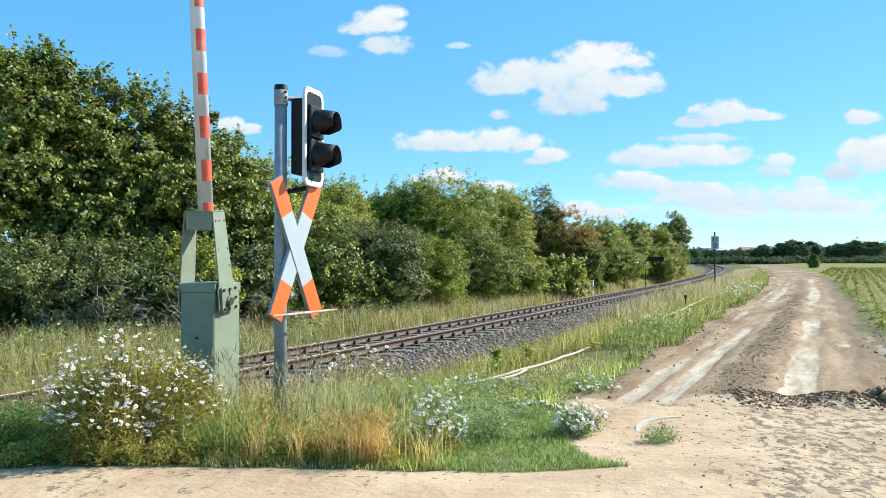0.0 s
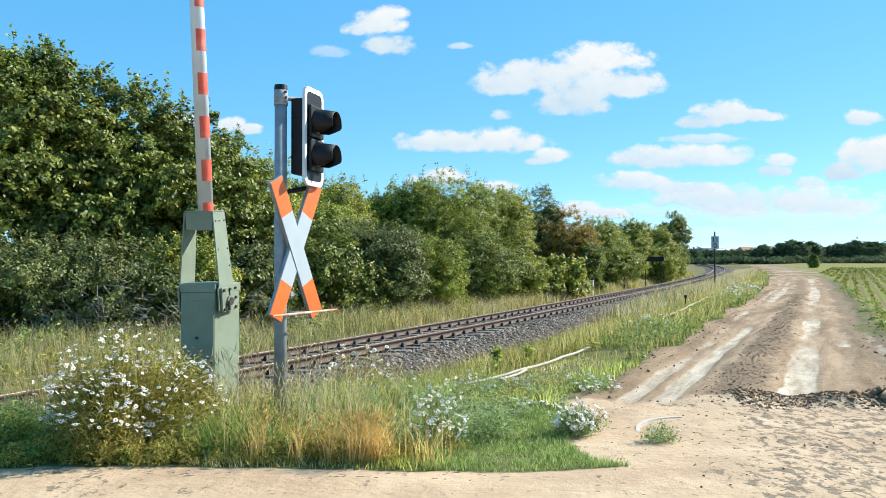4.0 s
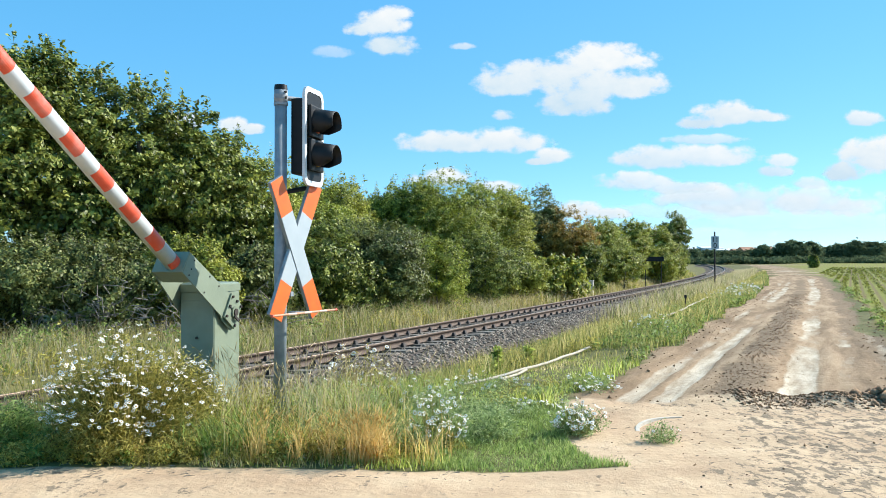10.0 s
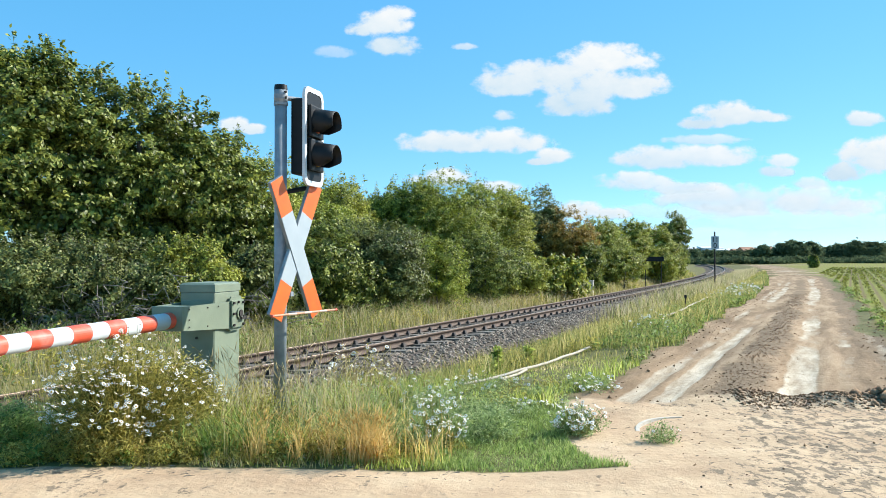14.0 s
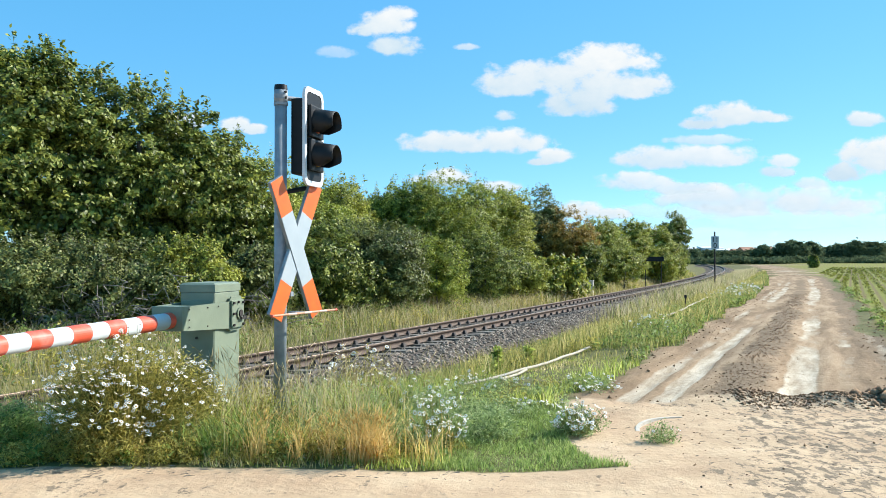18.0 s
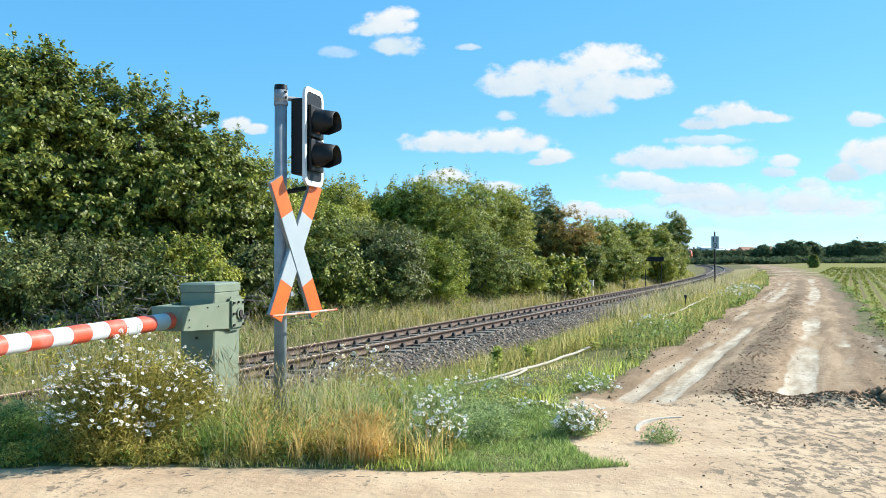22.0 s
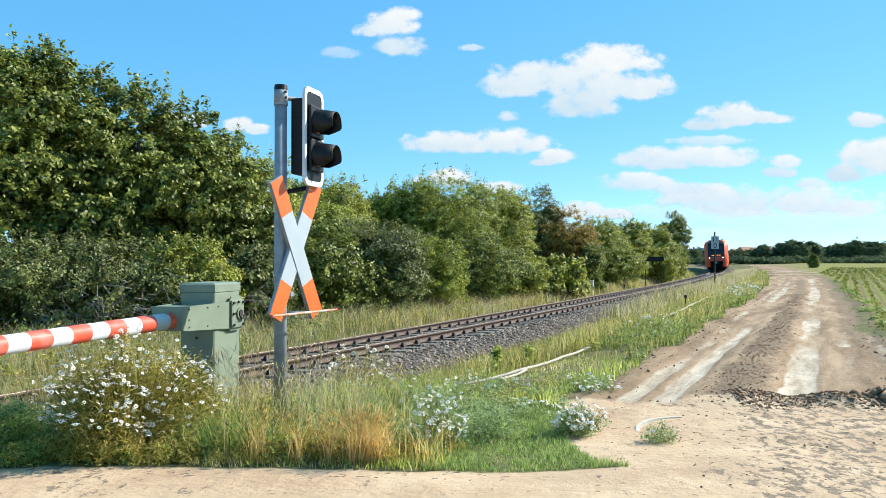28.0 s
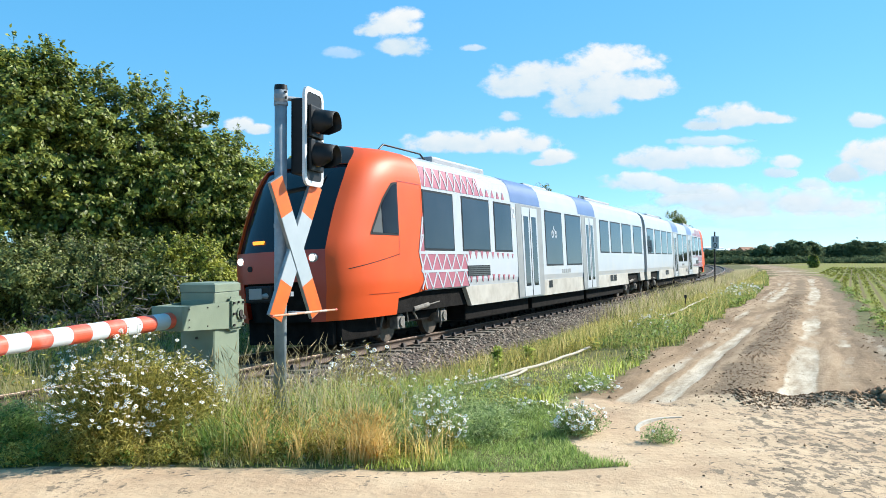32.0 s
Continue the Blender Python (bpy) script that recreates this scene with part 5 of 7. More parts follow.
def build_ground_things():
    rng = random.Random(8)
    def hose(ends, r, lift, bits):
        pts = []
        for (x0, y0), (x1, y1) in zip(ends, ends[1:]):
            for i in range(bits):
                f = i / bits
                x, y = x0 + (x1 - x0) * f, y0 + (y1 - y0) * f
                pts.append((x + 0.004 * math.sin(9 * y), y, max(gz(x, y), -0.11) + lift + 0.005 * math.sin(5 * y)))
        curve_tube("hose", pts, r, HOSE, "thin pale drain hose lying in the grass", "hose")
    hose([(0.24, 9.40), (0.83, 10.04), (1.13, 10.45), (1.63, 11.37), (2.18, 12.4), (2.4, 12.8)], 0.019, 0.055, 9)
    hose([(0.70, 9.45), (0.90, 9.80), (1.12, 10.35)], 0.017, 0.045, 6)
    hose([(4.86, 17.2), (5.86, 19.3), (8.6, 25.8), (12.2, 33.8)], 0.022, 0.20, 10)
    # buried concrete ring
    bm = bmesh.new()
    cx, cy, z = 2.42, 6.62, -0.004
    n = 64
    prof = ((0.80, -0.12), (0.80, 0.002), (0.795, 0.008), (0.762, 0.008), (0.757, -0.12))
    rings = [[bm.verts.new((cx + r * math.cos(2 * math.pi * i / n), cy + 0.88 * r * math.sin(2 * math.pi * i / n), z + h - 0.055 * (1 - max(0.0, math.cos(2 * math.pi * i / n - 2.45)) ** 2 - 0.74 * max(0.0, math.cos(2 * math.pi * i / n - 0.25)) ** 8))) for r, h in prof] for i in range(n)]
    for i in range(n):
        a, b = rings[i], rings[(i + 1) % n]
        for j in range(5):
            bm.faces.new((a[j], a[(j + 1) % 5], b[(j + 1) % 5], b[j]))
    ob = part("shaft_ring", bm, CONCRETE)
    tagged(ob, "pale concrete shaft ring half buried in sand", "concrete ring")
    # clods of turned soil
    r = np.random.default_rng(12)
    n = 4200
    x = r.uniform(2.9, 6.6, n)
    y = 7.95 + r.normal(0, 0.16, n)
    s2, o2 = -1 + 26 * r.random(3000) ** 1.4, 7.65 + r.normal(0, 0.17, 3000)
    x2, y2 = line(s2, o2)
    k = y2 > 7.8
    x3 = 1.0 + 4.0 * r.random(220) ** 0.6
    y3 = r.uniform(4.9, 8.0, 220)
    s4 = r.uniform(0, 30, 1600)
    x4, y4 = line(s4, np.where(r.random(1600) < 0.6, 9.5, 6.3) + r.normal(0, 0.25, 1600))
    k4 = y4 > 8
    x, y = np.concatenate([x, x2[k], x3, x4[k4]]), np.concatenate([y, y2[k], y3, y4[k4]])
    size = np.concatenate([r.gamma(1.0, 0.0040, n), r.gamma(1.0, 0.0032, k.sum()), r.gamma(2, 0.0016, 220), r.gamma(2, 0.004, k4.sum())]) + 0.005
    keep = (along(x, y)[1] > 5.9) | (y < 8.0)
    x, y, size = x[keep], y[keep], np.minimum(size[keep], 0.027)
    stones("soil_clods", np.stack([x, y, ground_z(x, y) + size * 0.3], 1), size, CLOD, 13, "dark brown clods of turned soil on the track")
    # a heap of dark clods beside the track's mouth
    n = 420
    hx, hy = 4.62 + r.normal(0, 0.20, n), 7.98 + r.normal(0, 0.10, n)
    up = 0.15 * np.exp(-((hx - 4.62) / 0.22) ** 2 - ((hy - 7.98) / 0.12) ** 2) * r.random(n)
    stones("soil_heap", np.stack([hx, hy, ground_z(hx, hy) + up], 1), np.minimum(r.gamma(2, 0.012, n) + 0.01, 0.06), CLOD, 14, "heap of dark turned soil beside the track")
    # thin twigs and straw on the sand
    bm = bmesh.new()
    for _ in range(260):
        x, y = rng.uniform(0.9, 5.2), rng.uniform(4.6, 7.8)
        if rng.random() < 0.35:
            x, y = rng.uniform(-3.2, 0.4), rng.uniform(5.15, 5.5)
        a, ln = rng.gauss(0.2, 0.5), rng.uniform(0.015, 0.06)
        z = gz(x, y) + 0.006
        tube(bm, (x, y, z), (x + ln * math.cos(a), y + ln * math.sin(a), z + 0.004), 0.002, 0.0015, n=3, caps=False)
    tagged(part("straw_litter", bm, DEADWOOD), "dark straw and twig litter on the sand", "litter", kind="stuff")


build_ground_things()


def text_part(name, words, size, m, material, parent):
    cu = bpy.data.curves.new(name, "FONT")
    cu.body, cu.size, cu.align_x, cu.align_y, cu.extrude = words, size, "CENTER", "CENTER", 0.002
    cu.materials.append(material)
    ob = new(name, cu)
    ob.parent = parent
    ob.matrix_basis = m
    return ob


def build_lineside():
    x, y = 15.8, 46.0
    g = gz(x, y)
    th = empty("distance_sign", pose(x, y, g), label="white distance board with black figures on a thin post", category="sign")
    part("post", tubed((0, 0, -0.2), (0, 0, 2.95 - g), 0.045, n=10), IRON, th)
    part("board", boxed(-0.22, 0.22, -0.075, -0.05, 1.95 - g, 2.68 - g, bevel=0.01), SIGN_WHITE, th, "white board")
    text_part("figures", "11", 0.42, pose(0, -0.079, 2.48 - g, 90, 0, 0), BLACK_PLASTIC, th)
    text_part("figures", "0", 0.42, pose(0, -0.079, 2.13 - g, 90, 0, 0), BLACK_PLASTIC, th)
    x, y = 13.84, 52.0
    g = gz(x, y)
    th = empty("dark_board", pose(x, y, g), label="dark rectangular board on two thin posts", category="sign")
    part("board", boxed(-0.67, 0.67, -0.03, 0.03, 1.20 - g, 1.50 - g, bevel=0.01), BLACK_PLASTIC, th)
    for side_x in (-0.52, 0.52):
        part("post", tubed((side_x, 0.05, -0.2), (side_x, 0.05, 1.4 - g), 0.03, n=8), IRON, th)
    x, y = 7.72, 41.5
    th = empty("cable_box", pose(x, y, gz(x, y), 0, 0, -20), label="small grey concrete lineside box", category="box")
    part("body", boxed(-0.16, 0.16, -0.14, 0.14, -0.1, 0.72, bevel=0.02), CONCRETE, th)
    part("cap", boxed(-0.18, 0.18, -0.16, 0.16, 0.722, 0.78, bevel=0.01), CONCRETE, th)
    x, y = line(13.5, 5.2)
    x, y = float(x), float(y)
    th = empty("marker_post", pose(x, y, gz(x, y)), label="thin dark metal marker post in the verge", category="post")
    part("rod", tubed((0, 0, -0.1), (0, 0, 0.42), 0.014, n=6), IRON, th)
    part("tip", boxed(-0.03, 0.03, -0.012, 0.012, 0.42, 0.50), IRON, th)


build_lineside()


def mullein(x, y, h, seed):
    """A tall single weed stalk with leaves."""
    rng = np.random.default_rng(seed)
    th = empty("weed_stalk", pose(x, y, gz(x, y) - 0.1), label="tall green weed growing out of the ballast", category="weed")
    part("stalk", tubed((0, 0, 0), (0.02, 0, h), 0.012, 0.006, n=6), HERB, th)
    n = 500
    t = rng.random(n)
    p = np.stack([rng.normal(0, 0.05, n) * (1.1 - t * 0.6), rng.normal(0, 0.05, n), t * h], 1)
    v, f = leaf_quads(p, rng.normal(0, 1, (n, 3)), np.full(n, 0.035), rng, 2.2)
    ob = new("leaves", fast_mesh("leaves", v, f, GRASS))
    ob.parent = th


mullein(0.80, 11.6, 0.55, 1)
mullein(1.35, 12.6, 0.42, 2)


# ---- the crop field ----
def build_crop():
    rng = np.random.default_rng(41)
    ps = []
    for row in range(-6, 66):
        far = np.arange(8, 120, 0.13)
        far = far[rng.random(len(far)) < np.clip(16 / far, 0.10, 1.0)]
        across = row * ROW + 0.62 + rng.normal(0, 0.035, len(far))
        x, y = across * math.cos(ROW_TURN) + far * math.sin(ROW_TURN), far * math.cos(ROW_TURN) - across * math.sin(ROW_TURN)
        k = (x < y * 0.60 + 1) & (y > 9) & (zones(x, y)[2] > 0.5)
        if k.any():
            q = np.stack([x[k], y[k], ground_z(x[k], y[k])], 1)
            ps.append(np.repeat(q, 6, 0))
    p = np.concatenate(ps)
    sz = np.clip(p[:, 1] * 0.0016, 0.035, 0.13)
    jit = rng.normal(0, 1, p.shape)
    p = p + np.stack([jit[:, 0] * np.minimum(sz * 1.0, 0.085) + 0.43 * jit[:, 1] * sz * 1.6, 0.9 * jit[:, 1] * sz * 1.6, np.abs(jit[:, 2]) * sz * 0.45 + 0.05], 1)
    v, f = leaf_quads(p, np.tile([0, 0, 1.0], (len(p), 1)), sz, rng, 1.5)
    tagged(new("crop_rows", fast_mesh("crop_rows", v, f, CROP)), "young green crop plants in straight rows", "crop", kind="stuff")


build_crop()

# ---- far trees, hedge, houses ----
FAR = [  # x, y, half width, top
       (72.0, 230, 2.63, 3.23),
       (79.9, 240, 3.09, 2.95),
       (88.2, 250, 3.21, 3.00),
       (93.0, 250, 2.86, 3.00),
       (97.5, 250, 2.50, 3.18),
       (97.0, 240, 2.57, 4.66),
       (102.5, 240, 3.09, 5.18),
       (105.1, 235, 3.36, 5.61),
       (111.4, 240, 3.09, 5.69),
       (121.8, 250, 2.86, 4.25),
       (120.5, 240, 2.74, 5.01),
       (122.5, 235, 3.19, 5.78),
       (127.2, 235, 3.19, 5.61),
       (134.1, 240, 3.09, 5.18),
       (139.9, 240, 5.14, 5.52),
       (110.0, 250, 1.43, 6.39)]


def build_distance():
    for i, (x, y, half, top) in enumerate(FAR):
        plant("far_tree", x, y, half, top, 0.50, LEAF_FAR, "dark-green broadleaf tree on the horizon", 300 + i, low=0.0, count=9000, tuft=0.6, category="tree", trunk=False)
    for i in range(15):
        x, y = 66 + i * 8.2, 205 - (i % 3) * 3
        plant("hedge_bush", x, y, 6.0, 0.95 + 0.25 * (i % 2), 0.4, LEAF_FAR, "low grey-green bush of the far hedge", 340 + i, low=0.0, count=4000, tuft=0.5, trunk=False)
    plant("lone_bush", 52.0, 111.0, 0.62, 1.65, 0.14, LEAF_DARK, "lone round dark-green bush in the field", 360, count=3500, trunk=False)
    roof = mat("roof_tile", (0.42, 0.20, 0.12), (0.30, 0.15, 0.10), 0.85, 0, 0.6)
    wall = mat("render_wall", (0.62, 0.56, 0.48), (0.52, 0.47, 0.41), 0.9, 0, 0.4)
    white = mat("shed_white", (0.62, 0.65, 0.68), (0.52, 0.55, 0.58), 0.6, 0, 0.3)
    for x, half, zt, d, kind in ((128.7, 2.59, 5.93, 330, "house"), (136.2, 1.70, 5.58, 340, "house"), (137.7, 1.89, 6.16, 330, "house"), (146.2, 1.44, 6.24, 335, "house"), (132.0, 2.00, 5.45, 350, "house"), (129.7, 5.43, 6.88, 380, "shed"), (132.4, 3.44, 5.68, 370, "shed"), (120.5, 2.99, 6.61, 380, "shed"), (-5.8, 0.80, 6.10, 62, "house")):
        th = empty(kind, pose(x, d, 0, 0, 0, 8), label="distant rendered house with a tiled roof" if kind == "house" else "long pale metal shed in the distance", category="building")
        eave = zt - (2.2 if kind == "house" else 0.9) if d > 100 else zt - 0.35
        part("wall", boxed(-half, half, 0, 9, -0.5, eave), wall if kind == "house" else white, th)
        rf = extrude_poly([(-0.4, eave), (9.4, eave), (4.5, zt)], -half - 0.3, half + 0.3, "yz")
        part("roof", rf, (roof if d > 100 else ROOF_GREY) if kind == "house" else white, th)
        for k in range(3):
            wx = -half * 0.6 + k * half * 0.6
            part("window", boxed(wx - half * 0.1, wx + half * 0.1, -0.06, -0.005, eave - 1.9, eave - 0.7), GLASS, th)


build_distance()


# ---- clouds ----
def cloud_material():
    m = bpy.data.materials.new("cloud")
    m.use_nodes = True
    nt = m.node_tree
    n, l = nt.nodes, nt.links
    n.clear()
    out = n.new("ShaderNodeOutputMaterial")
    tc = n.new("ShaderNodeTexCoord")
    info = n.new("ShaderNodeObjectInfo")
    shift = n.new("ShaderNodeVectorMath")
    shift.operation = "MULTIPLY_ADD"
    l.new(info.outputs["Random"], shift.inputs[0])
    shift.inputs[1].default_value = (9000, 0, 7000)
    l.new(tc.outputs["Object"], shift.inputs[2])
    nz = n.new("ShaderNodeTexNoise")
    nz.inputs["Scale"].default_value = 0.0115
    nz.inputs["Detail"].default_value = 9
    nz.inputs["Roughness"].default_value = 0.56
    squash = n.new("ShaderNodeVectorMath")
    squash.operation = "MULTIPLY"
    squash.inputs[1].default_value = (1.0, 1.0, 1.5)
    l.new(shift.outputs[0], squash.inputs[0])
    l.new(squash.outputs[0], nz.inputs["Vector"])
    body = n.new("ShaderNodeAttribute")
    body.attribute_name = "body"
    thin = n.new("ShaderNodeAttribute")
    thin.attribute_name = "thin"
    shade = n.new("ShaderNodeAttribute")
    shade.attribute_name = "shade"
    ad = n.new("ShaderNodeMath")
    ad.operation = "MULTIPLY_ADD"
    l.new(nz.outputs["Fac"], ad.inputs[0])
    ad.inputs[1].default_value = 1.75
    l.new(body.outputs["Fac"], ad.inputs[2])
    mr = n.new("ShaderNodeMapRange")
    mr.interpolation_type = "SMOOTHSTEP"
    mr.inputs["From Min"].default_value, mr.inputs["From Max"].default_value = 0.97, 1.42
    l.new(ad.outputs[0], mr.inputs["Value"])
    mu = n.new("ShaderNodeMath")
    mu.operation = "MULTIPLY"
    l.new(mr.outputs["Result"], mu.inputs[0])
    l.new(thin.outputs["Fac"], mu.inputs[1])
    # cloud shading put into the glow's colour: blue-grey below, white towards the top
    ramp = n.new("ShaderNodeValToRGB")
    e = ramp.color_ramp.elements
    e[0].position, e[1].position = 0.22, 0.92
    e[0].color, e[1].color = (0.305, 0.395, 0.462, 1), (0.465, 0.484, 0.493, 1)
    sm = n.new("ShaderNodeMath")
    sm.operation = "MULTIPLY_ADD"
    l.new(nz.outputs["Fac"], sm.inputs[0])
    sm.inputs[1].default_value = 0.9
    l.new(shade.outputs["Fac"], sm.inputs[2])
    l.new(sm.outputs[0], ramp.inputs["Fac"])
    em = n.new("ShaderNodeEmission")
    em.inputs["Strength"].default_value = 1.0
    l.new(ramp.outputs["Color"], em.inputs["Color"])
    tr = n.new("ShaderNodeBsdfTransparent")
    mx = n.new("ShaderNodeMixShader")
    l.new(mu.outputs[0], mx.inputs["Fac"])
    l.new(tr.outputs[0], mx.inputs[1])
    l.new(em.outputs[0], mx.inputs[2])
    l.new(mx.outputs[0], out.inputs["Surface"])
    return m


CLOUD = cloud_material()
# centre right and up (metres at the clouds' distance), half width, half height, opacity, lobes as shares of the half sizes
CLOUDS = [
    (-198, 715, 140, 88, 1.0, ((-0.1, 0.3, 0.6, 0.5), (0.25, 0.65, 0.35, 0.3), (0.15, -0.5, 0.6, 0.42), (-0.6, 0.1, 0.35, 0.3))),
    (55, 672, 48, 22, 0.75, ((0, 0, 0.9, 0.6),)),
    (403, 558, 300, 128, 1.0, ((-0.2, 0.15, 0.75, 0.45), (0.35, 0.55, 0.5, 0.4), (0.55, -0.1, 0.5, 0.35), (0.0, -0.55, 0.4, 0.35), (-0.7, -0.1, 0.35, 0.3), (0.1, -0.15, 0.5, 0.45))),
    (92, 365, 250, 52, 1.0, ((-0.3, 0.0, 0.7, 0.7), (0.4, 0.1, 0.6, 0.8))),
    (340, 318, 92, 36, 1.0, ((0.0, 0.2, 0.7, 0.7), (-0.4, -0.3, 0.6, 0.4))),
    (186, 456, 46, 26, 0.9, ((0, 0, 0.9, 0.8),)),
    (920, 456, 172, 58, 1.0, ((-0.1, 0.1, 0.6, 0.7), (0.4, 0.0, 0.6, 0.4), (-0.6, -0.4, 0.4, 0.4))),
    (840, 380, 140, 26, 0.7, ((0, 0, 0.95, 0.7),)),
    (780, 318, 240, 56, 0.95, ((-0.4, 0.0, 0.6, 0.7), (0.3, 0.15, 0.7, 0.7))),
    (690, 235, 208, 48, 0.9, ((-0.4, 0.2, 0.6, 0.7), (0.4, -0.2, 0.6, 0.5))),
    (1050, 188, 340, 62, 0.75, ((-0.4, 0.0, 0.7, 0.7), (0.4, 0.0, 0.7, 0.7))),
    (1390, 320, 165, 88, 1.0, ((0.1, 0.1, 0.8, 0.7), (-0.6, -0.5, 0.4, 0.4), (0.5, 0.5, 0.5, 0.4))),
    (1090, 300, 75, 50, 0.9, ((0.1, 0.3, 0.7, 0.5), (-0.2, -0.4, 0.8, 0.4))),
    (1370, 455, 70, 36, 0.95, ((0, 0, 0.9, 0.8),)),
    (-670, 425, 82, 40, 1.0, ((-0.3, 0.2, 0.6, 0.7), (0.4, -0.2, 0.6, 0.5))),
    (-860, 440, 70, 40, 0.8, ((0, 0, 0.9, 0.8),)),
    (0, 258, 120, 40, 1.0, ((0, 0, 0.9, 0.8),)),
    (165, 225, 110, 30, 0.9, ((0, 0, 0.9, 0.8),)),
    (480, 150, 135, 42, 1.0, ((-0.3, 0.1, 0.6, 0.8), (0.5, -0.2, 0.5, 0.5))),
    (1215, 245, 70, 28, 0.8, ((0, 0, 0.9, 0.8),)),
    (780, 150, 320, 36, 0.4, ((0, 0, 0.95, 0.8),)),
    (1180, 120, 420, 40, 0.35, ((0, 0, 0.95, 0.8),)),
    (700, 75, 420, 30, 0.25, ((0, 0, 0.95, 0.8),)),
    (1136, 160, 300, 46, 0.85, ((-0.5, 0.1, 0.5, 0.7), (0.1, 0.2, 0.5, 0.8), (0.6, 0.0, 0.5, 0.7))),
    (832, 205, 150, 36, 0.8, ((-0.3, 0.0, 0.6, 0.7), (0.4, 0.1, 0.6, 0.8))),
    (-385, 690, 70, 30, 0.45, ((0, 0, 0.9, 0.8),)),
]
CLOUD_FAR = 2500.0
clouds = []


def build_clouds():
    nx, nz = 44, 26
    for cx, up, hw, hh, opacity, lobes in CLOUDS:
        gx, gzz = np.meshgrid(np.linspace(-1.45, 1.45, nx), np.linspace(-1.6, 1.6, nz))
        fx, fz = gx.ravel(), gzz.ravel()
        d = np.zeros(len(fx))
        for lx, lz, rx, rz in lobes:
            q = ((fx - lx) / (rx * 1.25)) ** 2 + ((fz - lz) / (rz * np.where(fz > lz, 1.35, 0.95))) ** 2
            d = np.maximum(d, np.clip(1 - q, -1.2, 1)) + 0.12 * np.clip(1 - q, 0, 1)
        edge = np.minimum(sstep(1.45, 1.2, np.abs(fx)), sstep(1.6, 1.35, np.abs(fz)))
        d = np.where(edge < 1, d - (1 - edge) * 2, d)
        d0 = np.full(len(fx), -1.2)
        for lx, lz, rx, rz in lobes:
            q = ((fx - lx) / (rx * 1.2)) ** 2 + ((fz - lz) / (rz * np.where(fz > lz, 1.3, 0.95))) ** 2
            d0 = np.maximum(d0, 1 - q)
        body = np.clip(d0, -1.2, 1.0) * 0.75 - (1 - edge) * 2
        i = np.arange(nx * nz).reshape(nz, nx)
        f = np.stack([i[:-1, :-1].ravel(), i[:-1, 1:].ravel(), i[1:, 1:].ravel(), i[1:, :-1].ravel()], 1)
        me = fast_mesh("cloud", np.stack([fx * hw, -0.03 * hw * (1 - fx ** 2), fz * hh], 1), f, CLOUD, True)
        for name, v in (("body", body), ("thin", np.full(len(fx), opacity)), ("shade", 0.12 + 0.42 * fz + 0.12 * fx)):
            me.attributes.new(name, "FLOAT", "POINT").data.foreach_set("value", v.astype(np.float32))
        ob = tagged(new("cloud", me), "white fair-weather cumulus cloud in blue sky", "cloud", "drifting clouds")
        clouds.append((ob, cx, up))


build_clouds()


# ---- the train ----
SIDE = 1.375
RING = [(1.335, 0.95), (1.372, 1.12), (SIDE, 1.40), (SIDE, 3.04), (1.350, 3.24), (1.29, 3.46), (1.17, 3.61), (0.95, 3.72), (0.55, 3.80), (0.0, 3.83)]
CAB = [(1.27, 0.55), (1.31, 0.75), (1.335, 0.95), (1.36, 1.05), (1.372, 1.12), (SIDE, 1.25)] + [(SIDE, 1.4 + 0.164 * i) for i in range(10)] + RING[3:]
CAB = CAB + [(-x, z) for x, z in CAB[-2::-1]]
RING = RING + [(-x, z) for x, z in RING[-2::-1]]


CAB_P = 3.0


def nose_y(x, z):
    """Where the middle of the front lies at the height z, and how far its rounding has gone at the half width x."""
    up = max(0.0, z - 1.75)
    tip = -0.12 + 0.36 * up + 0.15 * up * up + 0.9 * max(0.0, z - 3.25) ** 1.5 + 0.06 * max(0.0, 1.3 - z)
    f = min(1.0, abs(x) / SIDE)
    return tip + cab_depth(z) * (1 - (1 - f ** CAB_P) ** (1 / CAB_P))


def cab_depth(z):
    """How long the rounding of the cab's corner is at the height z."""
    return 1.88 - 0.42 * max(0.0, z - 2.2)


def shell_x(x, y, z):
    """Half width of the cab's shell at y, for the body's half width x."""
    d = cab_depth(z)
    u = min(1.0, max(0.0, (nose_y(0, z) + d - y) / d))
    return x * (1 - u ** CAB_P) ** (1 / CAB_P)


def mesh_part(name, vs, fs, material, parent, label="", smooth=False):
    me = bpy.data.meshes.new(name)
    me.from_pydata(vs, [], fs)
    me.materials.append(material)
    if smooth:
        me.polygons.foreach_set("use_smooth", [True] * len(me.polygons))
    ob = new(name, me)
    ob.parent = parent
    return tagged(ob, label) if label else ob


def side_quad(pts, sgn, proud):
    """A thin raised plate on a side wall, by (y, z) corners."""
    bm = bmesh.new()
    a, b = sgn * (SIDE + proud), sgn * (SIDE - 0.01)
    lo = [bm.verts.new((a, y, z)) for y, z in pts]
    hi = [bm.verts.new((b, y, z)) for y, z in pts]
    bm.faces.new(lo)
    for i in range(len(pts)):
        j = (i + 1) % len(pts)
        bm.faces.new((lo[i], lo[j], hi[j], hi[i]))
    return bm


def rect(y0, y1, z0, z1):
    return [(y0, z0), (y1, z0), (y1, z1), (y0, z1)]


def bar(p, q, w):
    d = Vector((q[0] - p[0], q[1] - p[1])).normalized() * w / 2
    return [(p[0] - d.y, p[1] + d.x), (p[0] + d.y, p[1] - d.x), (q[0] + d.y, q[1] - d.x), (q[0] - d.y, q[1] + d.x)]


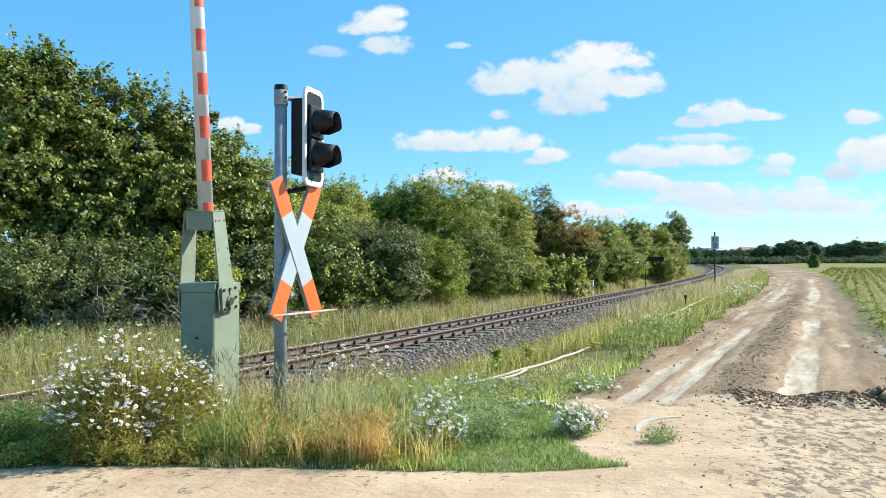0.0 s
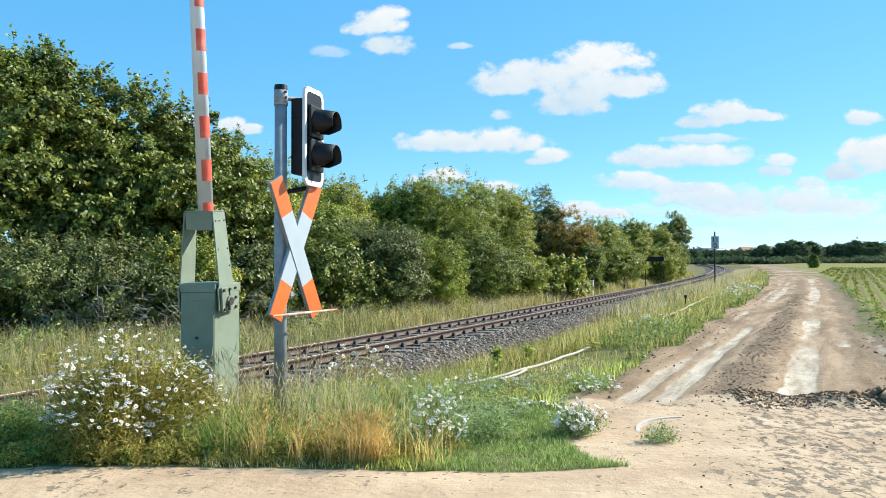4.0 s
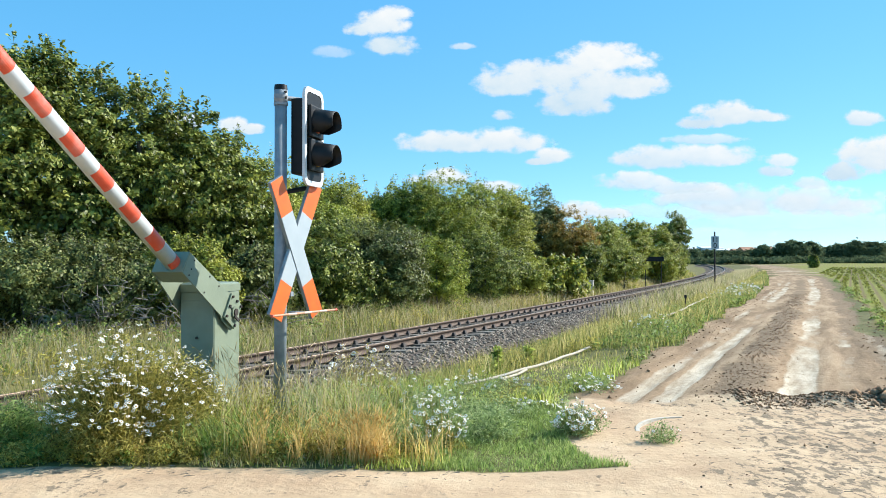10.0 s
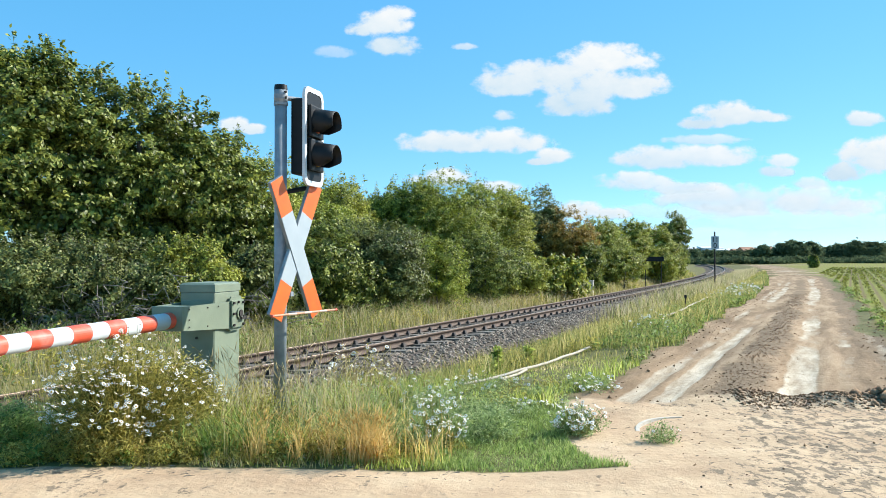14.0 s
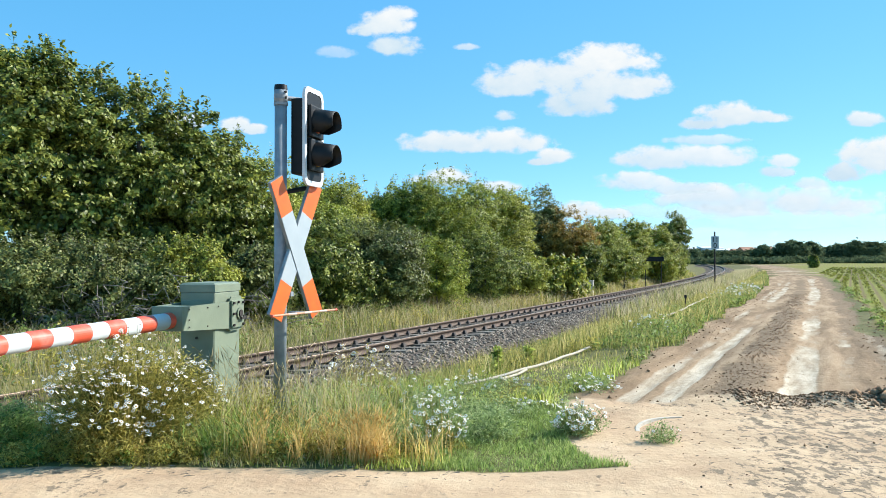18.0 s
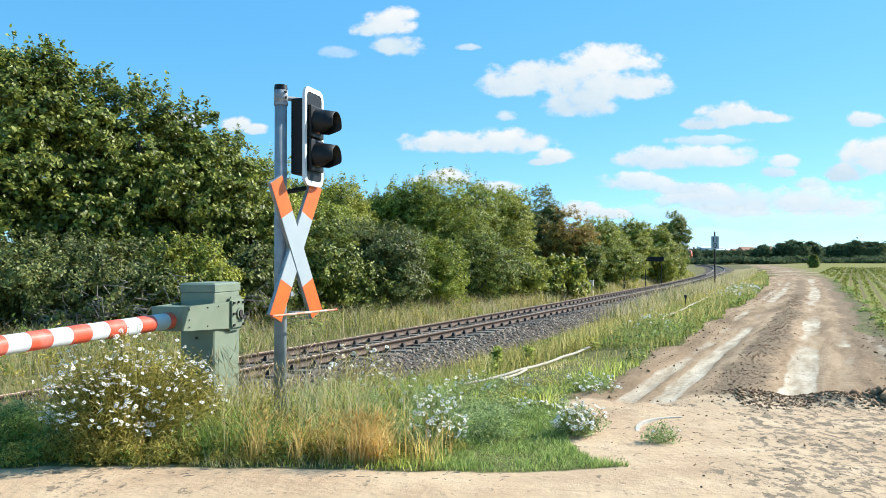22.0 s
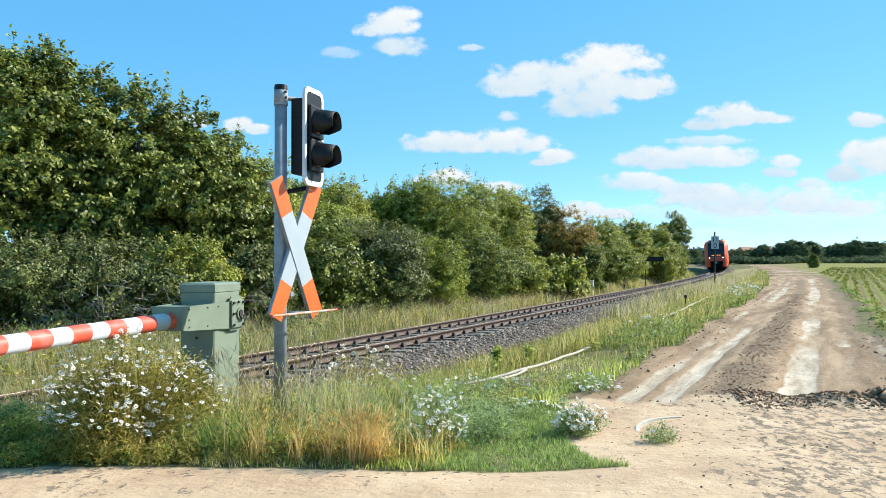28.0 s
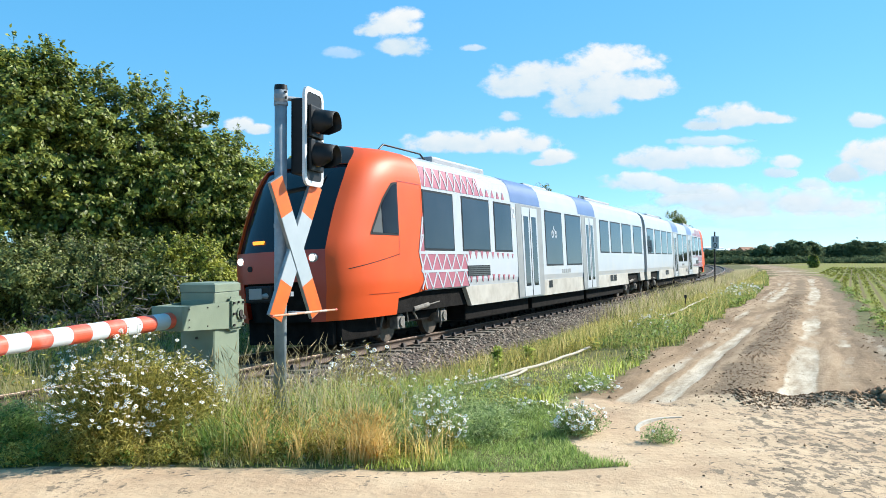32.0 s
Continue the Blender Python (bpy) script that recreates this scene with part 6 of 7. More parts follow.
def roof_patch(name, y0, y1, i0, i1, material, parent, sgn, lift=0.006):
    """A strip that follows the curve of the roof's edge between two ring points."""
    pts = [Vector((sgn * x, 0, z)) for x, z in RING[i0:i1 + 1]]
    vs, fs = [], []
    for i, p in enumerate(pts):
        a, b = pts[max(0, i - 1)], pts[min(len(pts) - 1, i + 1)]
        t = b - a
        nrm = Vector((t.z, 0, -t.x)).normalized()
        if nrm.x * sgn < 0:
            nrm = -nrm
        o = p + nrm * lift
        vs += [(o.x, y0, o.z), (o.x, y1, o.z)]
    for i in range(len(pts) - 1):
        fs.append((2 * i, 2 * i + 1, 2 * i + 3, 2 * i + 2))
    return mesh_part(name, vs, fs, material, parent, smooth=True)


def build_railcar():
    """Local axes: y away from the nose along the train, x to its side, z up from the rail heads; the lamps lie at y = 0."""
    car = empty("railcar", label="red-nosed white diesel railcar with dark windows", category="train")
    L = 24.75
    # white body
    ys = [2.95] + [3.5 + 2.0 * i for i in range(10)] + [L]
    vs = [(x, y, z) for y in ys for x, z in RING]
    k = len(RING)
    fs = [(i * k + j, i * k + j + 1, (i + 1) * k + j + 1, (i + 1) * k + j) for i in range(len(ys) - 1) for j in range(k - 1)]
    fs += [tuple((len(ys) - 1) * k + j for j in range(k))]
    fs += [(i * k, (i + 1) * k, (i + 1) * k + k - 1, i * k + k - 1) for i in range(len(ys) - 1)]
    mesh_part("body", vs, fs, WHITE_BODY, car)
    # the cab: one smooth skin round the nose, in pieces by region
    half = CAB[:len(CAB) // 2 + 1]
    levels = sorted({0.55, 0.65, 0.75, 0.85, 0.95, 1.10, 1.24, 1.40, 1.60, 1.78, 3.34, 3.42, 3.50, 3.57, 3.63, 3.68, 3.72, 3.75, 3.78, 3.80, 3.815, 3.826} | {round(1.78 + 0.13 * i, 3) for i in range(1, 12)})
    shares = sorted({0.0, 0.13, 0.26, 0.39, 0.52, 0.60, 0.68} | {math.sin(radians(a)) ** (2 / CAB_P) for a in (42, 47, 52, 58, 63, 68, 73, 78, 83, 87, 90)})
    back = [0.25, 0.5, 0.75, 1.0]
    pts, groups = [], {}
    cols = [-f for f in reversed(shares)][:-1] + shares
    wide = len(back) * 2 + len(cols)
    for z in levels:
        w = float(np.interp(z, [p[1] for p in half], [p[0] for p in half]))
        tip, d = nose_y(0, z), cab_depth(z)
        end = 2.95 if z > 0.90 else 1.90
        row = [(f * w, tip + d * (1 - (1 - min(1.0, abs(f)) ** CAB_P) ** (1 / CAB_P)), z) for f in cols]
        row = [(x, min(y, end - 0.02), z) for x, y, z in row]
        y1 = row[0][1]
        pts += [(-w, y1 + (end - y1) * b, z) for b in reversed(back)] + row + [(w, y1 + (end - y1) * b, z) for b in back]
    for j in range(len(levels) - 1):
        for i in range(wide - 1):
            a = j * wide + i
            q = (a, a + 1, a + wide + 1, a + wide)
            c = sum((Vector(pts[v]) for v in q), Vector()) / 4
            col = i - len(back)
            f = abs(cols[col] + cols[col + 1]) / 2 if 0 <= col < len(cols) - 1 else 1.0
            if c.z > 3.34 and abs(c.x) < 1.0 and c.y < 2.3 and f < 0.68:
                g = "brow"
            elif 1.78 < c.z < 3.34 and f < 0.68:
                g = "windscreen"
            elif c.z < 1.24 and f < 0.52:
                g = "coupler_recess"
            elif c.z < 1.78 and f < 0.68:
                g = "front_panel"
            else:
                g = "cab_shell"
            groups.setdefault(g, []).append(q)
    # front_panel is the cab's red with shade put into the colour
    for g, m, lb in (("brow", BLACK_PLASTIC, "black roof fairing"), ("windscreen", SCREEN, "large dark windscreen"), ("coupler_recess", UNDER, "dark coupler recess"), ("front_panel", JOINT_SHADE_RED, "red front panel with shade put into its colour"), ("cab_shell", RED_BODY, "bright red driver's cab")):
        used = sorted({v for q in groups[g] for v in q})
        ix = {v: i for i, v in enumerate(used)}
        sunk = {"coupler_recess": 0.12, "windscreen": 0.07}.get(g, 0.0)
        mesh_part(g, [(pts[v][0], pts[v][1] + sunk, pts[v][2]) for v in used], [tuple(ix[v] for v in q) for q in groups[g]], m, car, lb, True)
    # red reveals round the recessed windscreen
    count = collections.Counter(tuple(sorted(e)) for q in groups["windscreen"] for e in zip(q, q[1:] + q[:1]))
    vs, fs = [], []
    for (a, b), times in count.items():
        if times == 1:
            i = len(vs)
            vs += [pts[a], pts[b], (pts[b][0], pts[b][1] + 0.072, pts[b][2]), (pts[a][0], pts[a][1] + 0.072, pts[a][2])]
            fs.append((i, i + 1, i + 2, i + 3))
    mesh_part("windscreen_reveal", vs, fs, RED_BODY, car)
    for sgn in (-1, 1):
        part("skirt", extrude_poly([(5.25, 0.53), (21.45, 0.53), (21.35, 0.97), (4.95, 0.97)], sgn * 1.25, sgn * 1.352, "yz"), SKIRT, car, "dusty grey lower skirt")
        part("end_skirt", extrude_poly([(23.9, 0.60), (L - 0.02, 0.60), (L - 0.02, 0.97), (23.8, 0.97)], sgn * 1.25, sgn * 1.352, "yz"), SKIRT, car)
        # lamps
        h = tubed((sgn * 0.76, nose_y(0.76, 1.64) + 0.06, 1.64), (sgn * 0.76, nose_y(0.76, 1.64) - 0.03, 1.64), 0.055, n=20)
        part("lamp_rim", tubed((sgn * 0.76, nose_y(0.76, 1.64) + 0.06, 1.64), (sgn * 0.76, nose_y(0.76, 1.64) - 0.022, 1.64), 0.078, n=20), DOOR_GREY, car)
        part("headlight", h, HEADLIGHT, car, "lit round headlight")
        part("tail_lamp", tubed((sgn * 0.50, nose_y(0.50, 1.5) + 0.05, 1.50), (sgn * 0.50, nose_y(0.50, 1.5) - 0.02, 1.50), 0.05, n=16), BLACK_PLASTIC, car)
        # side glazing

        def on_cab(ys, low, high, lift):
            """A thin plate that follows the cab's curved side between two edges given at the places ys."""
            vs, fs = [], []
            for y, a, b in zip(ys, low, high):
                for z in (a, a + (b - a) / 3, a + (b - a) * 2 / 3, b):
                    vs.append((sgn * (shell_x(float(np.interp(z, [p[1] for p in half], [p[0] for p in half])), y, z) + lift), y, z))
            for i in range(len(ys) - 1):
                for j in range(3):
                    fs.append((4 * i + j, 4 * i + j + 1, 4 * i + j + 5, 4 * i + j + 4))
            return vs, fs

        def shape(y0, y1, low, edge, n=9):
            ys = [y0 + (y1 - y0) * i / n for i in range(n + 1)]
            return ys, [low] * (n + 1), [float(np.interp(y, *edge)) for y in ys]
        slope = ([0.98, 1.22, 1.42, 1.72, 1.90], [2.05, 2.44, 2.72, 3.0, 3.03])
        mesh_part("cab_window_frame", *on_cab(*shape(0.98, 1.93, 2.02, slope), 0.006), BLACK_PLASTIC, car)
        slope = ([1.03, 1.25, 1.44], [2.07, 2.42, 2.68])
        mesh_part("cab_window_blank", *on_cab(*shape(1.03, 1.33, 2.06, slope), 0.012), BLANK_GREY, car, "grey blanking panel")
        slope = ([1.35, 1.45, 1.74, 1.89], [2.56, 2.69, 2.96, 2.99])
        mesh_part("cab_window", *on_cab(*shape(1.35, 1.89, 2.06, slope), 0.012), CAB_GLASS, car, "dark slanted cab window")
        ja = [0.42 + 0.075 * i for i in range(21)]
        mesh_part("panel_joint", *on_cab(ja, [1.42 + 0.165 * (y - 0.42) for y in ja], [1.432 + 0.165 * (y - 0.42) for y in ja], 0.004), BLACK_PLASTIC, car)
        mesh_part("panel_joint", *on_cab([1.93, 1.94], [0.97, 0.97], [3.05, 3.05], 0.004), JOINT_SHADE_RED, car)
        mesh_part("panel_joint", *on_cab([1.93, 2.4, 2.94], [3.05] * 3, [3.062] * 3, 0.004), JOINT_SHADE_RED, car)
        ja = [0.9 + 0.1 * i for i in range(11)]
        mesh_part("panel_joint", *on_cab(ja, [0.955] * 11, [0.967] * 11, 0.004), JOINT_SHADE_RED, car)
        for y0, y1, z0 in ((2.95, 4.42, 1.75), (4.86, 6.48, 1.75), (6.78, 7.98, 1.75), (10.73, 12.38, 1.37), (12.75, 14.50, 1.37), (17.02, 18.36, 1.78), (18.64, 20.30, 1.78), (20.60, 22.26, 1.78), (22.70, 24.40, 1.78)):
            w = part("window", side_quad(rect(y0, y1, z0, 2.98), sgn, 0.006), BLACK_PLASTIC, car, "dark tinted passenger window")
            part("pane", side_quad(rect(y0 + 0.045, y1 - 0.045, z0 + 0.045, 2.935), sgn, 0.010), GLASS, w)
        for y0, y1 in ((8.34, 10.44), (14.62, 16.56)):
            fr = part("door_frame", side_quad(rect(y0, y1, 0.56, 3.02), sgn, 0.008), DOOR_GREY, car, "grey double passenger door")
            mid_y = (y0 + y1) / 2
            for a, b in ((y0 + 0.42, mid_y - 0.01), (mid_y + 0.01, y1 - 0.42)):
                part("door_leaf", side_quad(rect(a, b, 0.58, 2.96), sgn, 0.016), WHITE_BODY, fr)
                part("door_pane", side_quad(rect(a + 0.13, b - 0.13, 0.85, 2.72), sgn, 0.022), GLASS, fr)
            part("door_seal", side_quad(rect(mid_y - 0.012, mid_y + 0.012, 0.58, 2.96), sgn, 0.024), BLACK_PLASTIC, fr)
            roof_patch("blue_roof_panel", y0 - 0.35, y1 - 0.1, 3, 7, BLUE_BODY, car, sgn)
        part("grille", side_quad(rect(5.05, 6.38, 1.19, 1.43), sgn, 0.012), BLACK_PLASTIC, car, "dark ventilation grille")
        for i in range(5):
            part("grille_slat", side_quad(rect(5.08, 6.35, 1.205 + i * 0.045, 1.225 + i * 0.045), sgn, 0.016), BLANK_GREY, car)
        for y in (18.4, 18.95):
            part("socket_box", side_quad(rect(y, y + 0.40, 0.72, 0.95), sgn, -0.015), BLACK_PLASTIC, car)
        part("socket_box", side_quad(rect(10.95, 11.25, 0.74, 0.94), sgn, -0.015), BLACK_PLASTIC, car)
        # livery: slanted red edge, mauve panels and a white lattice that thins out
        part("red_edge", side_quad([(2.90, 0.96), (3.02, 0.96), (2.72, 1.70), (2.92, 2.40), (2.92, 3.03), (2.90, 3.03)], sgn, 0.003), RED_BODY, car)
        part("middle_panel", side_quad([(2.70, 1.72), (2.95, 1.72), (2.95, 2.50)], sgn, 0.007), MAUVE, car)
        for z0 in (1.72, 2.05):
            part("lattice_bar", side_quad(bar((2.74 + (z0 - 1.72) * 0.3, z0), (2.94, z0 + 0.33), 0.04), sgn, 0.011), WHITE_BODY, car)
            part("lattice_bar", side_quad(bar((2.80 + (z0 - 1.72) * 0.3, z0 + 0.33), (2.95, z0 + 0.33), 0.04), sgn, 0.011), WHITE_BODY, car)
        part("lower_panel", side_quad([(3.0, 0.98), (5.10, 0.98), (5.10, 1.70), (2.74, 1.70)], sgn, 0.004), MAUVE, car)
        roof_patch("upper_panel", 2.97, 5.93, 3, 5, MAUVE, car, sgn, 0.004)
        cell = 0.47
        for i in range(5):
            y0 = 2.80 + i * cell
            for z0, z1 in ((0.98, 1.33), (1.33, 1.70)):
                part("lattice_bar", side_quad(bar((y0, z0), (y0 + cell / 2, z1), 0.045), sgn, 0.010), WHITE_BODY, car)
                part("lattice_bar", side_quad(bar((y0 + cell / 2, z1), (y0 + cell, z0), 0.045), sgn, 0.010), WHITE_BODY, car)
        part("lattice_rail", side_quad(rect(2.82, 5.10, 1.305, 1.355), sgn, 0.012), WHITE_BODY, car)
        part("lattice_rail", side_quad(rect(2.72, 5.10, 1.68, 1.73), sgn, 0.012), WHITE_BODY, car)
        part("lattice_edge", side_quad(bar((2.74, 1.70), (3.0, 0.98), 0.05), sgn, 0.012), WHITE_BODY, car)
        part("lattice_edge", side_quad(bar((2.74, 1.70), (2.93, 2.42), 0.05), sgn, 0.012), WHITE_BODY, car)
        for i in range(9):
            y0 = 5.25 + i * 0.34
            sz = 0.20 * (1 - i * 0.05)
            for zc in (1.05, 1.58):
                part("lattice_mark", side_quad([(y0 - sz / 2, zc + sz), (y0 + sz / 2, zc + sz), (y0, zc)], sgn, 0.006), MAUVE, car)
        for i in range(13):
            y0 = 3.05 + i * 0.36
            if i < 8:
                for j0, j1, a, b in ((3, 4, 0.0, 0.09), (4, 5, 0.09, 0.18), (3, 4, 0.36, 0.27), (4, 5, 0.27, 0.18)):
                    q = [(RING[j0][0] + 0.012, y0 + a, RING[j0][1]), (RING[j0][0] + 0.012, y0 + a + 0.05, RING[j0][1]), (RING[j1][0] + 0.012, y0 + b + 0.05, RING[j1][1] + 0.008), (RING[j1][0] + 0.012, y0 + b, RING[j1][1] + 0.008)]
                    mesh_part("roof_lattice_bar", [(sgn * x, y, z) for x, y, z in q], [(0, 1, 2, 3)], WHITE_BODY, car)
            else:
                sz = 0.25 * (1 - (i - 8) * 0.08)
                q = [(RING[3][0] + 0.008, y0, RING[3][1] + 0.02), (RING[3][0] + 0.008, y0 + sz, RING[3][1] + 0.02), (RING[4][0] + 0.008, y0 + sz * 0.6, RING[4][1] + 0.02)]
                mesh_part("roof_lattice_mark", [(sgn * x, y, z) for x, y, z in q], [(0, 1, 2)], MAUVE, car)
        # bicycle sign and class figure
        for cy in (11.40, 11.72):
            ring_o = [(cy + 0.115 * math.cos(a * math.pi / 8), 2.30 + 0.115 * math.sin(a * math.pi / 8)) for a in range(16)]
            ring_i = [(cy + 0.070 * math.cos(a * math.pi / 8), 2.30 + 0.070 * math.sin(a * math.pi / 8)) for a in range(16)]
            vs = [(sgn * (SIDE + 0.014), y, z) for y, z in ring_o + ring_i]
            mesh_part("bicycle_wheel_sign", vs, [(a, (a + 1) % 16, 16 + (a + 1) % 16, 16 + a) for a in range(16)], WHITE_BODY, car)
        part("bicycle_bar_sign", side_quad(bar((11.40, 2.30), (11.53, 2.54), 0.04), sgn, 0.014), WHITE_BODY, car)
        part("bicycle_bar_sign", side_quad(bar((11.53, 2.48), (11.72, 2.32), 0.04), sgn, 0.014), WHITE_BODY, car)
        text_part("class_figure", "2", 0.40, pose(sgn * (SIDE + 0.012), 8.16, 2.76, 90, 0, 90 * sgn), WHITE_PAINT, car)
        for i in range(5):
            part("lettering_bar", side_quad(rect(12.2 + i * 0.2, 12.34 + i * 0.2, 1.14, 1.26), sgn, 0.004), DOOR_GREY, car)
    # front details
    part("roof_lamp", tubed((0, nose_y(0, 3.5) + 0.1, 3.53), (0, nose_y(0, 3.45) - 0.03, 3.50), 0.07, n=16), HEADLIGHT, car, "lit lamp above the windscreen")
    for x0 in (-0.52, -0.43, -0.34, 0.02, 0.12, 0.22, 0.32, 0.42):
        part("display_bar", boxed(x0, x0 + 0.07, nose_y(x0, 1.95) + 0.035, nose_y(x0, 1.95) + 0.10, 1.925, 1.985), DISPLAY, car, "lit amber destination display")
    part("wiper", tubed((0.55, nose_y(0.55, 2.75) + 0.04, 2.75), (0.60, nose_y(0.6, 3.12) + 0.04, 3.12), 0.014), BLACK_PLASTIC, car)
    cp = part("coupler", boxed(-0.30, 0.22, -0.50, -0.05, 0.92, 1.20, bevel=0.03), BLACK_PLASTIC, car, "grey automatic coupler")
    part("coupler_face", boxed(-0.20, 0.06, -0.525, -0.502, 0.98, 1.16, bevel=0.008), DOOR_GREY, cp)
    part("coupler_horn", tubed((0.14, -0.50, 1.03), (0.14, -0.62, 1.03), 0.05, 0.03), DOOR_GREY, cp)
    part("coupler_shaft", tubed((0, -0.05, 1.05), (0, 0.9, 1.05), 0.09), UNDER, car)
    part("plough", boxed(-0.9, 0.9, 0.30, 0.40, 0.14, 0.60, bevel=0.02), UNDER, car)
    part("under_guard", boxed(-1.0, 1.0, 0.42, 1.75, 0.18, 0.56, bevel=0.03), UNDER, car)
    # roof equipment
    part("roof_unit", boxed(-0.85, 0.85, 4.6, 7.6, 3.68, 3.90, bevel=0.06), ROOF_GREY, car, "grey roof cooling unit")
    part("roof_unit", boxed(-0.7, 0.7, 11.0, 13.2, 3.72, 3.86, bevel=0.05), ROOF_GREY, car, "grey roof cooling unit")
    part("roof_unit", boxed(-0.85, 0.85, 17.2, 21.0, 3.68, 3.86, bevel=0.06), ROOF_GREY, car, "grey roof cooling unit")
    for x in (-0.8, 0.8):
        b = tubed((x, 2.3, 3.74), (x, 2.5, 3.88), 0.02, n=8)
        tube(b, (x, 2.5, 3.88), (x, 4.1, 3.88), 0.02, n=8)
        tube(b, (x, 4.1, 3.88), (x, 4.4, 3.72), 0.02, n=8)
        part("roof_pipe", b, BLACK_PLASTIC, car)
        b = tubed((x, 16.4, 3.72), (x, 16.6, 3.86), 0.02, n=8)
        tube(b, (x, 16.6, 3.86), (x, 18.0, 3.86), 0.02, n=8)
        part("roof_pipe", b, BLACK_PLASTIC, car)
    for y in (8.4, 10.0, 14.0):
        part("antenna", boxed(-0.06, 0.06, y, y + 0.22, 3.78, 3.92, bevel=0.01), BLACK_PLASTIC, car)
    part("gangway", boxed(-1.22, 1.22, L, L + 0.62, 0.75, 3.50, bevel=0.05), BLACK_PLASTIC, car, "black folding gangway")
    # underframe and running gear
    part("underframe", boxed(-1.24, 1.24, 1.85, L, 0.565, 0.96), UNDER, car)
    for y0, y1 in ((5.3, 9.6), (9.9, 15.3), (15.6, 21.2)):
        part("engine_box", boxed(-1.16, 1.16, y0, y1, 0.20, 0.56, bevel=0.03), UNDER, car)
    for yb in (3.2, 22.65):
        bg = empty("bogie", pose(0, yb, 0))
        bg.parent = car
        for sgn in (-1, 1):
            beam = extrude_poly([(-1.35, 0.50), (-1.25, 0.66), (-0.55, 0.66), (-0.35, 0.52), (0.35, 0.52), (0.55, 0.66), (1.25, 0.66), (1.35, 0.50), (0.6, 0.46), (0.4, 0.36), (-0.4, 0.36), (-0.6, 0.46)], sgn * 1.0 - 0.06, sgn * 1.0 + 0.06, "yz")
            part("side_beam", beam, UNDER, bg)
            for y in (-0.95, 0.95):
                part("axle_box", boxed(sgn * 1.08 - 0.09, sgn * 1.08 + 0.09, y - 0.15, y + 0.15, 0.26, 0.50, bevel=0.02), BOGIE_GREY, bg)
                part("axle_cap", tubed((sgn * 1.17, y, 0.385), (sgn * 1.20, y, 0.385), 0.09, n=16), BOGIE_GREY, bg)
                b = bmesh.new()
                for i in range(6):
                    tube(b, (sgn * 1.10, y + 0.02, 0.505 + i * 0.045), (sgn * 1.10, y + 0.02, 0.528 + i * 0.045), 0.085, 0.075, n=12)
                part("coil_spring", b, BOGIE_GREY, bg, "dusty grey coil spring")
                part("rod", tubed((sgn * 1.16, y * 0.72, 0.36), (sgn * 1.16, y * 0.72, 0.86), 0.018, n=8), BOGIE_GREY, bg)
                part("sand_pipe", tubed((sgn * 0.86, y * 1.42, 0.12), (sgn * 1.02, y * 1.40, 0.62), 0.025, n=8), BOGIE_GREY, bg)
            part("damper", tubed((sgn * 1.22, -0.55, 0.60), (sgn * 1.22, 0.10, 0.66), 0.055, n=12), BOGIE_GREY, bg, "grey yaw damper")
            part("damper_rod", tubed((sgn * 1.22, 0.10, 0.66), (sgn * 1.22, 0.62, 0.70), 0.025, n=8), BOGIE_GREY, bg)
            part("link", tubed((sgn * 1.17, -0.70, 0.80), (sgn * 1.17, -0.30, 0.40), 0.022, n=8), BOGIE_GREY, bg)
            part("air_spring", tubed((sgn * 0.98, 0, 0.56), (sgn * 0.98, 0, 0.92), 0.24, 0.20, n=18), UNDER, bg)
        part("bolster", boxed(-1.0, 1.0, -0.3, 0.3, 0.40, 0.60, bevel=0.02), UNDER, bg)
        for y in (-0.95, 0.95):
            for sgn in (-1, 1):
                w = bmesh.new()
                tube(w, (sgn * 0.70, y, 0.385), (sgn * 0.82, y, 0.385), 0.385, 0.375, n=32)
                tube(w, (sgn * 0.82, y, 0.385), (sgn * 0.90, y, 0.385), 0.13, 0.11, n=16)
                part("wheel", w, WHEEL_STEEL, bg, "rusty steel wheel")
    return car


railcar = build_railcar()
rear_car = copy_thing(railcar, pose(0, 0, 0))

NOSE_END, SPEED, TRAIN = 3.2987, 22.112, 50.1


def on_line(s_front, s_back, reach, turned):
    """A vehicle's pose: its bogies stand at s_front and s_back; reach is from its lamps to the first bogie."""
    ax, ay = line(s_front)
    bx, by = line(s_back)
    d = Vector((bx - ax, by - ay, 0)).normalized()
    o = Vector((ax, ay, RAIL_Z)) - d * reach
    h = math.atan2(d.x, d.y)
    lean = math.degrees(CANT) * (-1 if not turned else 1)
    return pose(o.x, o.y, o.z, 0, 0, -math.degrees(h)) @ pose(0, 0, 0, 0, lean, 0)


BOOM_TURN = [(0, 85.0), (5.5, 85.0), (6.2, 84.6), (6.5, 82.6), (7.0, 78.8), (7.5, 73.3), (8.0, 66.8), (8.5, 59.9), (9.0, 52.2), (9.5, 43.6), (10.0, 34.0), (10.5, 23.0), (11.0, 10.3), (11.25, 4.6), (11.5, 1.2), (11.8, -0.3), (12.2, -0.4), (32.0, -0.4)]


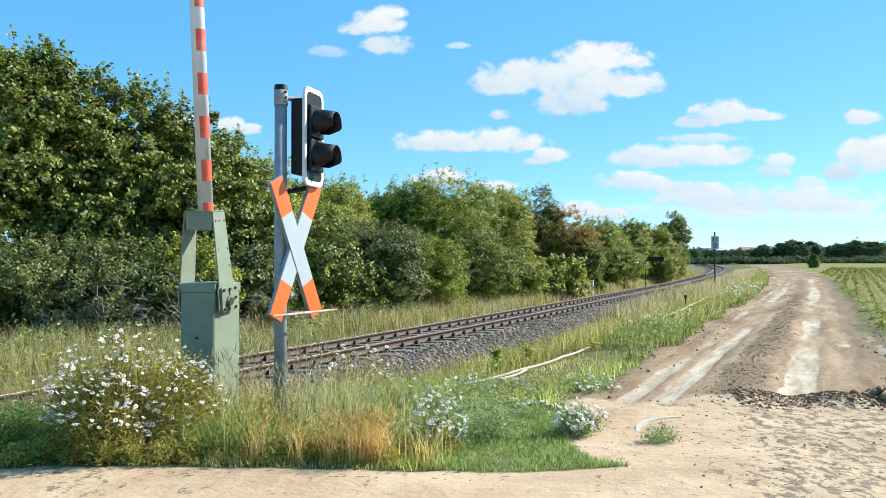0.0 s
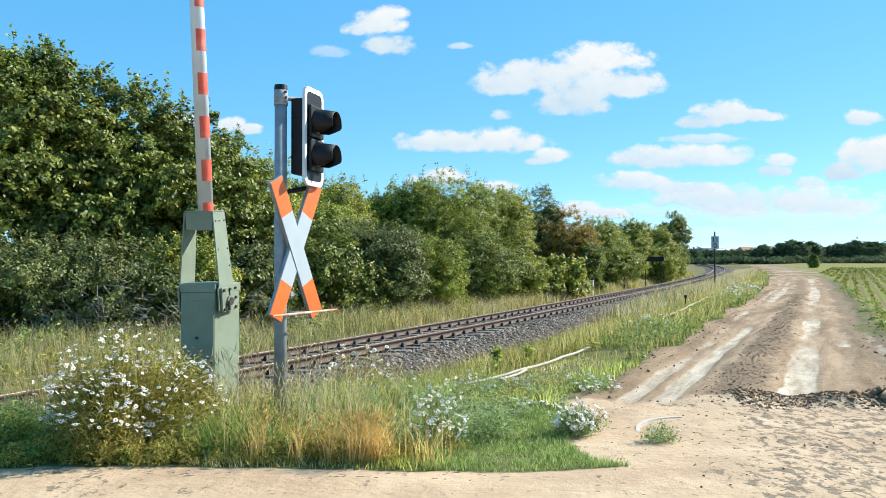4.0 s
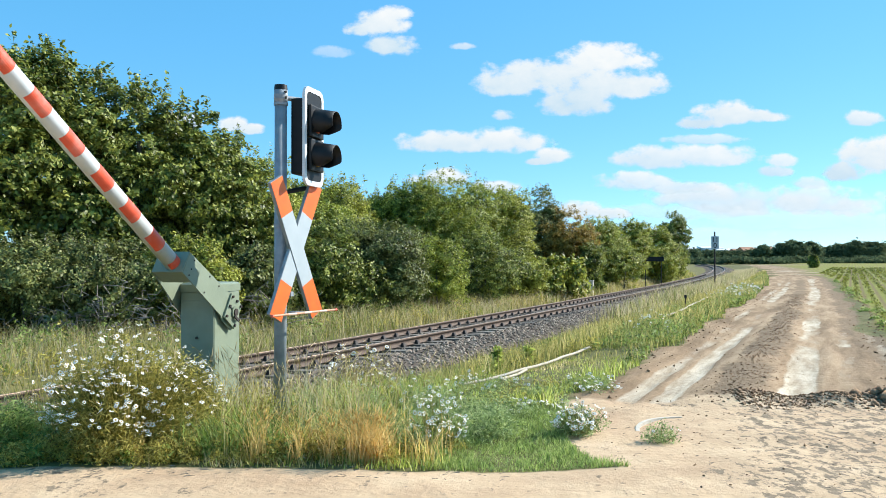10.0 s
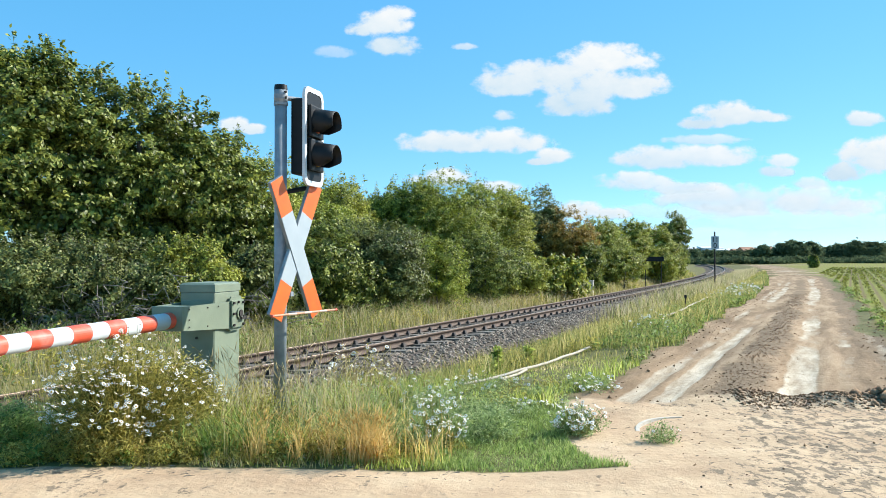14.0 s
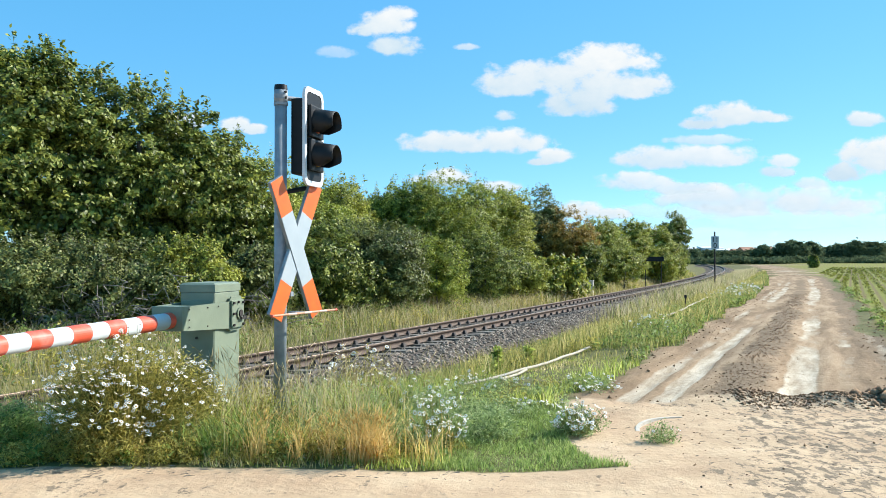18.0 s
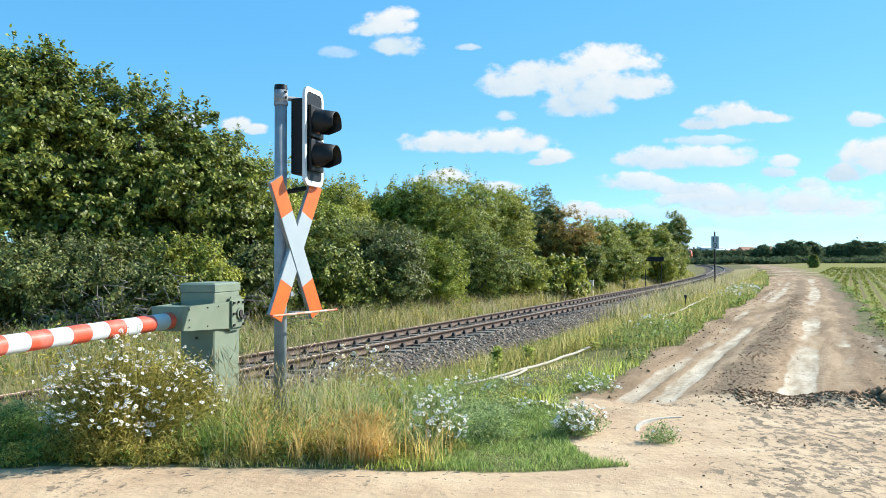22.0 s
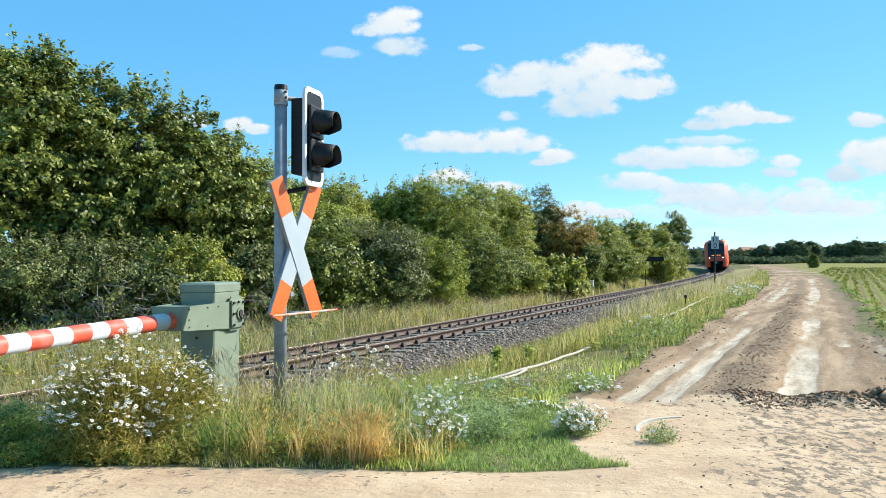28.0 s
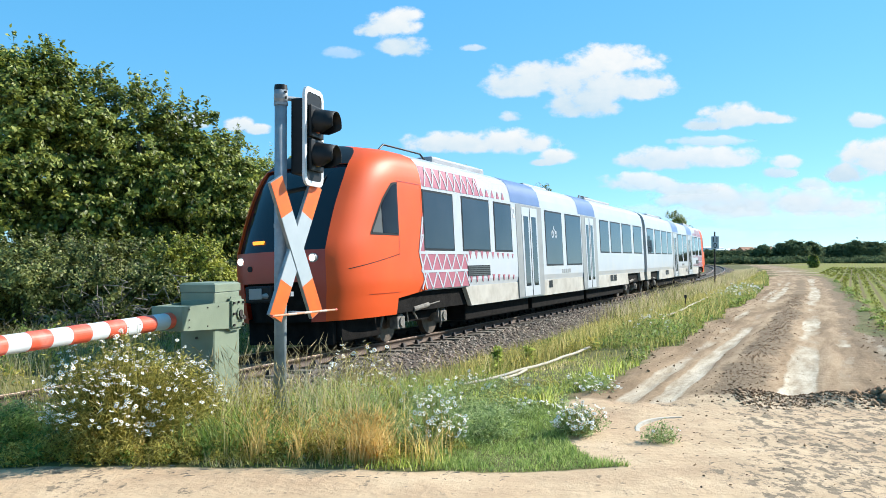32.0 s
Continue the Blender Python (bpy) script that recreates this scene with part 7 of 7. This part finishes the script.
def motions():
    times = [float(t) for t in range(0, 22)] + [22 + 0.25 * i for i in range(41)]
    front, rear = [], []
    for t in times:
        s = NOSE_END + SPEED * (32 - t)
        front.append((t, on_line(s + 3.2, s + 22.65, 3.2, False)))
        rear.append((t, on_line(s + TRAIN - 3.2, s + TRAIN - 22.65, 3.2, True)))
    walk(railcar, front)
    walk(rear_car, rear)
    at = boom.matrix_basis.translation
    walk(boom, [(t, pose(at.x, at.y, at.z, -a, 0, 0)) for t, a in BOOM_TURN])
    for ob, cx, up in clouds:
        drift = 0.07 * up * (0.45 if cx > 1150 else 1.0)
        sink = 0.022 * up * np.clip((cx + 870) / 1900, 0, 1)
        far = CLOUD_FAR + 6.0 * clouds.index((ob, cx, up))
        walk(ob, [(0.0, pose(cx, far, EYE + up, 0, 0, 0)), (32.0, pose(cx + drift, far, EYE + up - float(sink), 0, 0, 0))])


motions()
